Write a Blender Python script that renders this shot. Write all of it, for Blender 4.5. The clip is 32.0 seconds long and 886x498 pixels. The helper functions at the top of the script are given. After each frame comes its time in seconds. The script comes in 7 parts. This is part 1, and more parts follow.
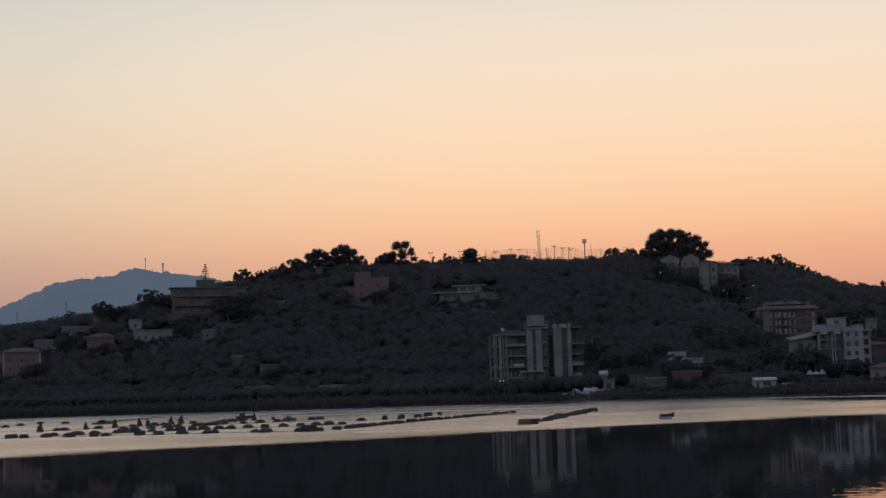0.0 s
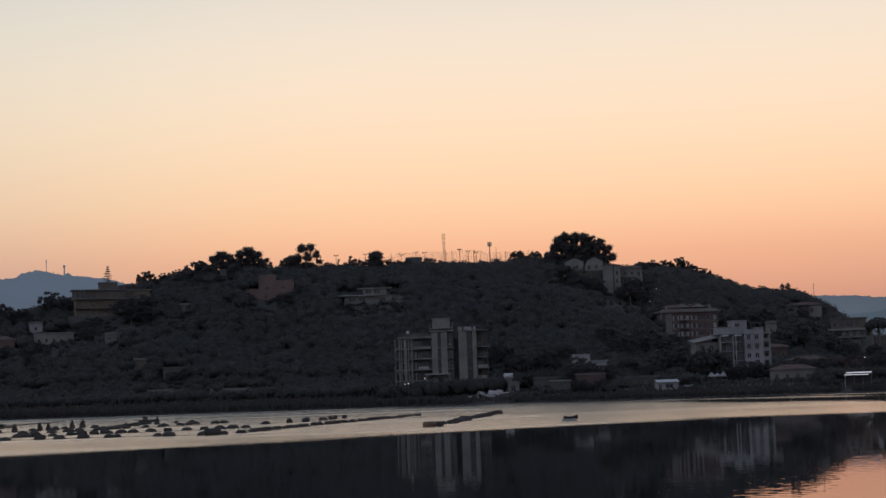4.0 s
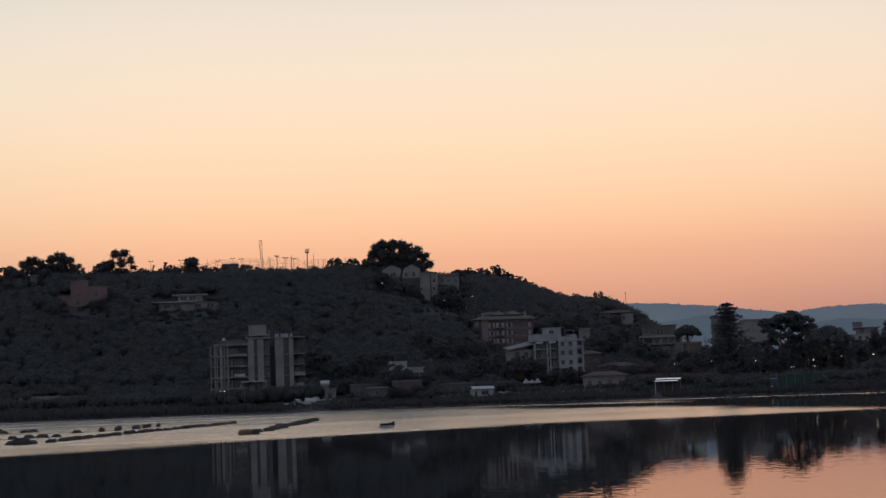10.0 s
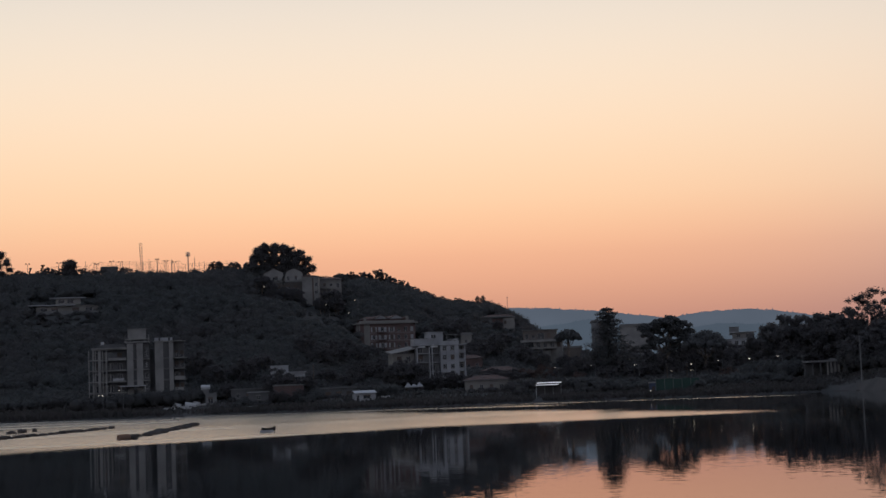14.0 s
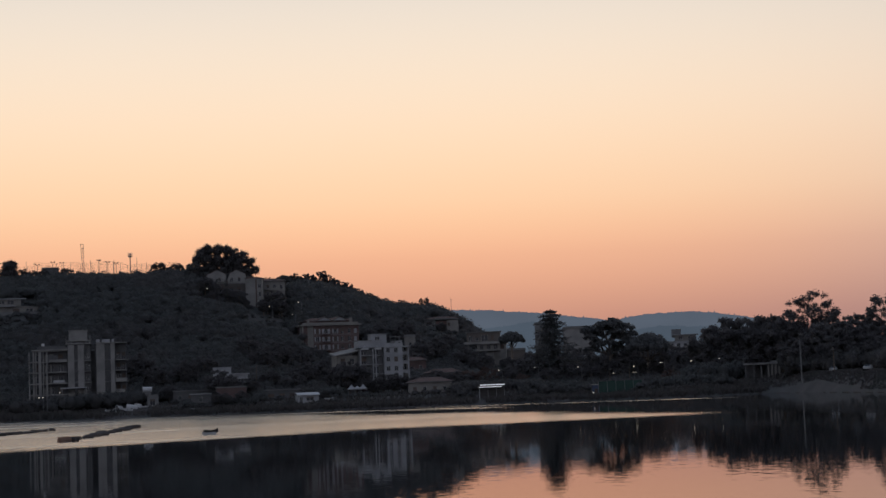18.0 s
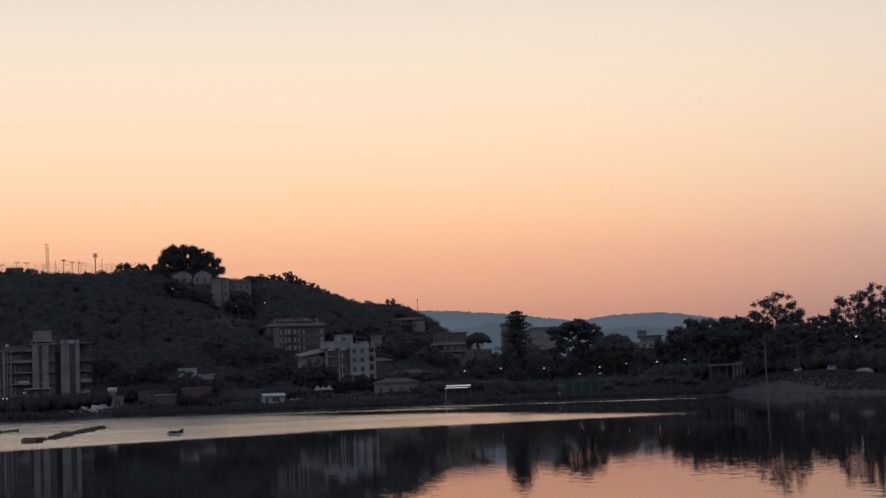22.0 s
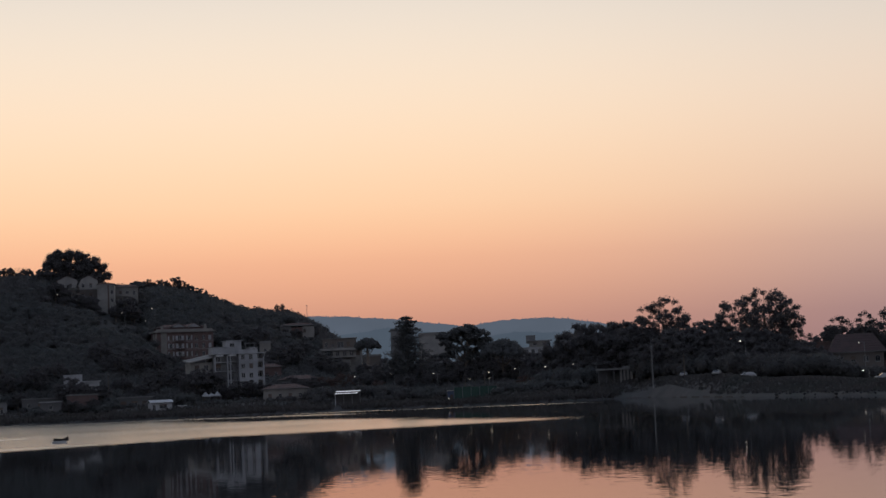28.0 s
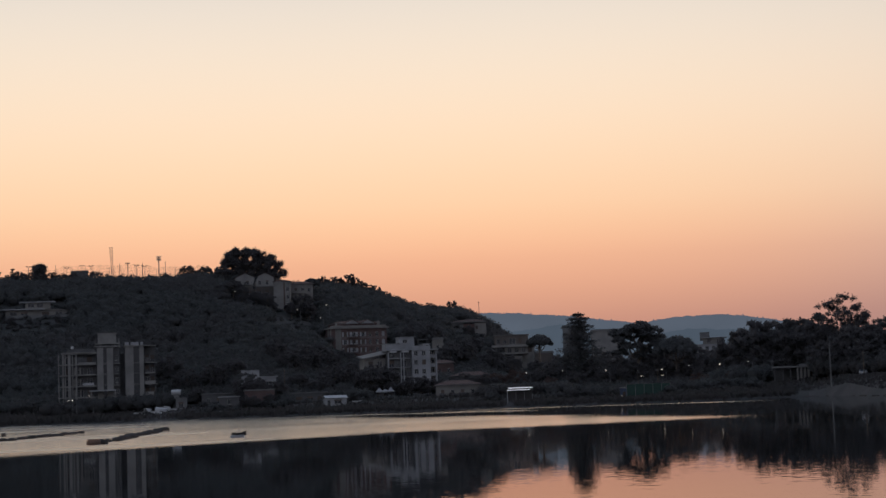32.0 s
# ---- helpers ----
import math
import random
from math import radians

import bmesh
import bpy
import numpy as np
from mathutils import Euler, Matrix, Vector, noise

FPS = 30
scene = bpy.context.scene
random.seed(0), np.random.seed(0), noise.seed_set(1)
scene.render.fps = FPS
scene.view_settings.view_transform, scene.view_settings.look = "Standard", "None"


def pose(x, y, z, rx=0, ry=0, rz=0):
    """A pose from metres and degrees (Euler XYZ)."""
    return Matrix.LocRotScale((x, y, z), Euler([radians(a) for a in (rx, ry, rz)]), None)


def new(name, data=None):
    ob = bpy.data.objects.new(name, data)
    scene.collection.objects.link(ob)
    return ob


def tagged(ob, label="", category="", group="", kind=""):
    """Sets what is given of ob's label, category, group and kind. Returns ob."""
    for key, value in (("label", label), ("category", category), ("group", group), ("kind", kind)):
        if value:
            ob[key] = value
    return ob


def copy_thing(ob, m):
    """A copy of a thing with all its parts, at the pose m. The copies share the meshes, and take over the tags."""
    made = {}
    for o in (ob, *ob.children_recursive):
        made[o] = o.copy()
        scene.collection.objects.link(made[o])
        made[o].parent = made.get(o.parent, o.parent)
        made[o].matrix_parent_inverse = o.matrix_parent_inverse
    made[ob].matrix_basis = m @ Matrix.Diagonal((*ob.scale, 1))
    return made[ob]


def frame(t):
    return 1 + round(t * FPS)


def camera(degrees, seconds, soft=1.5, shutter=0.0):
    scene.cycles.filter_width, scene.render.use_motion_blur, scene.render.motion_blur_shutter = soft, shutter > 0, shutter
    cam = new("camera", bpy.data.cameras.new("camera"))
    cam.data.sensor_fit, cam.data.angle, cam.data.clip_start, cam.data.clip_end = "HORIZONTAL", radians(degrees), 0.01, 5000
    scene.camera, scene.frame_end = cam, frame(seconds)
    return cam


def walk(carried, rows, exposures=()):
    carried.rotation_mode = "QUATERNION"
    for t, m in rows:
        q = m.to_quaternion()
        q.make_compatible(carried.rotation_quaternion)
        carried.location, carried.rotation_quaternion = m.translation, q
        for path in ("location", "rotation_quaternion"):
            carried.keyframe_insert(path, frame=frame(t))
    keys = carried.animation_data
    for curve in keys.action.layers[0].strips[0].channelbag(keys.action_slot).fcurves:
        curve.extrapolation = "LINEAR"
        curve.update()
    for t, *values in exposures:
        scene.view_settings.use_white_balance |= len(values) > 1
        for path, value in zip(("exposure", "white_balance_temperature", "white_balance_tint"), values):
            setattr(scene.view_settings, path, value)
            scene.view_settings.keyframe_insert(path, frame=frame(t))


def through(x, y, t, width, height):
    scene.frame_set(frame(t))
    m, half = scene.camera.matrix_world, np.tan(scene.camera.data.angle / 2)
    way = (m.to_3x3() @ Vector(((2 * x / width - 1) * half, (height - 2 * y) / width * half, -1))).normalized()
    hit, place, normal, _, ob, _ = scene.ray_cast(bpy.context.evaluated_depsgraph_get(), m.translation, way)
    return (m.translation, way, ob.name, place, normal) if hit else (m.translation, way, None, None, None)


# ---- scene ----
EXPOSURES = ((0.0, -0.06), (2.0, -0.02), (6.0, 0.0), (32.0, 0.0))
cam = camera(31.10, 32.0)
EYE = 4.0  # above the water of the lake
# seconds, turn to the left, look up, lean to the right (degrees)
PATH = [
    (0.0, 0.000, 5.139, 1.833),
    (0.5, -0.376, 5.150, 1.892),
    (1.0, -0.829, 5.144, 1.846),
    (1.5, -1.290, 5.135, 1.872),
    (2.0, -1.771, 5.144, 1.903),
    (2.5, -2.267, 5.128, 1.941),
    (3.0, -2.700, 5.114, 1.891),
    (3.5, -3.076, 5.119, 1.942),
    (5.5, -4.389, 5.146, 1.959),
    (6.0, -4.752, 5.151, 1.933),
    (6.5, -5.157, 5.151, 1.991),
    (7.0, -5.644, 5.135, 2.025),
    (7.5, -6.248, 5.153, 2.083),
    (8.0, -6.938, 5.155, 2.096),
    (8.5, -7.501, 5.144, 2.140),
    (9.0, -8.323, 5.140, 2.117),
    (9.5, -9.347, 5.154, 2.137),
    (10.0, -10.002, 5.141, 2.227),
    (10.5, -10.999, 5.131, 2.260),
    (11.0, -11.489, 5.121, 2.254),
    (11.5, -12.191, 5.103, 2.262),
    (12.0, -12.555, 5.098, 2.263),
    (12.5, -13.004, 5.086, 2.332),
    (13.0, -13.437, 5.107, 2.326),
    (13.5, -13.844, 5.116, 2.317),
    (14.0, -14.242, 5.125, 2.303),
    (14.5, -14.585, 5.118, 2.320),
    (16.5, -15.602, 5.101, 2.292),
    (17.0, -15.822, 5.093, 2.290),
    (17.5, -16.039, 5.116, 2.290),
    (18.0, -16.268, 5.117, 2.284),
    (18.5, -16.451, 5.108, 2.265),
    (19.0, -16.546, 5.103, 2.289),
    (19.5, -16.661, 5.115, 2.265),
    (20.0, -16.802, 5.095, 2.278),
    (20.5, -16.964, 5.101, 2.294),
    (21.0, -17.122, 5.101, 2.317),
    (21.5, -17.258, 5.095, 2.297),
    (22.0, -17.477, 5.098, 2.283),
    (22.5, -17.618, 5.092, 2.289),
    (23.0, -17.779, 5.095, 2.332),
    (23.5, -18.057, 5.098, 2.340),
    (24.0, -18.362, 5.098, 2.337),
    (24.5, -19.009, 5.101, 2.436),
    (25.0, -19.432, 5.108, 2.419),
    (25.5, -19.999, 5.106, 2.442),
    (27.5, -21.465, 5.094, 2.572),
    (28.0, -21.466, 5.125, 2.569),
    (28.5, -21.347, 5.131, 2.566),
    (29.0, -20.852, 5.179, 2.512),
    (29.5, -19.958, 5.238, 2.463),
    (30.0, -18.820, 5.278, 2.385),
    (30.5, -17.691, 5.273, 2.299),
    (31.0, -16.688, 5.281, 2.231),
    (31.5, -15.888, 5.273, 2.276),
    (32.0, -15.273, 5.263, 2.237),
]
walk(cam, [(t, pose(0, 0, EYE, 0, 0, turn) @ pose(0, 0, 0, 90 + up) @ pose(0, 0, 0, 0, 0, -lean)) for t, turn, up, lean in PATH], EXPOSURES)


# ---- sky and light: dusk, the sun just gone down behind the hill ----
def linear(r, g, b):
    """A colour from 0-255 screen values."""
    return tuple((c / 255 / 12.92 if c / 255 <= 0.04045 else ((c / 255 + 0.055) / 1.055) ** 2.4) for c in (r, g, b))


SUNSET = 9.0  # bearing of the glow
world = bpy.data.worlds.new("dusk")
scene.world = world
world.use_nodes = True
nt = world.node_tree
nt.nodes.clear()


def sky_node(kind, **values):
    n = nt.nodes.new(kind)
    for key, value in values.items():
        n.inputs[key].default_value = value
    return n


def ramp_node(stops):
    n = nt.nodes.new("ShaderNodeValToRGB")
    n.color_ramp.interpolation = "B_SPLINE"
    while len(n.color_ramp.elements) < len(stops):
        n.color_ramp.elements.new(0.5)
    for el, (place, colour) in zip(n.color_ramp.elements, stops):
        el.position, el.color = place, (*linear(*colour), 1)
    return n


coord = nt.nodes.new("ShaderNodeTexCoord")
split = nt.nodes.new("ShaderNodeSeparateXYZ")
nt.links.new(coord.outputs["Generated"], split.inputs[0])
# height above the horizon, stretched so that the low sky has room on the ramp
height = nt.nodes.new("ShaderNodeMath")
height.operation, height.use_clamp = "MAXIMUM", True
height.inputs[1].default_value = 0.0
nt.links.new(split.outputs["Z"], height.inputs[0])
root = nt.nodes.new("ShaderNodeMath")
root.operation = "SQRT"
nt.links.new(height.outputs[0], root.inputs[0])
glow_ramp = ramp_node([(0.0, (172, 124, 116)), (0.2, (184, 132, 121)), (0.29, (244, 177, 142)), (0.345, (253, 207, 164)), (0.42, (254, 226, 196)),
                       (0.5, (238, 227, 213)), (0.62, (172, 178, 190)), (0.78, (124, 136, 158)), (1.0, (112, 126, 152))])
side_ramp = ramp_node([(0.0, (126, 106, 112)), (0.2, (158, 126, 130)), (0.29, (203, 165, 151)), (0.345, (230, 194, 168)), (0.42, (240, 216, 194)),
                       (0.5, (218, 212, 204)), (0.62, (158, 166, 182)), (0.78, (122, 134, 156)), (1.0, (112, 126, 152))])
back_ramp = ramp_node([(0.0, (120, 124, 136)), (0.3, (178, 180, 194)), (0.5, (178, 182, 198)), (0.7, (146, 156, 178)), (1.0, (112, 126, 152))])
for r in (glow_ramp, side_ramp, back_ramp):
    nt.links.new(root.outputs[0], r.inputs[0])
# how far the direction lies from the glow, round the compass
flat = nt.nodes.new("ShaderNodeVectorMath")
flat.operation = "MULTIPLY"
flat.inputs[1].default_value = (1, 1, 0)
nt.links.new(coord.outputs["Generated"], flat.inputs[0])
unit = nt.nodes.new("ShaderNodeVectorMath")
unit.operation = "NORMALIZE"
nt.links.new(flat.outputs[0], unit.inputs[0])
toward = nt.nodes.new("ShaderNodeVectorMath")
toward.operation = "DOT_PRODUCT"
toward.inputs[1].default_value = (math.sin(radians(SUNSET)), math.cos(radians(SUNSET)), 0)
nt.links.new(unit.outputs[0], toward.inputs[0])


def between(lo, hi):
    n = sky_node("ShaderNodeMapRange", **{"From Min": lo, "From Max": hi})
    n.interpolation_type = "SMOOTHSTEP"
    nt.links.new(toward.outputs["Value"], n.inputs["Value"])
    return n.outputs[0]


def blend(fac, a, b):
    n = nt.nodes.new("ShaderNodeMixRGB")
    nt.links.new(fac, n.inputs[0]), nt.links.new(a, n.inputs[1]), nt.links.new(b, n.inputs[2])
    return n.outputs[0]


front = blend(between(0.87, 1.0), side_ramp.outputs[0], glow_ramp.outputs[0])
leftward = nt.nodes.new("ShaderNodeVectorMath")
leftward.operation = "DOT_PRODUCT"
leftward.inputs[1].default_value = (-1, 0, 0)
nt.links.new(unit.outputs[0], leftward.inputs[0])
pale = sky_node("ShaderNodeMapRange", **{"From Min": -0.05, "From Max": 0.25})
pale.interpolation_type = "SMOOTHSTEP"
nt.links.new(leftward.outputs["Value"], pale.inputs["Value"])
thinner = nt.nodes.new("ShaderNodeMixRGB")
thinner.blend_type = "MULTIPLY"
thinner.inputs[2].default_value = (0.935, 0.995, 1.0, 1)
nt.links.new(pale.outputs[0], thinner.inputs[0]), nt.links.new(front, thinner.inputs[1])
dusk = blend(between(-0.5, 0.86), back_ramp.outputs[0], thinner.outputs[0])
air = nt.nodes.new("ShaderNodeTexSky")
air.sky_type, air.sun_disc = "NISHITA", False
air.sun_elevation, air.sun_rotation = radians(-1.5), radians(SUNSET)
both = nt.nodes.new("ShaderNodeMixRGB")
both.blend_type = "ADD"
both.inputs[0].default_value = 0.04
nt.links.new(dusk, both.inputs[1]), nt.links.new(air.outputs[0], both.inputs[2])
background = nt.nodes.new("ShaderNodeBackground")
background.inputs["Strength"].default_value = 1.0
out = nt.nodes.new("ShaderNodeOutputWorld")
nt.links.new(both.outputs[0], background.inputs["Color"]), nt.links.new(background.outputs[0], out.inputs[0])


# ---- materials ----
def material(name, colour, rough=0.8, scale=1.0, vary=0.25, bump=0.2, metal=0.0, second=None, fine=6.0, island=0.0, each=0.0, emit=0.0, streak=None, through=0.0):
    """A surface with two scales of variation. second: a colour that shows in patches. island, each: brightness by loose piece, by object."""
    m = bpy.data.materials.new(name)
    m.use_nodes = True
    t = m.node_tree
    shader = t.nodes["Principled BSDF"]
    where = t.nodes.new("ShaderNodeTexCoord")
    place = where.outputs["Object"]
    if streak:
        squeeze = t.nodes.new("ShaderNodeMapping")
        squeeze.inputs["Scale"].default_value = streak
        t.links.new(place, squeeze.inputs[0])
        place = squeeze.outputs[0]

    def grain(size, detail):
        n = t.nodes.new("ShaderNodeTexNoise")
        n.inputs["Scale"].default_value, n.inputs["Detail"].default_value = size, detail
        t.links.new(place, n.inputs["Vector"])
        return n.outputs[0]

    large, small = grain(0.35 * scale, 3), grain(fine * scale, 4)
    patch = t.nodes.new("ShaderNodeMapRange")
    patch.inputs["From Min"].default_value, patch.inputs["From Max"].default_value = 0.42, 0.62
    t.links.new(large, patch.inputs["Value"])
    mix = t.nodes.new("ShaderNodeMixRGB")
    mix.inputs[1].default_value = (*colour, 1)
    mix.inputs[2].default_value = (*(second or [c * (1 - vary) for c in colour]), 1)
    t.links.new(patch.outputs[0], mix.inputs[0])
    level = t.nodes.new("ShaderNodeMapRange")
    level.inputs["To Min"].default_value, level.inputs["To Max"].default_value = 1 - vary, 1 + vary
    t.links.new(small, level.inputs["Value"])
    value = level.outputs[0]
    for amount, source in ((island, "ShaderNodeNewGeometry"), (each, "ShaderNodeObjectInfo")):
        if amount:
            n = t.nodes.new(source)
            r = t.nodes.new("ShaderNodeMapRange")
            r.inputs["To Min"].default_value, r.inputs["To Max"].default_value = 1 - amount, 1 + amount
            t.links.new(n.outputs["Random Per Island" if island and source.endswith("Geometry") else "Random"], r.inputs["Value"])
            times = t.nodes.new("ShaderNodeMath")
            times.operation = "MULTIPLY"
            t.links.new(value, times.inputs[0]), t.links.new(r.outputs[0], times.inputs[1])
            value = times.outputs[0]
    scaled = t.nodes.new("ShaderNodeVectorMath")
    scaled.operation = "SCALE"
    t.links.new(mix.outputs[0], scaled.inputs[0]), t.links.new(value, scaled.inputs["Scale"])
    t.links.new(scaled.outputs[0], shader.inputs["Base Color"])
    shader.inputs["Roughness"].default_value, shader.inputs["Metallic"].default_value = rough, metal
    if bump:
        b = t.nodes.new("ShaderNodeBump")
        b.inputs["Strength"].default_value, b.inputs["Distance"].default_value = bump, 0.05
        t.links.new(small, b.inputs["Height"]), t.links.new(b.outputs[0], shader.inputs["Normal"])
    if through:  # light that shines through the leaves
        thin = t.nodes.new("ShaderNodeBsdfTranslucent")
        t.links.new(scaled.outputs[0], thin.inputs["Color"])
        share = t.nodes.new("ShaderNodeMixShader")
        share.inputs[0].default_value = through
        t.links.new(shader.outputs[0], share.inputs[1]), t.links.new(thin.outputs[0], share.inputs[2])
        t.links.new(share.outputs[0], t.nodes["Material Output"].inputs["Surface"])
    if emit:
        shader.inputs["Emission Color"].default_value, shader.inputs["Emission Strength"].default_value = (*colour, 1), emit
    return m


M = {}
M["soil"] = material("soil_and_grass", (0.0558, 0.0513, 0.0486), 0.95, 0.2, 0.15, 0.4, second=(0.0486, 0.0504, 0.0459))
M["leaf"] = material("evergreen_leaves", (0.116, 0.12, 0.116), 0.8, 0.1, 0.05, 0, second=(0.118, 0.113, 0.11), island=0.04, through=0.65)
M["leaf_tree"] = material("tree_leaves", (0.126, 0.12, 0.12), 0.8, 0.4, 0.06, 0, island=0.05, each=0.06, through=0.6)
M["needle"] = material("conifer_needles", (0.122, 0.124, 0.122), 0.8, 0.5, 0.08, 0, island=0.06, through=0.5)
M["reed"] = material("dry_reeds", (0.072, 0.064, 0.06), 0.9, 0.3, 0.08, 0, second=(0.064, 0.062, 0.058), island=0.05, through=0.3)
M["russet"] = material("russet_leaves", (0.125, 0.09, 0.08), 0.85, 0.4, 0.08, 0, island=0.06, through=0.5)
M["bark"] = material("bark", (0.16, 0.13, 0.105), 0.9, 2, 0.35, 0.6)
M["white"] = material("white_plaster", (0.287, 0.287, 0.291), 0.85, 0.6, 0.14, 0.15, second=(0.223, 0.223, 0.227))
M["cream"] = material("cream_plaster", (0.196, 0.183, 0.165), 0.85, 0.6, 0.16, 0.15, second=(0.148, 0.137, 0.126))
M["grey"] = material("grey_plaster", (0.154, 0.153, 0.15), 0.88, 0.6, 0.18, 0.2, second=(0.119, 0.118, 0.118))
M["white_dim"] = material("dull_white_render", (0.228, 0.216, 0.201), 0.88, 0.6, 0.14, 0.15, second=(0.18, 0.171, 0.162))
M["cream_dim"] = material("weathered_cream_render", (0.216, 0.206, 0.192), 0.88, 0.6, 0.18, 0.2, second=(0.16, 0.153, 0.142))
M["grey_dim"] = material("stained_grey_render", (0.1, 0.0976, 0.096), 0.88, 0.6, 0.2, 0.2, second=(0.076, 0.0752, 0.0736))
M["ochre"] = material("ochre_plaster", (0.162, 0.128, 0.0892), 0.88, 0.6, 0.18, 0.2, second=(0.119, 0.0978, 0.0723))
M["dun"] = material("dun_plaster", (0.12, 0.102, 0.088), 0.88, 0.6, 0.18, 0.2, second=(0.092, 0.08, 0.072))
M["pink"] = material("faded_pink_plaster", (0.178, 0.115, 0.102), 0.88, 0.6, 0.18, 0.2, second=(0.14, 0.0935, 0.085))
M["brick"] = material("dark_red_brick", (0.112, 0.074, 0.068), 0.88, 1.2, 0.22, 0.3)
M["concrete"] = material("weathered_concrete", (0.173, 0.169, 0.162), 0.9, 0.5, 0.2, 0.3, second=(0.122, 0.119, 0.115))
M["tile"] = material("terracotta_roof_tiles", (0.143, 0.09, 0.075), 0.9, 1.5, 0.25, 0.4, second=(0.105, 0.075, 0.0675), each=0.2)
M["red_tile"] = material("dark_red_roof_tiles", (0.064, 0.04, 0.038), 0.9, 1.5, 0.25, 0.4, second=(0.052, 0.036, 0.034))
M["glass"] = material("window_glass", (0.02, 0.022, 0.026), 0.12, 1, 0.1, 0)
M["shutter"] = material("brown_shutter", (0.09, 0.065, 0.05), 0.7, 3, 0.2, 0.2, each=0.3)
M["frame"] = material("painted_frame", (0.35, 0.336, 0.315), 0.6, 2, 0.1, 0)
M["steel"] = material("galvanised_steel", (0.2, 0.2, 0.2), 0.55, 3, 0.2, 0.1, metal=0.6)
M["rail"] = material("iron_railing", (0.08, 0.08, 0.085), 0.6, 3, 0.2, 0, metal=0.4)
M["float_dark"] = material("wet_black_float", (0.028, 0.023, 0.02), 0.7, 2, 0.35, 0.3, each=0.35, second=(0.05, 0.036, 0.028))
M["float_orange"] = material("faded_orange_float", (0.17, 0.085, 0.048), 0.6, 2, 0.25, 0.2, second=(0.12, 0.066, 0.042))
M["rope"] = material("wet_rope", (0.07, 0.06, 0.05), 0.85, 4, 0.2, 0.2)
M["wood"] = material("grey_weathered_wood", (0.16, 0.125, 0.095), 0.85, 2, 0.3, 0.3, streak=(1, 6, 1))
M["boat_white"] = material("white_boat_paint", (0.44, 0.44, 0.44), 0.45, 1.5, 0.12, 0.05)
M["canvas"] = material("pale_canvas", (0.45, 0.45, 0.45), 0.8, 1.5, 0.12, 0.2)
M["green"] = material("green_mesh_screen", (0.0196, 0.0504, 0.0378), 0.8, 1, 0.2, 0.2)
M["rock"] = material("shore_rock", (0.03, 0.028, 0.028), 0.92, 1, 0.3, 0.5, each=0.25)
M["old_concrete"] = material("dark_weathered_concrete", (0.069, 0.0638, 0.0615), 0.92, 0.4, 0.25, 0.3, second=(0.054, 0.051, 0.0495))
M["tarmac"] = material("asphalt", (0.05, 0.05, 0.052), 0.9, 1, 0.2, 0.2)
M["car_white"] = material("white_car_paint", (0.27, 0.27, 0.27), 0.3, 1, 0.05, 0)
M["car_grey"] = material("silver_car_paint", (0.26, 0.265, 0.27), 0.3, 1, 0.05, 0, metal=0.3)
M["rubber"] = material("black_rubber", (0.02, 0.02, 0.02), 0.8, 2, 0.1, 0)
M["lamp"] = material("lit_lamp", (1.0, 0.9, 0.74), 0.4, 1, 0, 0, emit=1.3)
M["lamp_low"] = material("dim_lit_lamp", (1.0, 0.86, 0.66), 0.4, 1, 0, 0, emit=0.65)
M["strip"] = material("lit_fascia", (0.95, 0.95, 1.0), 0.4, 3, 0.2, 0, emit=0.36)


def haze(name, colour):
    """Far land behind kilometres of dusk air: a plain glowing backdrop, the haze put into its colour."""
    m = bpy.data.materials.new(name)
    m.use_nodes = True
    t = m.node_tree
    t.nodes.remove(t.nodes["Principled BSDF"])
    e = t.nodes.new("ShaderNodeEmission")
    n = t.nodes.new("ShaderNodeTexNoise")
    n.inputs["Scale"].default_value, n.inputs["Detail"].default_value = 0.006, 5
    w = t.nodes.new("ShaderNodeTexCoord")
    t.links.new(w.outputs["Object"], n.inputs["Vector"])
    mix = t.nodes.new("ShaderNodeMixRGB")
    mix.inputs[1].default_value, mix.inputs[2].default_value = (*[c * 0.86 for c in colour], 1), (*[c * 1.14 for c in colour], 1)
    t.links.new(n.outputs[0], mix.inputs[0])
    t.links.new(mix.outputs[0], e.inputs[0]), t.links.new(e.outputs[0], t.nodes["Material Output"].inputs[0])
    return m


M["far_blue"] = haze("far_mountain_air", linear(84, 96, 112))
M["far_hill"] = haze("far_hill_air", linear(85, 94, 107))


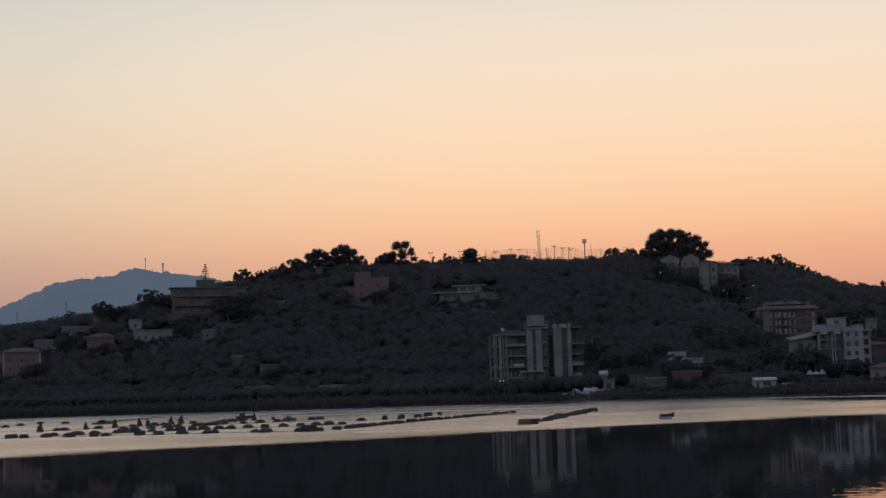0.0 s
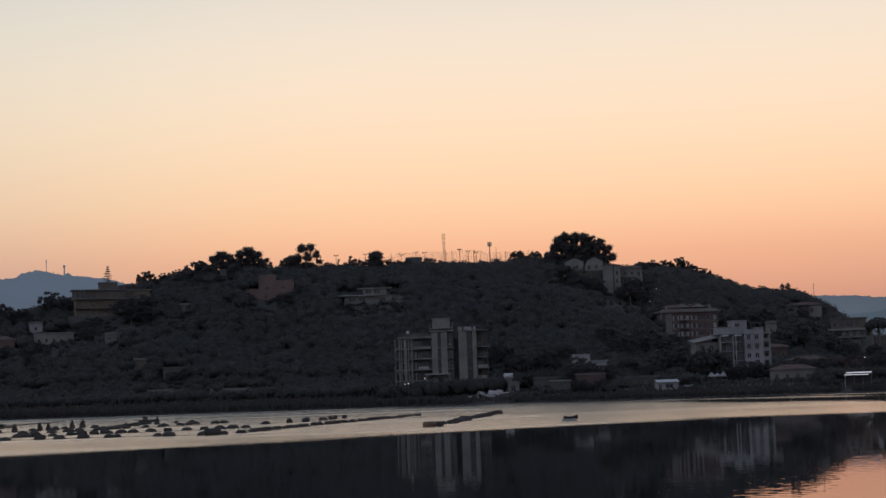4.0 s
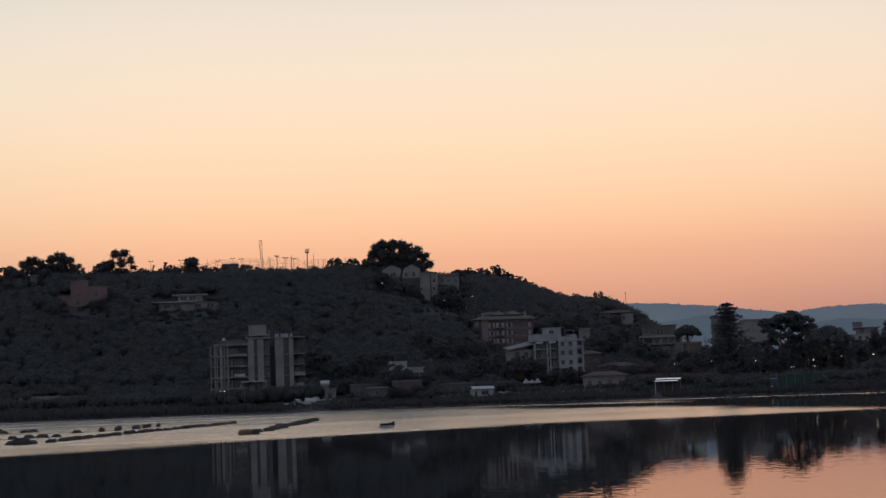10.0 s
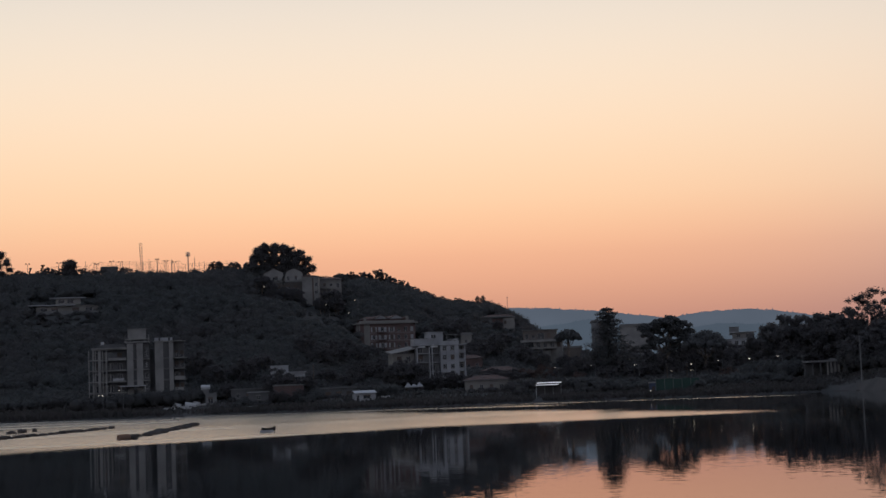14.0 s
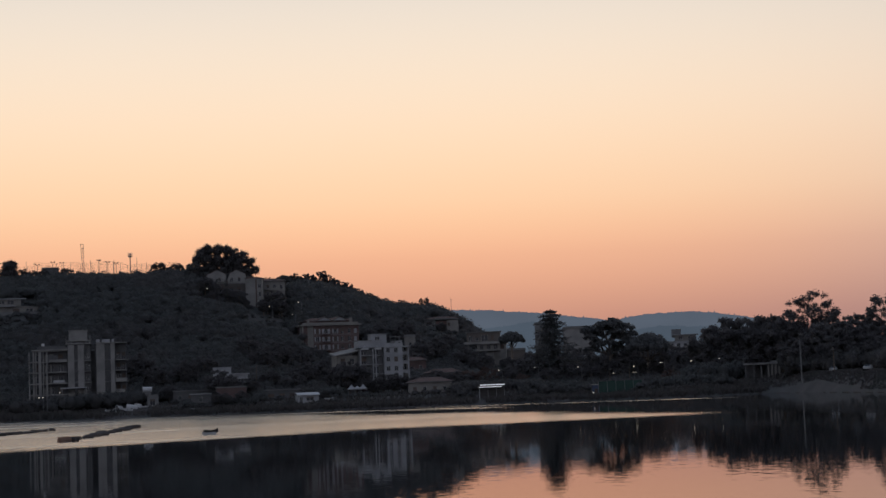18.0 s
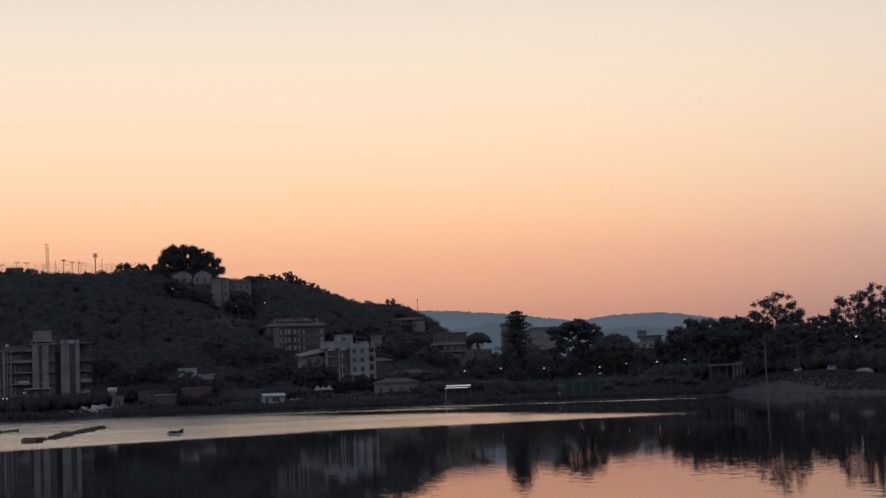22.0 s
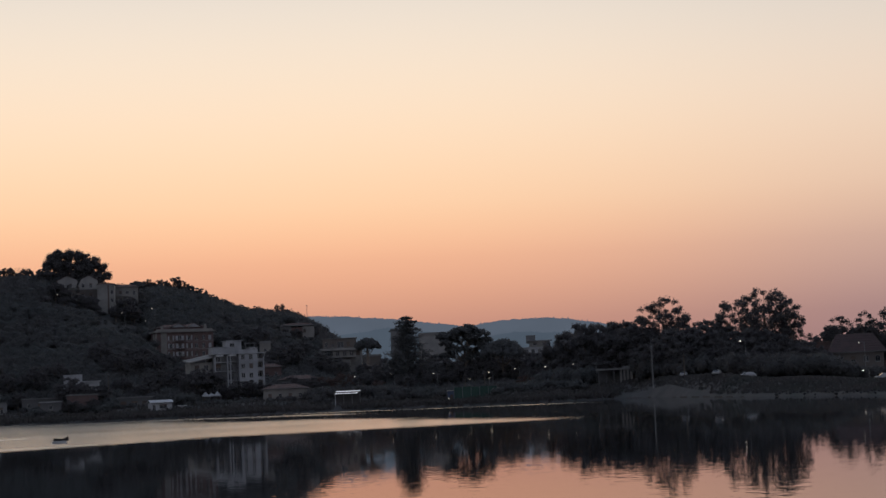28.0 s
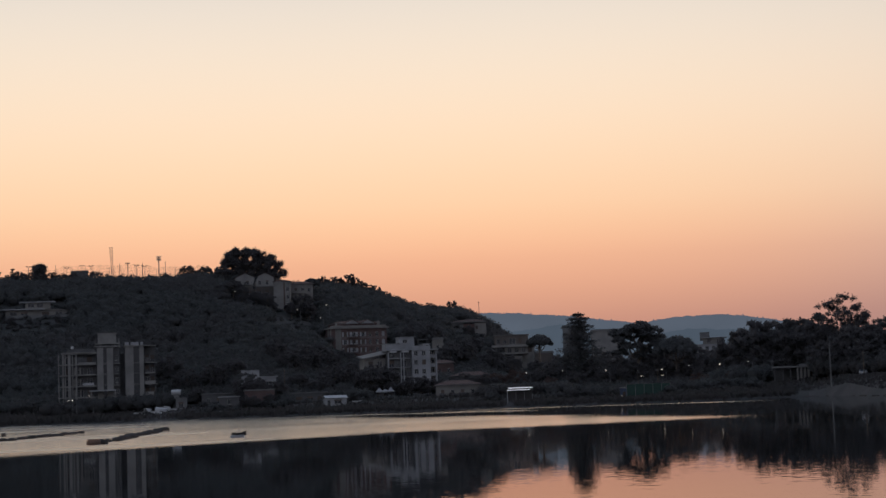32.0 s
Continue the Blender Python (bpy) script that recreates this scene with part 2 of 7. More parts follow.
def water_material():
    m = bpy.data.materials.new("lake_water")
    m.use_nodes = True
    t = m.node_tree
    s = t.nodes["Principled BSDF"]
    s.inputs["Base Color"].default_value = (0.012, 0.014, 0.016, 1)
    s.inputs["IOR"].default_value = 1.333
    s.inputs["Specular IOR Level"].default_value = 0.29
    geo = t.nodes.new("ShaderNodeNewGeometry")
    pos = geo.outputs["Position"]

    def mapped(scale, angle=0.0):
        n = t.nodes.new("ShaderNodeMapping")
        n.inputs["Scale"].default_value, n.inputs["Rotation"].default_value = scale, (0, 0, radians(angle))
        t.links.new(pos, n.inputs[0])
        return n.outputs[0]

    def noise_of(vector, scale, detail):
        n = t.nodes.new("ShaderNodeTexNoise")
        n.inputs["Scale"].default_value, n.inputs["Detail"].default_value = scale, detail
        t.links.new(vector, n.inputs["Vector"])
        return n.outputs[0]

    def math_of(op, a, b, c=None):
        n = t.nodes.new("ShaderNodeMath")
        n.operation = op
        for i, v in enumerate((a, b, c)):
            if v is None:
                continue
            if isinstance(v, (int, float)):
                n.inputs[i].default_value = v
            else:
                t.links.new(v, n.inputs[i])
        return n.outputs[0]

    def step(v, lo, hi):
        n = t.nodes.new("ShaderNodeMapRange")
        n.interpolation_type = "SMOOTHSTEP"
        n.inputs["From Min"].default_value, n.inputs["From Max"].default_value = lo, hi
        t.links.new(v, n.inputs["Value"])
        return n.outputs[0]

    xyz = t.nodes.new("ShaderNodeSeparateXYZ")
    t.links.new(pos, xyz.inputs[0])
    x, y = xyz.outputs[0], xyz.outputs[1]
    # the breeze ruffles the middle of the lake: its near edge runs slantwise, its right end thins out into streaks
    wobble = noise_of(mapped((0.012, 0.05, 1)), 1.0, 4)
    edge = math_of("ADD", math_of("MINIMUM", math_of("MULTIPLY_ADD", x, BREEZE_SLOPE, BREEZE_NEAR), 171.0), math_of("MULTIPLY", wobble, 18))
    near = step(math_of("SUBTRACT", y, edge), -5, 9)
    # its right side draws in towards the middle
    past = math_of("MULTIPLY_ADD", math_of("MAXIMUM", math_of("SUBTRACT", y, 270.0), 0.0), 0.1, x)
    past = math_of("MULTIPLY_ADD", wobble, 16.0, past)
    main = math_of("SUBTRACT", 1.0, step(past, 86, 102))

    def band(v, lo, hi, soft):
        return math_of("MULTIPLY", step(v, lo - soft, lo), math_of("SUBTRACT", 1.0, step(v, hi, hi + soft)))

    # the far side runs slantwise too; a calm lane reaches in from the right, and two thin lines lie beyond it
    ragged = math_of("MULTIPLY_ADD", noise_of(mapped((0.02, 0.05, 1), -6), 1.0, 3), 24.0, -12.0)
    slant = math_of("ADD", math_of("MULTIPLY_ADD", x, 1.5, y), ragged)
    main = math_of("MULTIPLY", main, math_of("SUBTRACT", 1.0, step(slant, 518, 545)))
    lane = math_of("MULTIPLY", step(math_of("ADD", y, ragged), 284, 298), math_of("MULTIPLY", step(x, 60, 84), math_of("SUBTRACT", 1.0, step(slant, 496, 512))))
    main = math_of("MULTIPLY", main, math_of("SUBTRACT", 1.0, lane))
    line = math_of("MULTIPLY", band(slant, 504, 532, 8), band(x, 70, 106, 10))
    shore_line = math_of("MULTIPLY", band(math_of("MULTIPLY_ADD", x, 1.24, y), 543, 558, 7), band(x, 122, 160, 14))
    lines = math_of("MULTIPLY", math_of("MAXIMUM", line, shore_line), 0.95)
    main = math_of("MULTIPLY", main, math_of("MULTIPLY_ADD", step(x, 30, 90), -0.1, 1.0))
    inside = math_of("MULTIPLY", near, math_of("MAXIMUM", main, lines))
    near_shore = math_of("SUBTRACT", 1.0, step(math_of("MULTIPLY_ADD", x, -0.35, y), 55, 105))
    rough = math_of("MULTIPLY_ADD", inside, 0.2, math_of("MULTIPLY_ADD", near_shore, -0.022, 0.038))
    t.links.new(rough, s.inputs["Roughness"])
    # an added gloss coat, IOR above water's, brightens the ruffled band's sheen
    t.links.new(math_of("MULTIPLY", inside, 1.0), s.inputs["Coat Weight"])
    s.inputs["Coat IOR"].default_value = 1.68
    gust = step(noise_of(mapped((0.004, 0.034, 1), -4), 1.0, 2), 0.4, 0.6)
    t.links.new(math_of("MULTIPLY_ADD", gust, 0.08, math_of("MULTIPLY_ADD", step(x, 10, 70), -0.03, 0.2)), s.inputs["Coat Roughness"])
    # low ripples, longer across the view than along it
    swell = noise_of(mapped((0.3, 0.5, 1), 6), 1.0, 1)
    chop = noise_of(mapped((1.5, 1.2, 1), -9), 1.0, 1)
    height = math_of("MULTIPLY_ADD", swell, 0.5, math_of("MULTIPLY", chop, 0.9))
    b = t.nodes.new("ShaderNodeBump")
    b.inputs["Distance"].default_value = 0.0048
    t.links.new(math_of("MULTIPLY_ADD", near_shore, 0.85, 0.15), b.inputs["Strength"])
    t.links.new(height, b.inputs["Height"]), t.links.new(b.outputs[0], s.inputs["Normal"])
    return m


BREEZE_SLOPE, BREEZE_NEAR = 0.72, 141.0
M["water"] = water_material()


# ---- the lie of the land: a lake, and a wooded hill behind its far shore ----
SHORE = ((-90, 300), (-45, 430), (-28, 520), (-16, 525), (0, 485), (8, 465), (15, 447), (20, 452), (24, 422), (28, 452),
         (32, 352), (37, 287), (45, 230), (70, 130), (90, 90))
# bearing, distance of the crest, height of its ground
CREST = ((-40, 720, 12), (-24, 700, 24), (-16, 690, 33), (-13, 690, 37), (-10.5, 690, 42), (-8, 690, 50), (-6.4, 695, 53), (-4, 700, 57), (0, 700, 57),
         (5, 700, 57), (8, 705, 58), (10, 735, 54), (12, 755, 55), (13, 755, 49), (14.5, 750, 41), (15.6, 750, 42), (16.4, 745, 37.5), (16.8, 742, 34), (17.1, 738, 29.5), (17.4, 730, 25),
         (18.2, 710, 18), (19.2, 695, 12), (21, 695, 8), (23, 700, 6), (60, 740, 5))


def along(table, bearing, column):
    """A column of a table, read smoothly between its bearings."""
    xs = [r[0] for r in table]
    wide = 0.6
    return sum(np.interp(bearing + k * wide, xs, [r[column] for r in table]) for k in (-1, 0, 1)) / 3


def smooth(a, b, v):
    t = np.clip((v - a) / (b - a), 0, 1)
    return t * t * (3 - 2 * t)


def relief(x, y):
    """Height of the ground without its small bumps; works on arrays."""
    x, y = np.asarray(x, float), np.asarray(y, float)
    bearing, dist = np.degrees(np.arctan2(x, y)), np.hypot(x, y)
    shore = along(SHORE, bearing, 1)
    inland = np.where((np.abs(bearing) < 89) & (y > 4), dist - shore, 20 - y * 4)
    inland = np.where(y <= 4, (4 - y) * 2.0, np.maximum(inland, np.where(y < 12, (9 - y), -99)))
    land = -2.5 + 3.3 * smooth(-10, 2, inland) + 2.6 * smooth(2, 26, inland)
    land = land + (1.7 * smooth(26, 28.5, bearing) * (1 - smooth(30.8, 33, bearing)) - 1.0 * smooth(34, 36.5, bearing)) * smooth(2, 22, inland) * (y > 4)
    crest, top = along(CREST, bearing, 1), along(CREST, bearing, 2)
    foot = shore + 28 + 60 * smooth(9, 13, bearing)
    rise = np.clip((dist - foot) / np.maximum(crest - foot, 30), 0, 1)
    hill = (top - 3.4) * (0.35 * rise + 0.65 * smooth(0, 1, rise))
    far = smooth(0, 700, dist - crest)
    hill = hill * np.where(dist > crest, 1 - 0.75 * far, 1) * smooth(-75, -45, bearing) * (1 - smooth(60, 80, bearing))
    return land + np.where(y > 4, hill, 0)


def at(bearing, dist):
    a = radians(bearing)
    return dist * math.sin(a), dist * math.cos(a)


def ground(x, y):
    """Height of the ground at a place."""
    return float(relief(x, y)) + 0.5 * (noise.noise((x * 0.05, y * 0.05, 3.0))) * float(smooth(480, 560, math.hypot(x, y)))


def part(name, bm, mat, parent=None, label="", smooth_faces=False):
    """Links a bmesh as one mesh object, under a thing or a part."""
    me = bpy.data.meshes.new(name)
    bm.normal_update()
    bm.to_mesh(me)
    bm.free()
    me.materials.append(mat)
    if smooth_faces:
        for poly in me.polygons:
            poly.use_smooth = True
    ob = new(name, me)
    ob.parent = parent
    if label:
        ob["label"] = label
    return ob


def mesh_part(name, verts, faces, mat, parent=None, label=""):
    me = bpy.data.meshes.new(name)
    me.from_pydata(verts, [], faces)
    me.materials.append(mat)
    me.update()
    ob = new(name, me)
    ob.parent = parent
    if label:
        ob["label"] = label
    return ob


def base(name, m, label, category, group="", kind=""):
    """The Empty at a thing's base."""
    ob = new(name)
    ob.empty_display_size = 0.5
    ob.matrix_world = m
    return tagged(ob, label, category, group, kind)


def stand(bearing, dist, turn=0.0, z=None):
    """A pose on the ground, facing back over the lake, turned to its left by so many degrees."""
    x, y = at(bearing, dist)
    return pose(x, y, ground(x, y) if z is None else z, 0, 0, -bearing + turn)


def box(bm, x0, x1, y0, y1, z0, z1):
    v = [bm.verts.new((x, y, z)) for z in (z0, z1) for y in (y0, y1) for x in (x0, x1)]
    for f in ((0, 2, 3, 1), (4, 5, 7, 6), (0, 1, 5, 4), (1, 3, 7, 5), (3, 2, 6, 7), (2, 0, 4, 6)):
        bm.faces.new([v[i] for i in f])
    return bm


def a_box(*size):
    return box(bmesh.new(), *size)


def rod(bm, a, b, r0, r1=None, sides=6):
    """A tapered round bar from a to b."""
    a, b, r1 = Vector(a), Vector(b), r0 if r1 is None else r1
    way = (b - a).normalized()
    side = way.orthogonal().normalized()
    up = way.cross(side)
    rings = []
    for p, r in ((a, r0), (b, r1)):
        rings.append([bm.verts.new(p + (side * math.cos(k * math.tau / sides) + up * math.sin(k * math.tau / sides)) * r) for k in range(sides)])
    for k in range(sides):
        bm.faces.new((rings[0][k], rings[0][(k + 1) % sides], rings[1][(k + 1) % sides], rings[1][k]))
    bm.faces.new(rings[0][::-1]), bm.faces.new(rings[1])
    return bm


# ground: one sheet, fine where it is seen, out to the horizon
def build_ground():
    bearings = np.concatenate([np.linspace(-180, -40, 29)[:-1], np.linspace(-40, 60, 251)[:-1], np.linspace(60, 180, 25)[:-1]])
    dists = np.concatenate([np.linspace(0.5, 200, 26)[:-1], np.linspace(200, 900, 176)[:-1], np.geomspace(900, 4900, 16)])
    a = np.radians(bearings)
    xs, ys = np.outer(dists, np.sin(a)), np.outer(dists, np.cos(a))
    zs = relief(xs, ys)
    bump = np.array([0.5 * noise.noise((x * 0.05, y * 0.05, 3.0)) for x, y in zip(xs.ravel(), ys.ravel())]).reshape(xs.shape)
    zs = zs + bump * smooth(480, 560, np.hypot(xs, ys))
    n = len(bearings)
    verts = np.stack([xs, ys, zs], -1).reshape(-1, 3).tolist()
    faces = [(r * n + c, (r + 1) * n + c, (r + 1) * n + (c + 1) % n, r * n + (c + 1) % n) for r in range(len(dists) - 1) for c in range(n)]
    faces.append(list(range(n)))
    ob = mesh_part("ground", verts, faces, M["soil"])
    for poly in ob.data.polygons:
        poly.use_smooth = True
    tagged(ob, "grassy ground rising into a wooded hill", "ground", kind="structure")


build_ground()


def build_water():
    bs = np.linspace(-88, 88, 120)
    edge = [(*at(b, float(along(SHORE, b, 1)) + 3), 0.0) for b in bs]
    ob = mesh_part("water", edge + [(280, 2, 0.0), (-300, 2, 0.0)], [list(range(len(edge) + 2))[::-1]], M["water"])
    tagged(ob, "still lake water mirroring the dusk sky, ruffled in streaks", "lake", kind="structure")


build_water()


# far land
def far_ridge(name, mat, label, dist, crest, depth=500, rough=1.0):
    """A far range: crest is a list of (bearing, height)."""
    lo, hi = crest[0][0], crest[-1][0]
    bs = np.linspace(lo, hi, int((hi - lo) * 40) + 2)
    tops = np.interp(bs, [c[0] for c in crest], [c[1] for c in crest])
    verts, faces, rows = [], [], 7
    for b, z in zip(bs, tops):
        z = z + rough * (9 * noise.noise((b * 1.7, dist * 0.01, 1.0)) + 7 * noise.noise((b * 5.0, dist * 0.01, 5.0))) + 16 * max(0.0, noise.noise((b * 16.0, 0.0, 9.0)) - 0.3) + 9 * max(0.0, noise.noise((b * 34.0, 0.0, 2.0)) - 0.2)
        for k in range(rows):
            f = k / (rows - 1)
            x, y = at(b, dist - depth * (1 - f))
            verts.append((x, y, -10 + (z + 10) * (f ** 0.8) + (6 * noise.noise((b * 3.0, f * 4.0, 2.0)) if 0 < k < rows - 1 else 0)))
    for c in range(len(bs) - 1):
        for k in range(rows - 1):
            i = c * rows + k
            faces.append((i, i + rows, i + rows + 1, i + 1))
    ob = mesh_part(name, verts, faces, mat)
    for poly in ob.data.polygons:
        poly.use_smooth = True
    return tagged(ob, label, "mountain", kind="structure")


MOUNTAIN = [(-30, 60), (-20, 150), (-15.6, 279), (-13.9, 339), (-13.1, 354), (-12.5, 357), (-11.8, 361), (-11.0, 386), (-10.4, 375),
            (-9.0, 360), (-7.8, 343), (-6, 300), (0, 180)]
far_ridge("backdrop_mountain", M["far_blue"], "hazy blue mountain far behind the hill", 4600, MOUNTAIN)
FOOTHILLS = [(12, 90), (15, 134), (16.2, 142), (17.4, 137), (18.4, 142), (19.4, 150), (20.3, 140), (21.4, 128), (22.6, 120), (24, 128), (25.6, 122), (27, 106), (30, 60), (34, 30)]
HILLS = [(10, 150), (15, 215), (16.6, 222), (17.6, 219), (19.4, 207), (20.4, 197), (21.5, 184), (22.3, 177), (23.3, 189), (25, 192), (25.9, 185), (27.1, 168),
         (29, 130), (31, 85), (34, 45), (40, 30)]
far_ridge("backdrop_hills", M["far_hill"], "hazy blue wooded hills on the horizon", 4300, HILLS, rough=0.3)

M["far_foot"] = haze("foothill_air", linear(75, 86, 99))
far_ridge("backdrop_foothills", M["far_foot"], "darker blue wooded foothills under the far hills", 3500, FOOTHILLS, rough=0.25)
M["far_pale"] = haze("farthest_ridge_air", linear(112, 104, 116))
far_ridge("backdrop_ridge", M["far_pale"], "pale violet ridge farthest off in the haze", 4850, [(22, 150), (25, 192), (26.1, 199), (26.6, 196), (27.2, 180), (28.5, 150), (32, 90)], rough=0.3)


# ---- woods ----
rng = np.random.default_rng(7)
ICO = bmesh.new()
bmesh.ops.create_icosphere(ICO, subdivisions=2, radius=1)
ICO.verts.ensure_lookup_table()
ICO_V = np.array([v.co[:] for v in ICO.verts])
ICO_F = np.array([[v.index for v in f.verts] for f in ICO.faces])
ICO.free()
ICO = bmesh.new()
bmesh.ops.create_icosphere(ICO, subdivisions=1, radius=1)
ICO.verts.ensure_lookup_table()
ICO1_V = np.array([v.co[:] for v in ICO.verts])
ICO1_F = np.array([[v.index for v in f.verts] for f in ICO.faces])
ICO.free()


class Heap:
    """Gathers many small pieces of mesh, to be joined into one."""

    def __init__(self):
        self.v, self.f, self.n = [], [], 0

    def add(self, v, f):
        self.v.append(v)
        self.f.append(np.asarray(f) + self.n)
        self.n += len(v)

    def leaves(self, centres, out, size, ruffle=0.6):
        """Small bent leaf sprays: a pair of triangles each, round the given centres, leaning outwards."""
        k = len(centres)
        d = out + rng.normal(0, ruffle, (k, 3))
        d /= np.linalg.norm(d, axis=1, keepdims=True) + 1e-9
        s = np.cross(d, rng.normal(0, 1, (k, 3)))
        s /= np.linalg.norm(s, axis=1, keepdims=True) + 1e-9
        t = np.cross(d, s)
        w = size * rng.uniform(0.6, 1.4, (k, 1))
        q = np.stack([centres - s * w, centres + t * w * 0.75 + d * w * 0.3, centres + s * w, centres - t * w * 0.75 + d * w * 0.2], 1).reshape(-1, 3)
        i = np.arange(k)[:, None] * 4
        self.add(q, np.concatenate([i + [[0, 1, 2]], i + [[0, 2, 3]]]))

    def blob(self, centre, radii, coarse=False, rough=0.22):
        v, f = (ICO1_V, ICO1_F) if coarse else (ICO_V, ICO_F)
        w = v * (1 + rng.normal(0, rough * 0.6, (len(v), 1))) * np.asarray(radii) + np.asarray(centre)
        self.add(w, f)

    def object(self, name, mat, parent=None, label=""):
        v, f = np.concatenate(self.v).astype(np.float32), np.concatenate(self.f).astype(np.int32)
        me = bpy.data.meshes.new(name)
        me.vertices.add(len(v)), me.loops.add(f.size), me.polygons.add(len(f))
        me.vertices.foreach_set("co", v.ravel())
        me.loops.foreach_set("vertex_index", f.ravel())
        me.polygons.foreach_set("loop_start", np.arange(0, f.size, 3, dtype=np.int32))
        me.update(calc_edges=True)
        me.materials.append(mat)
        ob = new(name, me)
        ob.parent = parent
        if label:
            ob["label"] = label
        return ob


def bush(heap, x, y, z, r, h, leaves=46, size=0.42):
    """A rounded crown sitting low on the ground, in two or three lobes."""
    for k in range(2):
        c = np.array([x + rng.uniform(-0.45, 0.45) * r, y + rng.uniform(-0.45, 0.45) * r, z + h * rng.uniform(0.45, 0.68)])
        rad = np.array([r * rng.uniform(0.55, 0.8), r * rng.uniform(0.55, 0.8), h * rng.uniform(0.36, 0.5)])
        heap.blob(c, rad * 0.8, True, 0.06)
        d = rng.normal(0, 1, (leaves // 2, 3))
        d[:, 2] = np.abs(d[:, 2]) - 0.4
        d /= np.linalg.norm(d, axis=1, keepdims=True)
        heap.leaves(c + d * rad * rng.uniform(0.8, 1.1, (len(d), 1)), d, size, 1.0)


# open plots round the houses: bearings from, to; distances from, to
PLOTS = [(-9.9, -6.9, 615, 672), (-15.7, -13.9, 585, 622), (-14.6, -13.4, 618, 650), (-12.9, -11.6, 605, 642), (-13.8, -12.4, 640, 668), (-11.2, -9.6, 603, 640),
         (-11.4, -10.7, 630, 658), (-8.8, -8.0, 596, 624), (-7.8, -7.1, 560, 585), (-6.8, -5.7, 548, 575), (-3.8, -1.9, 620, 662), (-4.75, -4.0, 668, 696),
         (-6.15, -5.5, 622, 645), (-0.55, 2.1, 604, 650), (7.4, 9.3, 630, 682), (8.9, 10.8, 612, 684), (10.9, 13.5, 596, 646), (12.3, 15.1, 470, 540),
         (1.35, 5.1, 480, 530), (7.8, 9.3, 480, 518), (6.3, 8.2, 470, 510), (9.6, 11.1, 470, 500), (12.3, 13.7, 455, 486), (4.2, 6.2, 470, 502),
         (14.6, 16.6, 455, 495), (17.2, 18.5, 440, 475), (15.3, 16.9, 655, 712), (16.8, 18.8, 600, 672), (20.3, 21.8, 600, 670), (24.0, 25.4, 640, 700),
         (21.5, 23.2, 438, 456), (26.4, 28.3, 445, 500), (10.5, 12.0, 455, 482), (0.3, 5.9, 694, 730),
         (-5.3, -2.7, 528, 541), (-7.7, -6.1, 536, 550)]


def clear(bearing, dist):
    """Whether a place lies outside the open plots."""
    return not any(a < bearing < b and c < dist < d for a, b, c, d in PLOTS)


def build_woods():
    heap, count = Heap(), 0
    while count < 7500:
        b, d = rng.uniform(-19, 19.5), rng.uniform(470, 790)
        x, y = at(b, d)
        inland = d - float(along(SHORE, b, 1))
        crest = float(along(CREST, b, 1))
        if inland < 24 or d > crest + 16:
            continue
        if not clear(b, d):
            if rng.random() < 0.95:
                low = rng.uniform(0.9, 1.8)
                bush(heap, x, y, ground(x, y) - 0.3, low, low, 30, 0.3)
            continue
        thick = noise.noise((x * 0.03, y * 0.03, 8.0))
        h = rng.uniform(4.3, 5.1) + 1.3 * max(0.0, thick)
        if inland < 60:
            h *= 0.75
        bush(heap, x, y, ground(x, y) - 0.5, h * rng.uniform(0.7, 0.95), h, 96, 0.36)
        count += 1
    ob = heap.object("hillside_wood", M["leaf"])
    tagged(ob, "dense dark evergreen scrub and trees covering the hillside", "wood", kind="stuff")


build_woods()


def build_reeds():
    """Reeds and rough growth along the far shore."""
    heap = Heap()
    for k in range(36000):
        b = rng.uniform(-19, 28.5)
        x, y = at(b, float(along(SHORE, b, 1)) + rng.gamma(2.0, 4.2) - 1.5)
        if 17.3 < b < 17.6 or (21.7 < b < 23.1 and rng.random() < 0.35) or b > 27.5 or (4.1 < b < 5.7 and rng.random() < 0.8):
            continue
        h = rng.uniform(0.7, 1.7) * (1.2 if b < 3 else 0.75)
        z, w = ground(x, y), rng.uniform(0.12, 0.3)
        lean = rng.normal(0, 0.45, 2)
        a = rng.uniform(0, math.pi)
        c, s = math.cos(a) * w, math.sin(a) * w
        v = np.array([(x - c, y - s, z - 0.2), (x + c, y + s, z - 0.2), (x + lean[0] + c * 0.3, y + lean[1], z + h), (x + lean[0] - c, y + lean[1] - s, z + h * 0.8)])
        heap.add(v, [(0, 1, 2), (0, 2, 3)])
    ob = heap.object("shore_reeds", M["reed"])
    tagged(ob, "dry brown reeds and grass along the lake shore", "reeds", kind="stuff")


build_reeds()


# ---- single trees ----
def limb_mesh(bm, a, b, r0, r1, bend=0.5, sides=6):
    """A crooked tapering limb in three lengths."""
    a, b = Vector(a), Vector(b)
    pts = [a.lerp(b, k / 3) + Vector(rng.normal(0, bend * (0 < k < 3), 3)) for k in range(4)]
    for k in range(3):
        rod(bm, pts[k], pts[k + 1], r0 + (r1 - r0) * k / 3, r0 + (r1 - r0) * (k + 1) / 3, sides)
    return pts


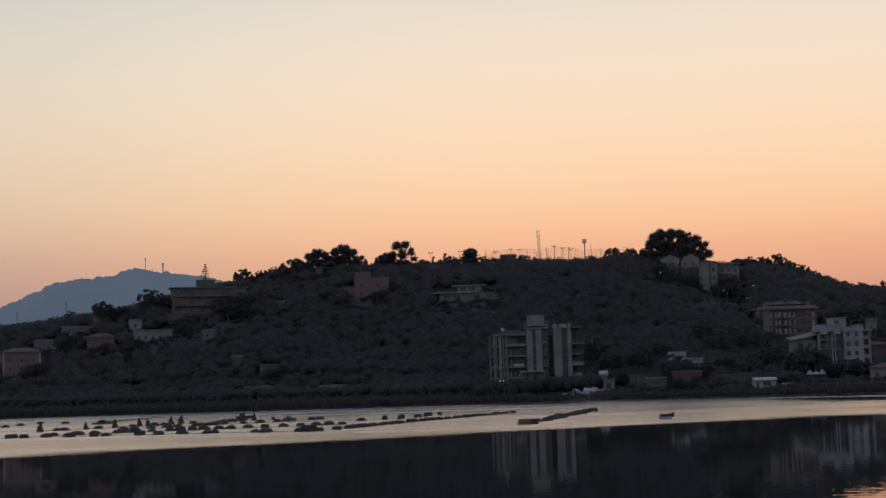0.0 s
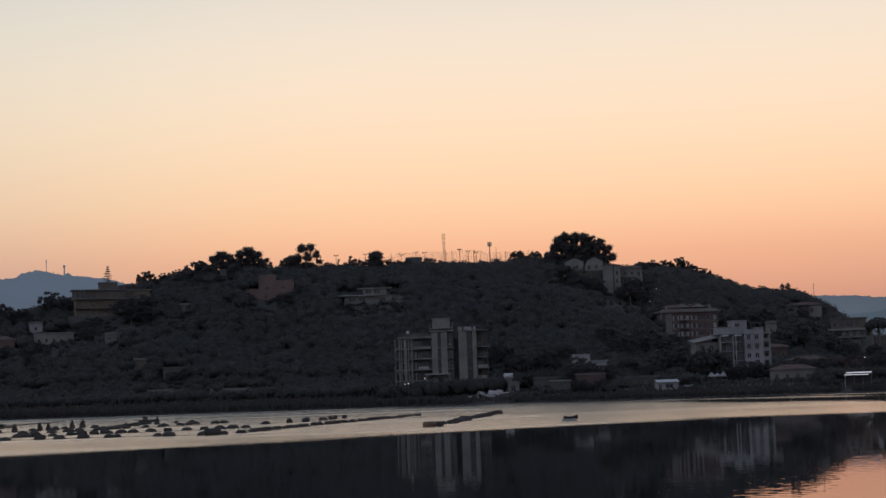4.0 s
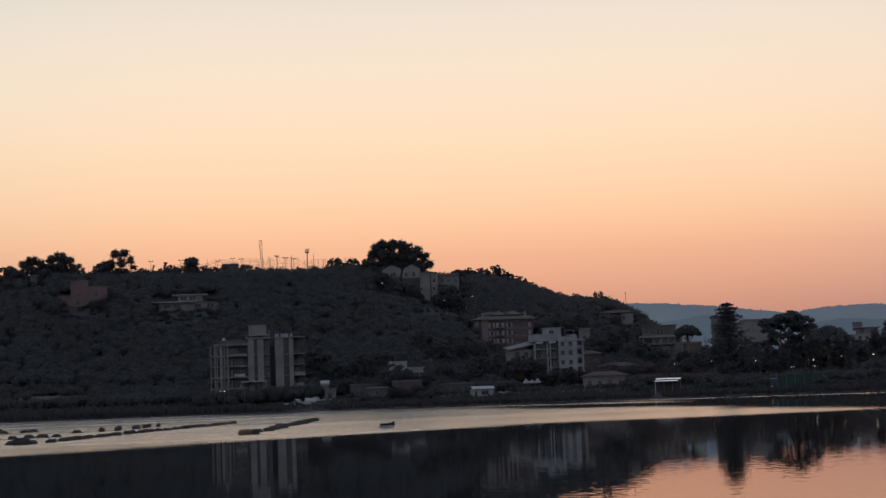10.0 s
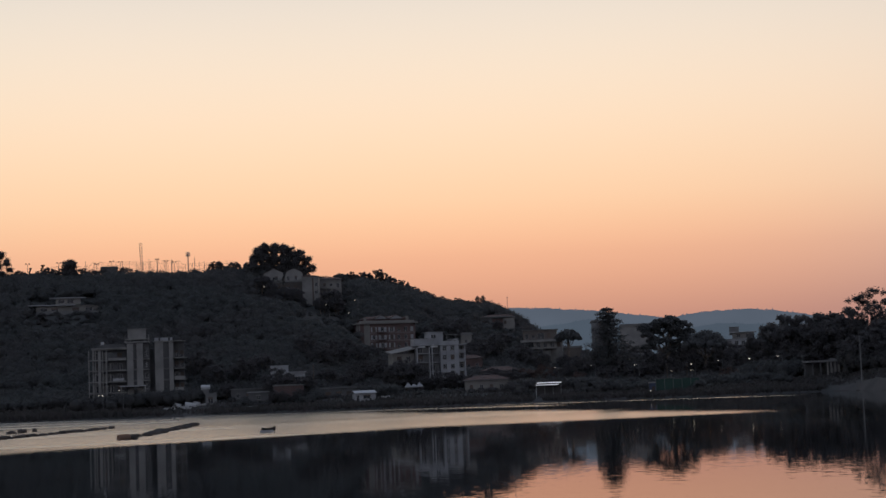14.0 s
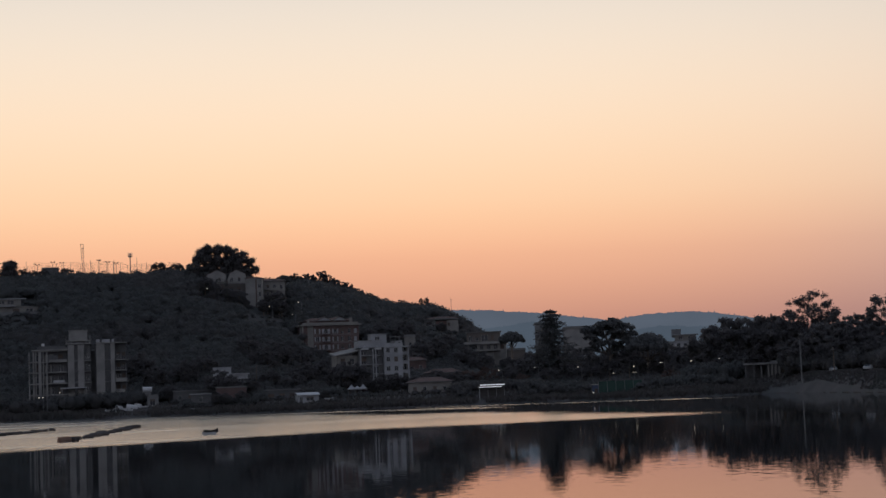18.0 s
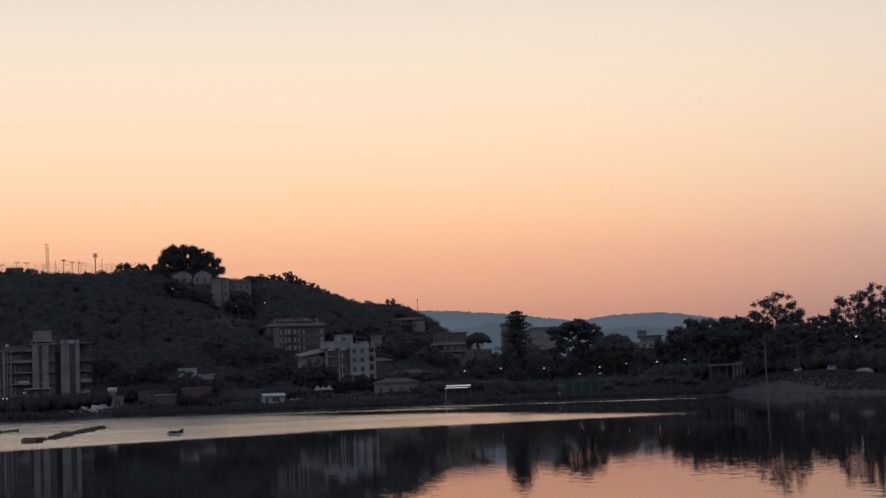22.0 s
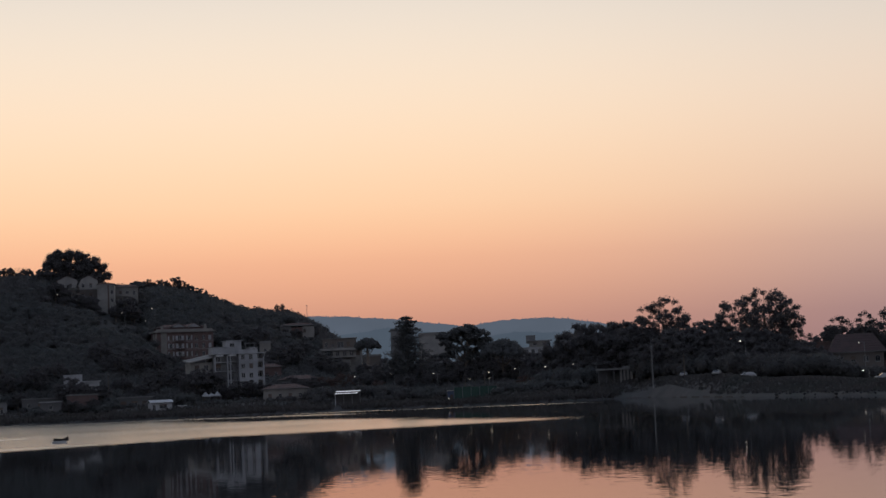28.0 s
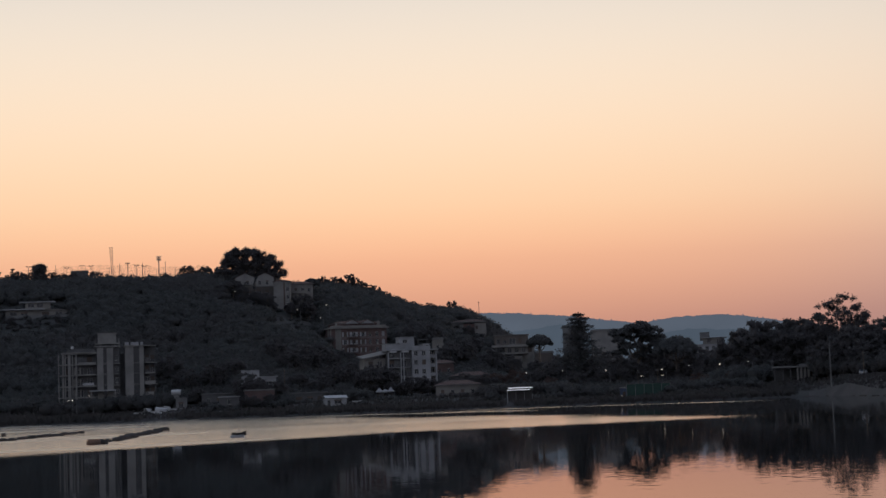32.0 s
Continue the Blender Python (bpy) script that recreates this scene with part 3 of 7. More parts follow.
def tree_kind(name, height, crown, clumps, label, trunk_r=0.35, lift=0.35, size=0.4, leaves=90, flat=1.0, solid=0.62, mat="leaf_tree", multi=1, spread=1.0, limbs=5, loose=1.2):
    """Builds one tree at the origin: trunk, limbs, and a crown of leaf clumps with gaps. crown: its radii across and up."""
    tree = base(name, Matrix(), label, "tree")
    tops = []
    for k in range(multi):
        foot = Vector((rng.uniform(-1, 1) * (multi > 1) * crown[0] * 0.3, rng.uniform(-1, 1) * (multi > 1) * 0.8, -0.6))
        top = Vector((foot.x * 1.5, foot.y, height * 0.72))
        bm = bmesh.new()
        tops.append(limb_mesh(bm, foot, top, trunk_r, trunk_r * 0.45, 0.25, 8))
        part("trunk", bm, M["bark"], tree)
    heap = Heap()
    centre = np.array([0, 0, height - crown[1]])
    spots = []
    while len(spots) < clumps:
        p = rng.uniform(-1, 1, 3)
        rad = np.linalg.norm(p)
        if rad > 1 or rad < 0.35 or p[2] < -0.75 * flat:
            continue
        spots.append(centre + p * (crown[0] * spread, crown[0] * 0.85, crown[1]))
    for c in spots:
        r = crown[0] * rng.uniform(0.12, 0.22) * (40 / max(clumps, 20)) ** 0.2
        rad = np.array([r, r, r * 0.8])
        heap.blob(c, rad * solid, True, 0.2)
        d = rng.normal(0, 1, (leaves, 3))
        d /= np.linalg.norm(d, axis=1, keepdims=True)
        heap.leaves(c + d * rad * rng.uniform(0.6, loose, (leaves, 1)), d, size, 1.7)
    for k in range(limbs):
        bm = bmesh.new()
        t = tops[k % multi]
        c = spots[k * len(spots) // limbs]
        limb_mesh(bm, t[1 + k % 2], Vector(c), trunk_r * 0.5, 0.06, 0.3, 5)
        part("limb", bm, M["bark"], tree)
    heap.object("crown", M[mat], tree)
    return tree


def plant(tree, bearing, dist, scale=1.0, turn=0.0, z=None):
    x, y = at(bearing, dist)
    m = pose(x, y, (ground(x, y) if z is None else z) - 0.2, 0, 0, turn)
    made = copy_thing(tree, m)
    made.scale = (scale, scale, scale) if isinstance(scale, (int, float)) else scale
    return made


def drop(thing):
    """Removes the first of a kind, from which the planted ones were copied."""
    for ob in (*thing.children_recursive, thing):
        bpy.data.objects.remove(ob)




# ---- buildings ----
def pierced(bm, w, h, holes, deep=0.3, z0=-2.0, flip=None):
    """A wall of width w from z0 to h in the plane y = 0, facing -y, with real openings (x0, x1, z0, z1) and their reveals."""
    put = flip or (lambda x, y, z: (x, y, z))
    xs = sorted({-w / 2, w / 2, *[v for o in holes for v in o[:2]]})
    zs = sorted({z0, h, *[v for o in holes for v in o[2:]]})
    grid = {}

    def vert(x, y, z):
        key = (round(x, 4), round(y, 4), round(z, 4))
        if key not in grid:
            grid[key] = bm.verts.new(put(x, y, z))
        return grid[key]

    for i in range(len(xs) - 1):
        for j in range(len(zs) - 1):
            cx, cz = (xs[i] + xs[i + 1]) / 2, (zs[j] + zs[j + 1]) / 2
            if any(o[0] < cx < o[1] and o[2] < cz < o[3] for o in holes):
                continue
            bm.faces.new([vert(xs[i], 0, zs[j]), vert(xs[i + 1], 0, zs[j]), vert(xs[i + 1], 0, zs[j + 1]), vert(xs[i], 0, zs[j + 1])])
    for a, b, c, d in holes:
        for p, q in (((a, c), (b, c)), ((b, c), (b, d)), ((b, d), (a, d)), ((a, d), (a, c))):
            v = [bm.verts.new(put(*k)) for k in ((p[0], 0, p[1]), (q[0], 0, q[1]), (q[0], deep, q[1]), (p[0], deep, p[1]))]
            bm.faces.new(v)


def side_of(w, d, which):
    """Maps a wall's own plane onto the front, left, right or back of a w x d body whose front stands at y = 0."""
    return {"front": lambda x, y, z: (x, y, z), "back": lambda x, y, z: (-x, d - y, z),
            "left": lambda x, y, z: (-w / 2 + y, d / 2 - x, z), "right": lambda x, y, z: (w / 2 - y, d / 2 + x, z)}[which]


def window(parent, put, o, shutter=0.0, sill=True, deep=0.22):
    """Frame, pane and sill in an opening. shutter: how much of it is down."""
    a, b, c, d = o
    bm, t = bmesh.new(), 0.07

    def bar(x0, x1, z0, z1, y0, y1):
        lo, hi = Vector(put(x0, y0, z0)), Vector(put(x1, y1, z1))
        box(bm, min(lo.x, hi.x), max(lo.x, hi.x), min(lo.y, hi.y), max(lo.y, hi.y), z0, z1)

    for r in ((a, b, c, c + t), (a, b, d - t, d), (a, a + t, c + t, d - t), (b - t, b, c + t, d - t), ((a + b) / 2 - t / 2, (a + b) / 2 + t / 2, c + t, d - t)):
        bar(*r, deep - 0.05, deep)
    frame_part = part("window", bm, M["frame"], parent)
    bm = bmesh.new()
    bar(a + t, b - t, c + t, d - t, deep - 0.02, deep - 0.01)
    part("pane", bm, M["glass"], frame_part)
    if shutter:
        bm = bmesh.new()
        bar(a, b, d - (d - c) * shutter, d, deep - 0.12, deep - 0.07)
        part("shutter", bm, M["shutter"], frame_part)
    if sill:
        bm = bmesh.new()
        bar(a - 0.1, b + 0.1, c - 0.1, c - 0.004, -0.12, 0.1)
        part("sill", bm, M["concrete"], frame_part)


def openings(xs, zs, w=1.1, h=1.5):
    return [(x - w / 2, x + w / 2, z, z + h) for z in zs for x in xs]


def body(thing, w, d, h, mat, front=(), left=(), right=(), at_=(0, 0, 0), name="wall", z0=-2.0, shut=0.35, windows=True, label=""):
    """Four walls with openings, and windows in them, at an offset inside a thing."""
    ox, oy, oz = at_
    bm = bmesh.new()
    sides = (("front", front, w), ("left", left, d), ("right", right, d), ("back", (), w))
    maps = {}
    for which, holes, wide in sides:
        f = side_of(w, d, which)
        maps[which] = lambda x, y, z, f=f: (f(x, y, z)[0] + ox, f(x, y, z)[1] + oy, z + oz)
        pierced(bm, wide, h, list(holes), 0.3, z0, maps[which])
    wall = part(name, bm, mat, thing, label)
    if windows:
        for which, holes, wide in sides:
            f = side_of(w, d, which)
            put = lambda x, y, z, f=f: (f(x, y, z)[0] + ox, f(x, y, z)[1] + oy, z + oz)
            for o in holes:
                s = 0.0
                if rng.random() < shut:
                    s = float(rng.choice([0.3, 0.6, 1.0]))
                put0 = lambda x, y, z, put=put: (put(x, y, 0)[0], put(x, y, 0)[1], z)
                window(thing, put0, (o[0], o[1], o[2] + oz, o[3] + oz), s)
    return wall


def flat_roof(thing, w, d, h, mat, over=0.35, thick=0.3, at_=(0, 0), name="roof", parapet=0.0):
    ox, oy = at_
    roof = part(name, a_box(ox - w / 2 - over, ox + w / 2 + over, oy - over, oy + d + over, h, h + thick), mat, thing)
    if parapet:
        bm = bmesh.new()
        for r in ((-w / 2, w / 2, 0, 0.2), (-w / 2, w / 2, d - 0.2, d), (-w / 2, -w / 2 + 0.2, 0.2, d - 0.2), (w / 2 - 0.2, w / 2, 0.2, d - 0.2)):
            box(bm, ox + r[0], ox + r[1], oy + r[2], oy + r[3], h + thick, h + thick + parapet)
        part("parapet", bm, M["concrete"], roof)
    return roof


def sheet(bm, a, b, c, d, thick=0.12):
    """A roof slope: a plate under four corners."""
    up = [bm.verts.new(v) for v in (a, b, c, d)]
    dn = [bm.verts.new((v[0], v[1], v[2] - thick)) for v in (a, b, c, d)]
    bm.faces.new(up), bm.faces.new(dn[::-1])
    for k in range(4):
        bm.faces.new((up[k], dn[k], dn[(k + 1) % 4], up[(k + 1) % 4]))


def tiled_slope(parent, a, b, c, d, mat, courses=7):
    """A slope a-b (eaves) to d-c (ridge), laid in overlapping courses."""
    a, b, c, d = map(Vector, (a, b, c, d))
    bm = bmesh.new()
    for k in range(courses):
        f, g = k / courses, (k + 1.25) / courses
        g = min(g, 1.0)
        lift = Vector((0, 0, 0.06))
        sheet(bm, a.lerp(d, f) + lift, b.lerp(c, f) + lift, b.lerp(c, g), a.lerp(d, g), 0.05)
    return part("tile_course", bm, mat, parent)


def hip_roof(thing, w, d, h, rise, mat, over=0.6, at_=(0, 0), ridge=0.45):
    ox, oy = at_
    roof = part("roof", a_box(ox - w / 2 - over, ox + w / 2 + over, oy - over, oy + d + over, h, h + 0.18), M["concrete"], thing, "pale eaves slab")
    x0, x1, y0, y1 = ox - w / 2 - over, ox + w / 2 + over, oy - over, oy + d + over
    r0, r1, ym, z0, z1 = ox - w * ridge / 2, ox + w * ridge / 2, oy + d / 2, h + 0.2, h + 0.2 + rise
    tiled_slope(roof, (x0, y0, z0), (x1, y0, z0), (r1, ym, z1), (r0, ym, z1), mat)
    tiled_slope(roof, (x1, y1, z0), (x0, y1, z0), (r0, ym, z1), (r1, ym, z1), mat)
    tiled_slope(roof, (x0, y1, z0), (x0, y0, z0), (r0, ym, z1), (r0, ym, z1), mat)
    tiled_slope(roof, (x1, y0, z0), (x1, y1, z0), (r1, ym, z1), (r1, ym, z1), mat)
    return roof


def gable_roof(thing, w, d, h, rise, mat, over=0.4, at_=(0, 0), gable=None):
    """Ridge along the depth, so that the gable faces the lake."""
    ox, oy = at_
    for y0, y1 in ((oy + d - 0.3, oy + d), (oy, oy + 0.3)):
        bm = bmesh.new()
        v = [bm.verts.new(p) for p in ((ox - w / 2, y0, h), (ox + w / 2, y0, h), (ox, y0, h + rise), (ox - w / 2, y1, h), (ox + w / 2, y1, h), (ox, y1, h + rise))]
        bm.faces.new(v[:3]), bm.faces.new(v[:2:-1])
        for i, j in ((0, 1), (1, 2), (2, 0)):
            bm.faces.new((v[i], v[i + 3], v[j + 3], v[j]))
        roof = part("gable", bm, gable or M["white"], thing)
    k = over * rise / (w / 2)
    tiled_slope(roof, (ox - w / 2 - over, oy + d + over, h - k + 0.1), (ox - w / 2 - over, oy - over, h - k + 0.1), (ox, oy - over, h + rise + 0.1), (ox, oy + d + over, h + rise + 0.1), mat)
    tiled_slope(roof, (ox + w / 2 + over, oy - over, h - k + 0.1), (ox + w / 2 + over, oy + d + over, h - k + 0.1), (ox, oy + d + over, h + rise + 0.1), (ox, oy - over, h + rise + 0.1), mat)
    return roof


def balcony(thing, x0, x1, z, deep=1.3, mat=None, y=0.0, solid=False):
    """A slab that juts out, with a railing or a plastered parapet."""
    slab = part("balcony", a_box(x0, x1, y - deep, y + 0.05, z - 0.18, z), mat or M["concrete"], thing)
    bm = bmesh.new()
    if solid:
        box(bm, x0, x1, y - deep, y - deep + 0.12, z, z + 0.95)
        part("parapet", bm, mat or M["concrete"], slab)
        return
    for zz in (0.12, 0.98):
        box(bm, x0, x1, y - deep, y - deep + 0.05, z + zz, z + zz + 0.05)
    for k in range(int((x1 - x0) / 0.28) + 1):
        x = x0 + k * (x1 - x0) / max(1, int((x1 - x0) / 0.28))
        box(bm, x - 0.015, x + 0.015, y - deep + 0.01, y - deep + 0.04, z + 0.17, z + 0.98)
    part("railing", bm, M["rail"], slab)


def simple_house(name, bearing, dist, w, d, h, wall, label, cols=3, rows=2, roof="flat", turn=0.0, roof_mat=None, z=None, first=0.9, step=3.1, win=(1.0, 1.4), side=1, rise=1.5, shut=0.35, parapet=0.5):
    thing = base(name, stand(bearing, dist, turn, z), label, "house")
    xs = [(-0.5 + (k + 0.5) / cols) * w * 0.92 for k in range(cols)]
    zs = [first + step * k for k in range(rows) if first + step * k + win[1] < h - 0.2]
    ys = [(-0.5 + (k + 0.5) / max(1, side)) * d * 0.85 for k in range(side)]
    body(thing, w, d, h, wall, openings(xs, zs, *win), openings(ys, zs, *win), openings(ys, zs, *win), shut=shut)
    if roof == "flat":
        flat_roof(thing, w, d, h, roof_mat or M["concrete"], parapet=parapet)
    elif roof == "hip":
        hip_roof(thing, w, d, h, rise, roof_mat or M["tile"])
    else:
        gable_roof(thing, w, d, h, rise, roof_mat or M["tile"], gable=wall)
    return thing


# the five-storey apartment block in two wings, by the shore
def apartment_block():
    t = base("apartment_block", stand(3.36, 505, 0), "pale concrete apartment block in two wings with deep balconies", "building")
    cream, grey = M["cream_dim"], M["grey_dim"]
    floors = [1.1, 4.4, 7.85, 11.3, 14.55]
    # left wing: a deep loggia on every floor between slender piers
    back = openings([-3.4, 0.4, 3.2], [f + 0.1 for f in floors], 1.5, 2.1)
    body(t, 10.4, 9, 17.8, grey, back, openings([0], [f + 0.8 for f in floors], 1.2, 1.4), at_=(-9.6, 2.2, 0), windows=False)
    for o in openings([-3.4, 0.4, 3.2], [f + 0.1 for f in floors], 1.5, 2.1):
        window(t, lambda x, y, z: (x - 9.6, y + 2.2, z), o, float(rng.choice([0, 0, 0.5, 1.0])), False)
    for f in floors[1:] + [17.9]:
        part("floor_slab", a_box(-14.8, -4.3, 0, 2.2, f - 0.32, f), cream, t)
    for f in floors[1:]:
        for x0, x1 in ((-14.6, -10.9), (-9.9, -4.5)):
            bm = bmesh.new()
            box(bm, x0, x1, 0.1, 0.15, f + 0.9, f + 0.96), box(bm, x0, x1, 0.1, 0.15, f + 0.1, f + 0.15)
            for k in range(int((x1 - x0) / 0.3)):
                box(bm, x0 + k * 0.3, x0 + k * 0.3 + 0.03, 0.11, 0.14, f + 0.15, f + 0.9)
            part("railing", bm, M["rail"], t)
    for f in floors[1:]:  # plastered balcony fronts on some floors, screens and washing on others
        part("balcony_front", a_box(-9.8, -4.4, -0.12, -0.004, f - 0.3, f + (0.12 if f < 12 else 0.55)), cream, t)
        part("balcony_slab", a_box(-16.0, -13.9, -0.6, 1.8, f - 0.3, f), cream, t)
    for f in floors:
        for x0, wide in ((-11.3, 0.75), (-9.6, 0.6)):
            part("folded_shutter", a_box(x0, x0 + wide, 1.9, 2.0, f + 0.1, f + 2.3), M["white_dim"], t)
    part("washing", a_box(-8.6, -5.2, 0.3, 0.4, 8.0, 8.75), M["canvas"], t, "pale cloths hung over the railing")
    part("screen", a_box(-10.2, -7.4, 0.25, 0.32, 14.6, 16.6), grey, t)
    part("roof_tank", rod(bmesh.new(), (-11.6, 2.2, 19.3), (-11.6, 2.2, 20.2), 0.5, 0.5, 12), M["boat_white"], t, "small white roof tank")
    for x in (-15.9, -13.9, -11.7):
        part("pier", a_box(x, x + 0.3, -0.3, 0.0, -2, 17.5), cream, t)
    for x, wide in ((-14.7, 0.5), (-13.0, 0.9), (-10.7, 0.45)):
        part("pier", a_box(x, x + wide, -0.05, 0.45, -2, 17.56), cream, t)
    part("roof", a_box(-15, -4.2, -0.3, 11.4, 17.9, 18.25), cream, t, "pale flat roof slab")
    bm = box(bmesh.new(), -13.2, -4.6, 1.2, 10, 18.25, 19.3)
    part("roof_parapet", bm, grey, t)
    # stair tower with two tall piers and a glazed slot between them
    body(t, 6.9, 9.4, 19.6, grey, openings([2.6], [f + 0.8 for f in floors], 1.0, 1.5), at_=(-0.75, 1.2, 0), shut=0.2)
    for x0, x1 in ((-4.15, -2.25), (-1.2, 0.75)):
        part("pier", a_box(x0, x1, 0.2, 1.2, 3.0, 19.4), cream, t, "tall pale plastered pier")
    part("stair_window", a_box(-2.2, -1.25, 0.9, 1.15, 3.4, 19.0), M["glass"], t)
    for f in floors[1:]:
        part("balcony", a_box(0.8, 2.9, -0.1, 1.2, f - 0.2, f), cream, t)
        part("spandrel", a_box(-2.24, -1.22, 0.7, 0.9, f - 0.35, f + 0.35), grey, t)
    part("roof_terrace", a_box(-4.9, 3.0, 0.0, 10.8, 19.6, 19.95), cream, t)
    lift = body(t, 5.6, 5, 3.0, M["cream_dim"], at_=(-1.0, 3.0, 20.9), name="lift_house", z0=0, label="white lift house on the roof")
    part("lift_roof", a_box(-4.0, 2.0, 2.8, 8.2, 23.9, 24.1), M["cream_dim"], t)
    part("lift_platform", a_box(-4.8, 2.8, 1.6, 9, 20.6, 20.9), cream, t)
    for x in (-4.7, -3.2, 1.2, 2.4):
        part("post", a_box(x, x + 0.28, 1.7, 2.0, 19.95, 20.6), cream, t)
    for x in (-4.75, 2.5):
        part("post", a_box(x, x + 0.22, 1.7, 1.95, 20.9, 22.2), cream, t)
    # right wing
    body(t, 6.0, 10, 19.6, grey, at_=(7.2, 1.3, 0))
    body(t, 3.3, 8, 19.5, grey, openings([-0.7, 0.9], [f + 0.1 for f in floors], 1.1, 2.2), at_=(11.85, 3.3, 0), shut=0.4)
    part("pier", a_box(4.4, 6.95, 0.2, 1.3, 1.5, 20.0), cream, t, "broad pale plastered pier")
    part("pier", a_box(8.75, 10.05, 0.2, 1.3, 1.5, 20.0), cream, t, "broad pale plastered pier")
    part("stair_window", a_box(7.0, 8.7, 1.0, 1.25, 2.6, 19.4), M["glass"], t)
    for f in floors[1:]:
        part("spandrel", a_box(6.98, 8.73, 0.8, 0.98, f - 0.3, f + 0.2), grey, t)
        reach = 13.6 if f in (4.4, 11.3) else 14.2
        slab = part("balcony", a_box(10.25, reach, 0.1, 3.3, f - 0.22, f), cream, t)
        bm = bmesh.new()
        if f in (7.85, 4.4):
            box(bm, 10.25, reach - 0.6, 0.1, 0.2, f + 0.01, f + 0.95)
            part("parapet", bm, cream, slab)
        else:
            box(bm, 10.25, reach, 0.1, 0.14, f + 0.9, f + 0.96)
            for k in range(13):
                box(bm, 10.3 + k * 0.27, 10.33 + k * 0.27, 0.1, 0.13, f, f + 0.9)
            part("railing", bm, M["rail"], slab)
    for x in (11.9, 13.3):
        part("post", a_box(x, x + 0.16, 0.2, 0.36, -1, 19.6), grey, t)
    part("roof", a_box(4.1, 13.9, -0.2, 11.6, 19.62, 19.9), cream, t, "pale flat roof slab")
    for x0, x1 in ((4.4, 5.6), (6.2, 8.6), (9.2, 9.9)):
        part("roof_parapet", a_box(x0, x1, 0.3, 9, 19.9, 20.9), M["white"], t)
    part("link", a_box(2.75, 4.2, 4.0, 9.5, -2, 17.5), grey, t, "recessed shaded link between the wings")
    part("entrance_canopy", a_box(-6.6, 1.5, -3.2, 0.15, 6.0, 6.35), M["white"], t, "white slab canopy over the entrance")
    for x in (-6.2, 1.0):
        part("post", a_box(x, x + 0.3, -3.0, -2.7, -2, 6.0), cream, t)
    part("low_wall", a_box(8.8, 14.2, -1.2, -0.9, -2, 4.0), cream, t)


apartment_block()


# the red-brick block with pale bands, standing higher up
def brick_block():
    t = base("brick_apartment_block", stand(12.12, 618, 14, 17.0), "dark red brick apartment block with pale window bands and hipped roof", "building")
    w, d, h = 22.5, 15, 14.2
    floors = [1.9, 5.1, 8.2, 11.2]
    front = openings([-5.3, -1.9, 1.8, 4.6, 7.4], floors, 1.2, 1.7)
    body(t, w, d, h, M["brick"], front, openings([-4.5, 0.5, 5], floors, 1.3, 1.7), openings([-3, 3], floors), z0=-5, shut=0.5)
    for f in floors:
        for x0, x1 in ((-6.5, -5.95), (-4.65, -4.1), (-3.5, -2.55), (-1.25, -0.3), (0.6, 1.15), (2.45, 3.0), (9.3, 10.4)):
            part("pale_panel", a_box(x0, x1, -0.1, -0.004, f - 0.1, f + 1.7), M["white"], t)
        balcony(t, -3.9, 0.0, f - 0.35, 1.1, M["brick"])
        part("string_course", a_box(-w / 2 + 0.1, w / 2 - 0.1, -0.06, -0.004, f - 0.62, f - 0.42), M["cream"], t)
    part("pale_pier", a_box(-9.2, -6.9, -0.14, -0.004, -5, h - 0.1), M["cream"], t)
    part("pale_pier", a_box(-w / 2 - 0.12, -w / 2 + 0.5, -0.12, 0.1, -5, h - 0.1), M["cream"], t)
    part("pale_pier", a_box(-w / 2 - 0.12, -w / 2 - 0.004, 1.5, 4.0, -5, h - 0.1), M["cream"], t)
    part("cornice", a_box(-w / 2 - 0.9, w / 2 + 0.9, -0.9, d + 0.9, h, h + 0.6), M["cream"], t, "pale overhanging cornice")
    bm = box(bmesh.new(), -w / 2 + 2.2, w / 2 - 2.2, 2.5, d - 2.5, h + 0.6, h + 2.1)
    part("attic_wall", bm, M["brick"], t)
    for cx in (-1.9, 4.2):
        gable_roof(t, 5.8, d - 4, h + 2.0, 1.5, M["tile"], at_=(cx, 1.6), gable=M["white"])
    hip_roof(t, w - 4.2, d - 5, h + 2.1, 1.0, M["tile"], over=0.5, at_=(0, 3.2), ridge=0.6)
    part("terrace_parapet", a_box(-w / 2 + 0.2, w / 2 - 0.2, 0.0, 0.15, h + 0.6, h + 1.3), M["cream"], t)
    part("chimney", a_box(8.2, 9.2, 2.2, 3.2, h + 0.7, h + 3.0), M["cream"], t)
    part("chimney", a_box(-8.6, -7.8, 2.2, 3.2, h + 0.7, h + 2.6), M["cream"], t)


brick_block()


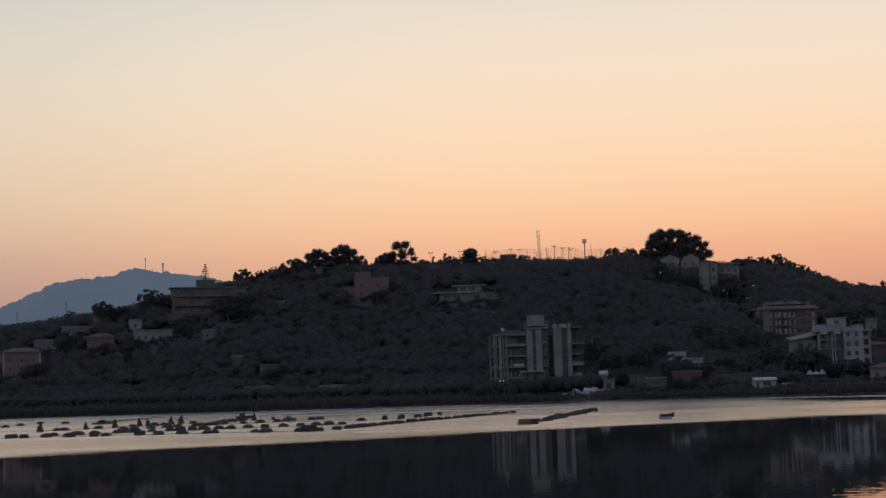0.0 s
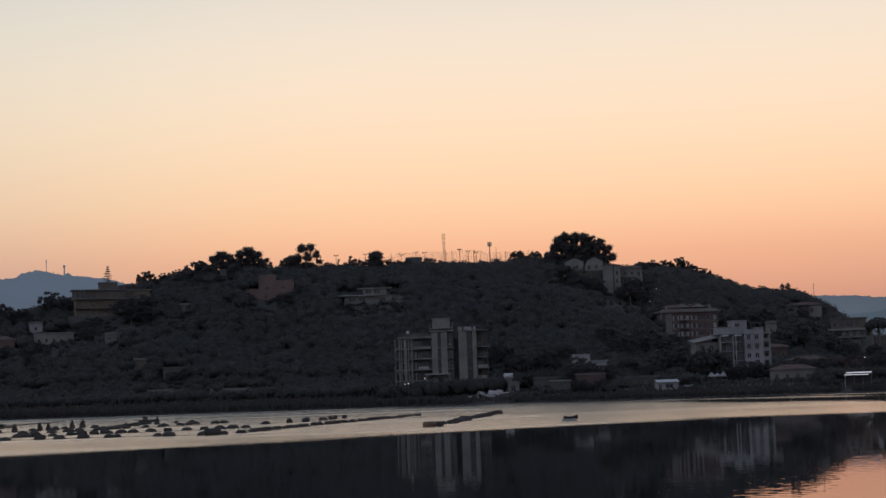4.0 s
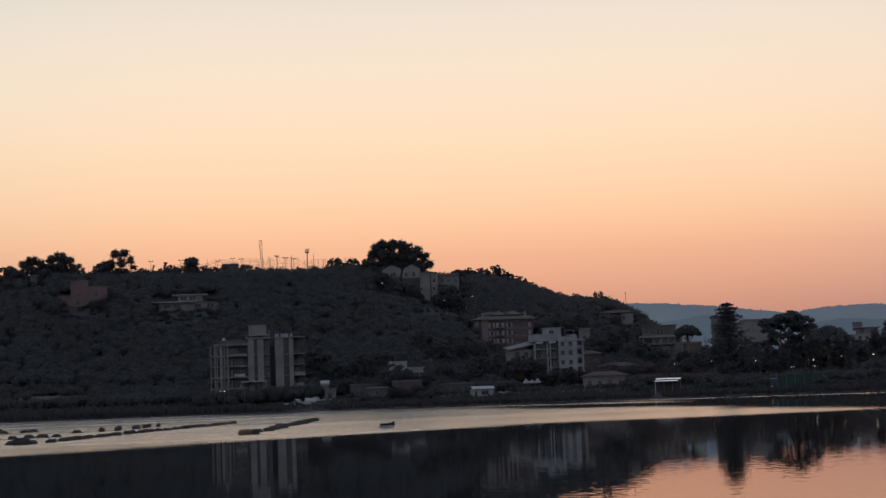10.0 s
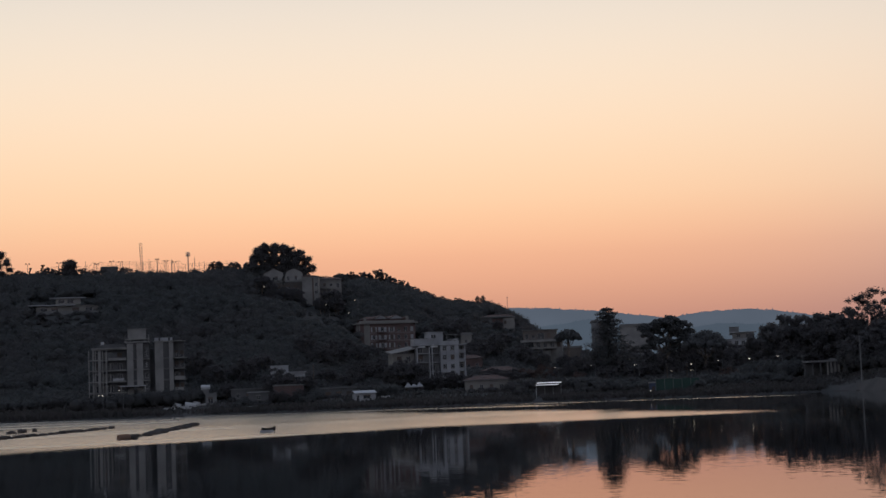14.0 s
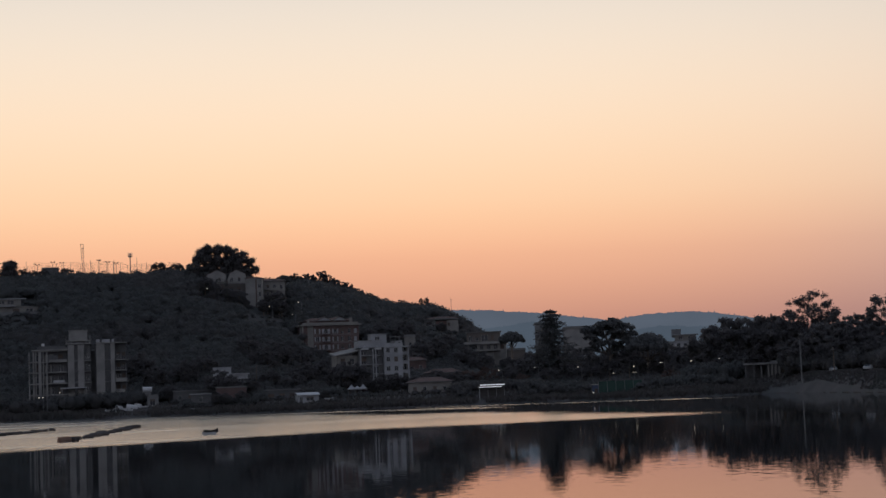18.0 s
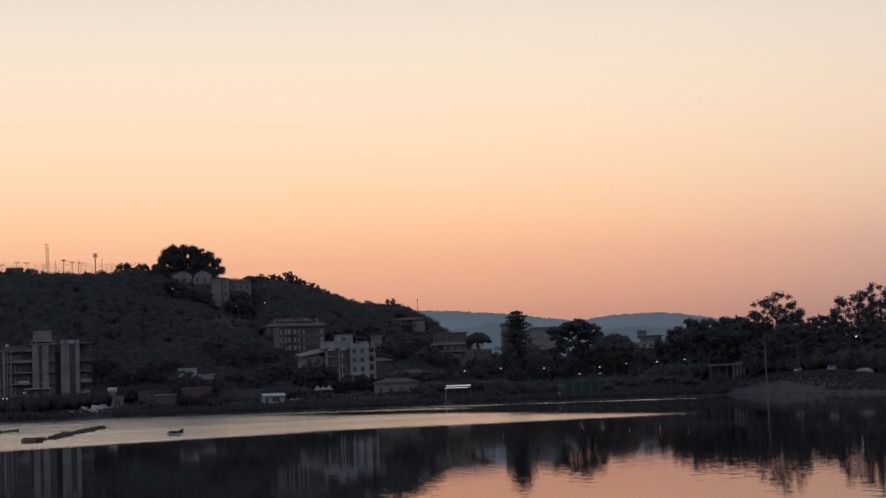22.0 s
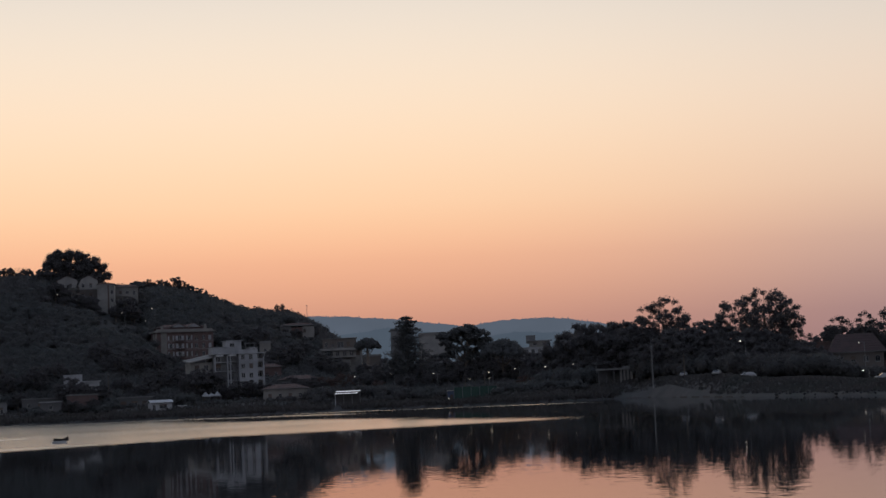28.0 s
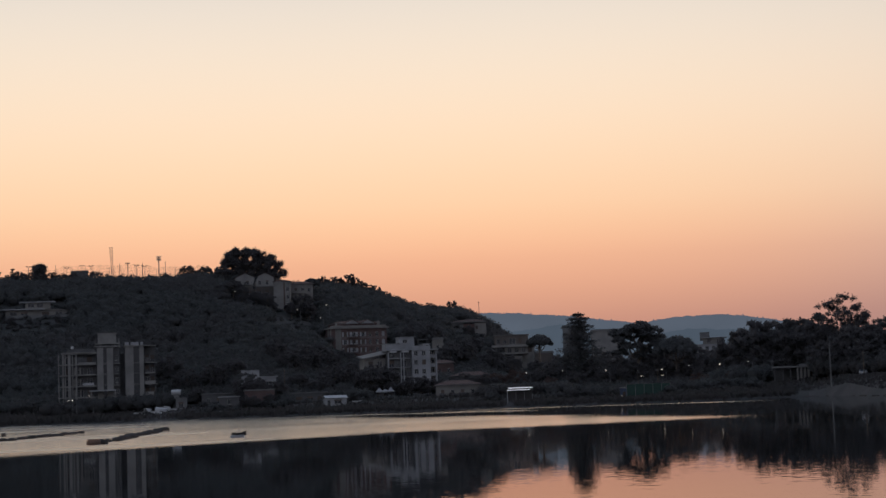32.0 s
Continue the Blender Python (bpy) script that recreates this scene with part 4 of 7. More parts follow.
# the white block with terraces
def white_block():
    t = base("white_apartment_block", stand(13.69, 515, 14), "white apartment block with recessed balconies and roof terraces", "building")
    W = M["white"]
    floors = [1.0, 4.2, 7.3, 10.3, 13.2]
    body(t, 6.2, 9, 15.6, W, openings([-1.7, 0.9], [f + 0.7 for f in floors], 1.25, 1.5), at_=(6.0, 0, 0), shut=0.2)
    body(t, 8.0, 10, 15.3, M["grey"], openings([-2.4, 1.6], [f + 0.1 for f in floors], 1.8, 2.2), openings([0], [f + 0.7 for f in floors], 1.2, 1.5), at_=(-1.1, 1.6, 0), shut=0.3)
    for f in floors[1:]:
        balcony(t, -4.9, -1.0, f, 1.5, W, 1.6)
        balcony(t, 0.2, 2.85, f, 1.3, W, 1.6)
        balcony(t, 9.2, 11.4, f, 1.6, W, 3.2, solid=True)
    for x in (-5.0, -0.9, 0.0):
        part("pier", a_box(x, x + 0.35, 0.05, 0.4, -2, 15.2), W, t)
    # two arched awnings at the head of the balconies
    for cx in (-3.2, 0.9):
        bm = bmesh.new()
        ring = [(cx + 1.2 * math.cos(a), 15.0 + 1.0 * math.sin(a)) for a in np.linspace(0, math.pi, 9)]
        f = [bm.verts.new((x, 0.0, z)) for x, z in ring]
        g = [bm.verts.new((x, 1.58, z + 0.15)) for x, z in ring]
        for k in range(8):
            bm.faces.new((f[k], f[k + 1], g[k + 1], g[k]))
        bm.faces.new(f[::-1])
        part("awning", bm, M["canvas"], t)
    body(t, 2.4, 7, 15.0, M["cream"], openings([0], [f + 0.1 for f in floors], 1.6, 2.2), at_=(10.35, 3.2, 0), shut=0.2)
    part("corner_pier", a_box(11.2, 11.7, 1.5, 2.0, -2, 15.4), W, t)
    part("roof", a_box(-5.4, 11.9, -0.2, 11, 15.62, 15.95), W, t, "white roof slab")
    part("roof_parapet", a_box(3.0, 9.2, 0.0, 0.25, 15.95, 17.0), W, t)
    body(t, 6.7, 6, 1.9, W, at_=(-2.0, 0.9, 15.95), name="terrace_parapet", z0=0)
    part("terrace_roof", a_box(-5.5, 1.5, 0.7, 7.2, 17.85, 18.0), W, t)
    body(t, 2.2, 5, 1.6, W, openings([0.2], [0.3], 0.9, 1.0), at_=(8.2, 1.2, 15.95), name="penthouse", z0=0)
    part("penthouse_roof", a_box(6.9, 9.5, 1.0, 6.4, 17.55, 17.7), W, t)
    body(t, 5.0, 5, 4.1, W, openings([-0.6], [2.2], 1.6, 1.2), at_=(2.8, 5.5, 15.95), name="lift_house", z0=0)
    part("lift_roof", a_box(0.0, 5.6, 5.2, 10.8, 20.05, 20.25), W, t)
    for x in (5.9, 8.9):
        part("terrace_post", a_box(x, x + 0.18, 3.0, 3.18, 15.95, 19.0), M["grey"], t)
    part("pergola_beam", a_box(5.6, 9.4, 2.9, 3.3, 19.0, 19.2), M["grey"], t)
    # the lower terraced wing
    body(t, 6.9, 8, 13.4, M["cream"], openings([-1.5, 1.5], [7.6, 10.6], 1.5, 1.9), at_=(-8.6, 3, 0), shut=0.3)
    bm = bmesh.new()
    sheet(bm, (-12.9, 1.6, 13.5), (-5.15, 1.6, 15.0), (-5.15, 11.2, 15.9), (-12.9, 11.2, 14.4), 0.3)
    part("terrace_roof", bm, M["cream_dim"], t)


white_block()


# the villa on the slope, in stepped levels
def ochre_villa():
    t = base("hillside_villa", stand(-8.42, 645, 6), "ochre hillside villa in stepped levels with flat roofs and a tower", "house")
    O = M["ochre"]
    body(t, 19, 8, 7.4, O, openings([-2.5, 3.8], [4.2], 1.5, 1.5) + openings([-6.5, -2.5, 2.0], [0.9], 1.6, 1.9), openings([0], [4.2]), at_=(-4.5, 0, 0))
    flat_roof(t, 19, 8, 7.4, M["concrete"], 0.4, 0.3, (-4.5, 0))
    # wide dark panes here and on the right body stand in for loggia shade
    body(t, 20, 7, 3.4, M["dun"], [(-9.2, -5.6, 0.3, 2.9), (-5.0, -1.2, 0.3, 2.9)], at_=(-4.5, 3.5, 7.7), z0=0)
    flat_roof(t, 20, 7, 11.1, M["concrete"], 0.9, 0.35, (-4.5, 3.5))
    body(t, 7, 6, 6.1, M["dun"], openings([0], [2.6], 1.0, 1.3), at_=(-0.6, 4.5, 8.0), name="tower", z0=0)
    flat_roof(t, 7, 6, 14.1, M["concrete"], 0.25, 0.3, (-0.6, 4.5))
    body(t, 12.5, 8, 11.0, O, [(-5.8, -0.4, 7.4, 10.2)] + openings([-3.4, 3.6], [4.4], 1.4, 1.7), (), openings([0], [7.7]), at_=(9.4, 4, 0))
    flat_roof(t, 12.5, 8, 11.0, M["concrete"], 0.7, 0.35, (9.4, 4))
    part("retaining_wall", a_box(-17, 14, -3.0, -2.6, -3, 0.6), M["grey_dim"], t)
    for z, x0, x1 in ((3.7, -14.4, 1.0), (7.4, -14.2, 5.2)):
        balcony(t, x0, x1, z, 1.6, M["concrete"])
    for x in (4.6, 8.2, 11.8, 15.2):
        part("terrace_post", a_box(x, x + 0.3, 1.6, 1.9, 3.0, 7.5), M["cream"], t)
    part("terrace_slab", a_box(3.6, 16.0, 1.2, 4.0, 7.5, 7.8), M["concrete"], t)


ochre_villa()


def low_villa():
    t = base("modern_villa", stand(0.8, 631, 0), "low modern villa with two stacked flat white roofs", "house")
    body(t, 24, 8, 3.2, M["cream"], openings([-9, -5, 3, 8], [0.6], 2.6, 1.9), at_=(1.0, 2.5, 0.3))
    part("terrace_wall", a_box(-11, 13, -0.2, 0.1, -2.5, 1.4), M["grey"], t)
    flat_roof(t, 16, 8, 3.6, M["white"], 0.9, 0.4, (-5.0, 2.0), "roof_slab")
    flat_roof(t, 10.5, 8, 3.4, M["cream"], 0.5, 0.3, (8.0, 2.6), "roof_slab")
    body(t, 9.5, 6, 2.4, M["cream"], openings([-2.6, 0.8], [0.5], 2.4, 1.5), at_=(1.2, 4, 4.1), name="upper_wall", z0=0)
    flat_roof(t, 13, 7, 6.5, M["white"], 0.4, 0.35, (1.0, 3.4), "roof_slab")


low_villa()


def twin_gable_house():
    t = base("twin_gabled_house", stand(8.45, 660, 0), "white hilltop house with two gables facing the lake", "house")
    for cx, w in ((-3.6, 8.4), (4.4, 7.4)):
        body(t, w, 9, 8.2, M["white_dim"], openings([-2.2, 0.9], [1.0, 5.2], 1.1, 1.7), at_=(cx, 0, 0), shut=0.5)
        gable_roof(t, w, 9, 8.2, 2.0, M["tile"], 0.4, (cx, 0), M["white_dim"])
    balcony(t, -7.0, -0.4, 5.1, 1.1, M["cream"])
    part("porch", a_box(-9.8, -7.9, -0.5, 5, -2, 6.2), M["dun"], t)
    body(t, 15.5, 3.4, 4.0, M["dun"], openings([-5.4, -2.2, 1.8, 5.0], [0.9], 1.3, 1.9), at_=(0.2, -3.6, 0), name="front_range", shut=0.5)
    part("terrace_roof", a_box(-7.8, 8.2, -3.8, -0.15, 4.0, 4.25), M["grey"], t)
    part("terrace_wall", a_box(-9, 8, -5.0, -4.6, -3.5, 0.4), M["concrete"], t)


twin_gable_house()


def stair_house():
    t = base("hilltop_flats", stand(9.42, 652, -4), "white hilltop flats with a window column on the corner", "house")
    body(t, 6.6, 9, 11.6, M["cream_dim"], openings([2.4], [1.2, 4.4, 7.7], 1.1, 1.6), openings([0], [1.2, 4.4, 7.7], 1.1, 1.6), shut=0.2)
    # brown strip on the wall face, painted shade for a slot not cut in
    part("dark_recess", a_box(0.75, 1.35, -0.12, -0.004, -1, 11.3), M["shutter"], t)
    hip_roof(t, 6.6, 9, 11.6, 0.7, M["tile"], 0.35)


stair_house()


def balcony_house():
    t = base("balcony_house", stand(10.15, 664, 8), "cream hilltop house with stacked corner balconies", "house")
    body(t, 9.0, 8, 10.6, M["cream"], openings([-2.6, 0.2, 3.0], [1.0, 4.2, 7.4], 1.2, 1.7), openings([0], [4.2, 7.4]), shut=0.4)
    for z in (3.7, 6.9):
        balcony(t, -4.2, 0.6, z, 1.4, M["cream"], solid=True)
    hip_roof(t, 9.0, 8, 10.6, 1.1, M["tile"], 0.5)
    for x in (1.2, 2.9):
        part("arcade_pier", a_box(x, x + 0.5, -1.6, -1.1, -3, 3.2), M["white"], t)


balcony_house()

house = simple_house("lakeside_house", -14.91, 608, 13.5, 9, 8.2, M["pink"], "faded pink two-storey house with pale corner pilasters and tall dark windows", 3, 2, "hip", 8, win=(1.1, 2.0))
for x0 in (-6.85, 6.25):
    part("pilaster", a_box(x0, x0 + 0.6, -0.14, -0.004, -2, 8.0), M["white"], house)
part("string_course", a_box(-6.2, 6.2, -0.1, -0.004, 3.55, 3.8), M["white_dim"], house)
simple_house("low_house", -14.0, 636, 11, 8, 4.2, M["grey"], "low grey house with a pale flat roof", 3, 1, "flat", 0, M["concrete"])
simple_house("small_villa", -12.22, 629, 10.5, 8, 4.4, M["pink"], "small faded pink villa with a hipped tile roof", 3, 2, "hip", -6, first=0.8, step=2.7)
simple_house("grey_house", -13.07, 655, 11.5, 8, 3.6, M["grey"], "grey flat-roofed house half hidden in trees", 2, 1)
simple_house("garden_store", -12.3, 659, 4.2, 4, 5.5, M["cream"], "narrow cream garden building on the slope", 1, 1)
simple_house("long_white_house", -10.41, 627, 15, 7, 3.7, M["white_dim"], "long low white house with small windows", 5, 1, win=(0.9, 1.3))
simple_house("small_white_house", -11.02, 649, 5.2, 5, 3.6, M["white"], "small white flat-roofed house among trees", 1, 1)
simple_house("slope_hut", -8.37, 615, 6.6, 5, 3.1, M["grey"], "small grey hut on the wooded slope", 2, 1)
simple_house("tall_hut", -7.47, 577, 4.6, 5, 5.0, M["dun"], "narrow dun house with a weathered wall", 1, 1, shut=1)
simple_house("ruined_house", -6.26, 566, 8.2, 6, 4.2, M["grey_dim"], "weathered roofless house in the scrub", 3, 1, parapet=0.0, shut=0.8)
simple_house("ridge_house", -4.38, 686, 5.6, 6, 4.2, M["cream"], "small cream house under the ridge trees", 1, 1)
simple_house("slope_store", -5.82, 638, 5.2, 5, 3.0, M["grey"], "small grey store on the slope", 1, 1)


def pink_house():
    t = base("pink_house", stand(-2.86, 644, -6), "faded pink house with a stepped flat roof", "house")
    body(t, 13.5, 8, 7.8, M["pink"], openings([-3.5, 3.0], [4.2], 1.6, 1.5) + openings([-4, 1, 4], [0.8], 1.4, 1.8), openings([0], [4.2]), at_=(2.4, 0, 0))
    flat_roof(t, 13.5, 8, 7.8, M["pink"], 0.15, 0.3, (2.4, 0))
    body(t, 6.0, 6, 2.2, M["pink"], at_=(-1.2, 1.0, 8.1), name="roof_room", z0=0)
    flat_roof(t, 6.0, 6, 10.3, M["concrete"], 0.2, 0.25, (-1.2, 1.0))
    body(t, 5.0, 6, 4.6, M["pink"], openings([0], [1.2], 1.4, 1.6), at_=(-6.9, 0.8, 0))
    flat_roof(t, 5.0, 6, 4.6, M["tile"], 0.4, 0.25, (-6.9, 0.8))


pink_house()


# low ground to the right of the hill
def white_cottage():
    t = base("white_cottage", stand(8.45, 500, 0, 3.7), "white two-level cottage with a sloping stair wall", "house")
    body(t, 5.6, 6, 10.4, M["white"], openings([-1.2], [6.2], 0.9, 1.2), at_=(-2.0, 1, 0), shut=0.2)
    flat_roof(t, 5.6, 6, 10.4, M["white"], 0.1, 0.2, (-2.0, 1))
    body(t, 5.0, 6, 8.2, M["white"], openings([0.2], [5.4], 2.0, 1.5), at_=(3.4, 1.2, 0), shut=0)
    flat_roof(t, 5.4, 6.4, 8.2, M["white"], 0.3, 0.3, (3.4, 1.0))
    bm = bmesh.new()
    v = [bm.verts.new(p) for p in ((-0.6, -0.1, 8.0), (1.4, -0.1, 4.2), (5.0, -0.1, 4.2), (5.0, -0.1, 5.0), (2.2, -0.1, 5.0), (0.6, -0.1, 8.0))]
    w = [bm.verts.new((q.co.x, 0.95, q.co.z)) for q in v]
    bm.faces.new(v), bm.faces.new(w[::-1])
    for k in range(6):
        bm.faces.new((v[k], w[k], w[(k + 1) % 6], v[(k + 1) % 6]))
    part("stair_wall", bm, M["white"], t)


white_cottage()
simple_house("brick_store", 8.53, 487, 9, 6, 4.4, M["brick"], "low red-brown store building by the shore", 2, 1, "flat", 0, parapet=0.1, shut=1)
simple_house("long_shed", 7.25, 497, 13.2, 6, 3.6, M["grey_dim"], "long grey shed with a shallow roof", 4, 1, "flat", 0, M["grey"], parapet=0)
simple_house("boathouse", 7.45, 486, 6.0, 4, 3.1, M["grey_dim"], "small boathouse with a white sheet roof", 1, 1, "flat", 0, M["white"], parapet=0)
simple_house("low_garage", 10.31, 492, 10.6, 6, 3.0, M["grey_dim"], "low concrete garage row under a flat roof", 3, 1, "flat", 0, M["grey"], parapet=0, win=(1.8, 1.9), first=0.1, shut=1)
simple_house("red_roofed_house", 15.6, 478, 13.0, 8, 3.6, M["cream"], "low cream house with a red tiled hip roof", 4, 1, "hip", 0, rise=1.3)
def slope_house():
    t = base("slope_house", stand(16.1, 690, 0, 27.0), "dim two-storey house with pale ends high on the dark slope", "house")
    body(t, 5.0, 8, 8.2, M["grey"], openings([-1.2, 1.2], [2.2, 5.4], 1.1, 1.5), openings([0], [2.2, 5.4]), at_=(-4.9, 0.4, 0), z0=-4)
    body(t, 5.0, 8, 7.9, M["cream"], openings([-1.6], [2.2, 5.2], 1.0, 1.5), (), openings([0], [5.2]), at_=(4.9, 0, 0), z0=-4)
    body(t, 4.8, 6, 7.6, M["pink"], openings([0], [2.2, 5.2], 1.8, 1.8), at_=(0, 1.6, 0), z0=-4)
    part("roof", a_box(-7.8, 7.7, -0.6, 9.0, 8.2, 8.5), M["concrete"], t)
    hip_roof(t, 13.5, 8, 8.5, 0.9, M["tile"], 0.3, (0, 0.4))
    balcony(t, -2.4, 2.4, 4.4, 1.3, M["cream"], 1.6)


slope_house()


def terraced_villa():
    t = base("terraced_villa", stand(17.6, 640, -3, 15.2), "dun plaster villa in stepped terraces with long pale slabs", "house")
    body(t, 13.4, 6, 4.2, M["dun"], openings([-5.2, -2.6, 3.6], [0.9], 1.3, 1.9) + [(-0.8, 1.8, 0.6, 3.0)], at_=(-0.3, 3.0, 7.8), z0=0, name="upper_wall")
    part("terrace_slab", a_box(-8.0, 9.3, -0.8, 9.0, 7.2, 7.6), M["white_dim"], t, "pale terrace slab")
    flat_roof(t, 13.4, 6, 12.0, M["concrete"], 0.5, 0.25, (-0.3, 3.0))
    body(t, 11.4, 6, 7.2, M["cream_dim"], openings([-4, -1.2, 1.6, 4.2], [5.0], 1.5, 1.9), at_=(3.0, 1.4, 0), z0=-4)
    part("terrace_slab", a_box(-13.5, 6.2, -3.2, 5.0, 4.3, 4.65), M["white_dim"], t, "pale terrace slab")
    for px in (-6.4, -2.8, 0.8, 4.6, 8.6):
        part("terrace_post", a_box(px, px + 0.28, -0.5, -0.2, 4.65, 7.2), M["cream"], t)
    bm = bmesh.new()
    box(bm, -8.0, 9.3, -0.8, -0.7, 7.6, 8.1)
    part("parapet", bm, M["white_dim"], t)
    body(t, 10.0, 5, 3.4, M["cream"], openings([-3.2, 0, 3.2], [0.9], 1.4, 1.5), at_=(-1.0, -2.6, 0), z0=-4, name="lower_wall")
    part("rail_post", a_box(-13.2, -12.9, -3.0, -2.7, -3, 4.3), M["cream"], t)
    body(t, 5.0, 5, 4.3, M["grey"], openings([0], [1.4], 1.6, 1.5), at_=(-9.0, 0.4, 0), z0=-4, name="side_wall")


terraced_villa()
simple_house("ochre_terrace_house", 18.75, 622, 7, 7, 8.5, M["dun"], "dun house half hidden by pines", 2, 2, "flat", z=10.5)
simple_house("brown_roofed_house", 15.0, 575, 10, 7, 7.2, M["brick"], "dim brown house with a low tiled roof", 3, 2, "hip", 0, rise=1.2, shut=0.6)
simple_house("long_brown_house", 16.1, 545, 13, 7, 6.4, M["grey"], "long low house with a brown tiled roof", 4, 1, "hip", 0, rise=1.3, shut=0.6)
simple_house("small_cream_house", 14.95, 610, 4.2, 5, 10.5, M["cream"], "small cream house showing above the trees", 1, 3, "flat")
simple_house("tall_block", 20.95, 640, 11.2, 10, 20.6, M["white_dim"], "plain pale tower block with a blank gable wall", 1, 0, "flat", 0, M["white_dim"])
simple_house("grey_block", 19.75, 660, 7, 8, 20.5, M["grey"], "grey flats behind the tall conifer", 2, 5, "flat", 0)


def far_white():
    t = base("white_hotel", stand(24.65, 680, 0), "white flat-roofed block with a roof tower beyond the trees", "building")
    body(t, 13.0, 9, 15.2, M["white"], openings([-4.2, -1.4, 1.4, 4.2], [1, 4, 7, 10.2, 13.0], 1.5, 1.6), shut=0.3)
    flat_roof(t, 13, 9, 15.2, M["white"], 0.3, 0.3)
    body(t, 9, 6, 2.6, M["cream"], openings([-2, 2], [0.6], 1.6, 1.3), at_=(1.5, 2, 15.5), name="penthouse", z0=0)
    flat_roof(t, 9, 6, 18.1, M["white"], 1.0, 0.25, (1.5, 2))
    body(t, 4.0, 4, 3.2, M["grey"], at_=(-2.2, 3, 17.2), name="roof_tower", z0=0)
    flat_roof(t, 4.0, 4, 20.4, M["grey"], 0.1, 0.2, (-2.2, 3))


far_white()


# ---- trees that stand out singly ----
eucalyptus = tree_kind("eucalyptus", 20, (5.2, 7.5), 50, "tall dark eucalyptus with an open ragged crown", 0.4, 0.3, 0.19, 76, solid=0.45, loose=1.5)
eucalyptus_b = tree_kind("eucalyptus", 22, (4.0, 8.5), 46, "tall slender eucalyptus with clumped foliage", 0.4, 0.3, 0.19, 76, solid=0.45, loose=1.5)
broadleaf = tree_kind("evergreen_oak", 12, (6.0, 4.6), 84, "broad dark evergreen tree on the ridge", 0.4, 0.25, 0.24, 60, solid=0.7)
thicket = tree_kind("evergreen_oak", 14, (7.5, 5.6), 96, "dense dark evergreen with a rounded crown", 0.4, 0.2, 0.29, 52, solid=0.74)
wispy = tree_kind("bare_poplar", 16, (2.8, 6.5), 20, "thin wispy half-bare tree", 0.22, 0.3, 0.3, 36, solid=0.12, limbs=9)


def lobed_tree(name, label, lobes, trunks, puff=0.95, per=50, mat="leaf_tree"):
    """A broad tree: lobes (x, height, radius), each a cluster of leafy puffs, on several forking trunks."""
    tree = base(name, Matrix(), label, "tree")
    for x in trunks:
        bm = bmesh.new()
        limb_mesh(bm, (x * 0.5, 0, -0.8), (x, 0, min(l[1] for l in lobes) + 1.5), 0.55, 0.3, 0.3, 8)
        part("trunk", bm, M["bark"], tree)
    heap = Heap()
    for k, (x, z, r) in enumerate(lobes):
        n = int(38 * (r / 2.6) ** 2)
        for j in range(n):
            d = rng.normal(0, 1, 3)
            d /= np.linalg.norm(d)
            c = np.array([x, 0, z]) + d * (r * 0.78, r * 1.3, r * 0.74) * rng.uniform(0.55, 1.0)
            q = puff * rng.uniform(0.65, 1.15)
            heap.blob(c, np.array([q, q, q * 0.85]) * 0.66, True, 0.15)
            e = rng.normal(0, 1, (per, 3))
            e /= np.linalg.norm(e, axis=1, keepdims=True)
            heap.leaves(c + e * (q, q, q * 0.85) * rng.uniform(0.5, 1.6, (per, 1)), e, 0.18, 1.7)
        if k % 2 == 0:
            bm = bmesh.new()
            limb_mesh(bm, (min(trunks, key=lambda t: abs(t - x)) * 0.8, 0, 2.0), (x, 0, z), 0.24, 0.08, 0.4, 5)
            part("limb", bm, M["bark"], tree)
    heap.object("crown", M[mat], tree)
    return tree


great = lobed_tree("giant_ficus", "huge broad-crowned dark tree behind the hilltop houses",
                   [(-12.4, 5.0, 2.3), (-11.4, 9.0, 2.4), (-9.4, 11.4, 2.5), (-6.2, 12.6, 2.8), (-2.4, 12.2, 2.8), (1.4, 12.4, 2.6), (4.8, 11.0, 2.8), (8.4, 9.6, 2.8),
                    (11.6, 7.6, 2.4), (13.4, 4.6, 2.1), (-10.4, 4.6, 2.6), (-7.2, 8.6, 3.4), (-3.0, 8.2, 3.6), (1.6, 8.0, 3.6), (6.0, 6.8, 3.4), (10.0, 4.4, 2.8), (-5.6, 4.2, 3.0),
                    (-1.0, 4.0, 3.2), (3.6, 3.8, 3.2), (7.6, 3.4, 3.0)], (-6, -1.5, 3, 7))
twin_crown = lobed_tree("evergreen_oak", "tall dark evergreen in rounded leafy lobes on the ridge",
                        [(-4.6, 5.4, 2.0), (-3.6, 8.6, 2.2), (-0.6, 10.2, 2.5), (2.6, 9.0, 2.2), (4.4, 6.0, 1.9), (-1.4, 6.4, 2.7), (1.8, 5.8, 2.6), (0.2, 3.0, 2.6), (-3.2, 3.2, 2.0), (3.4, 3.2, 2.0)], (-1.2, 1.4))
stone_tree = lobed_tree("evergreen_oak", "dark ridge tree with an open lobed crown on a forked stem",
                        [(-2.6, 6.4, 1.5), (-1.2, 9.2, 1.7), (1.6, 9.6, 1.6), (3.8, 7.2, 1.5), (4.6, 4.8, 1.1), (0.6, 6.6, 1.8), (-0.6, 3.6, 1.6), (1.8, 3.4, 1.5)], (0.6,))



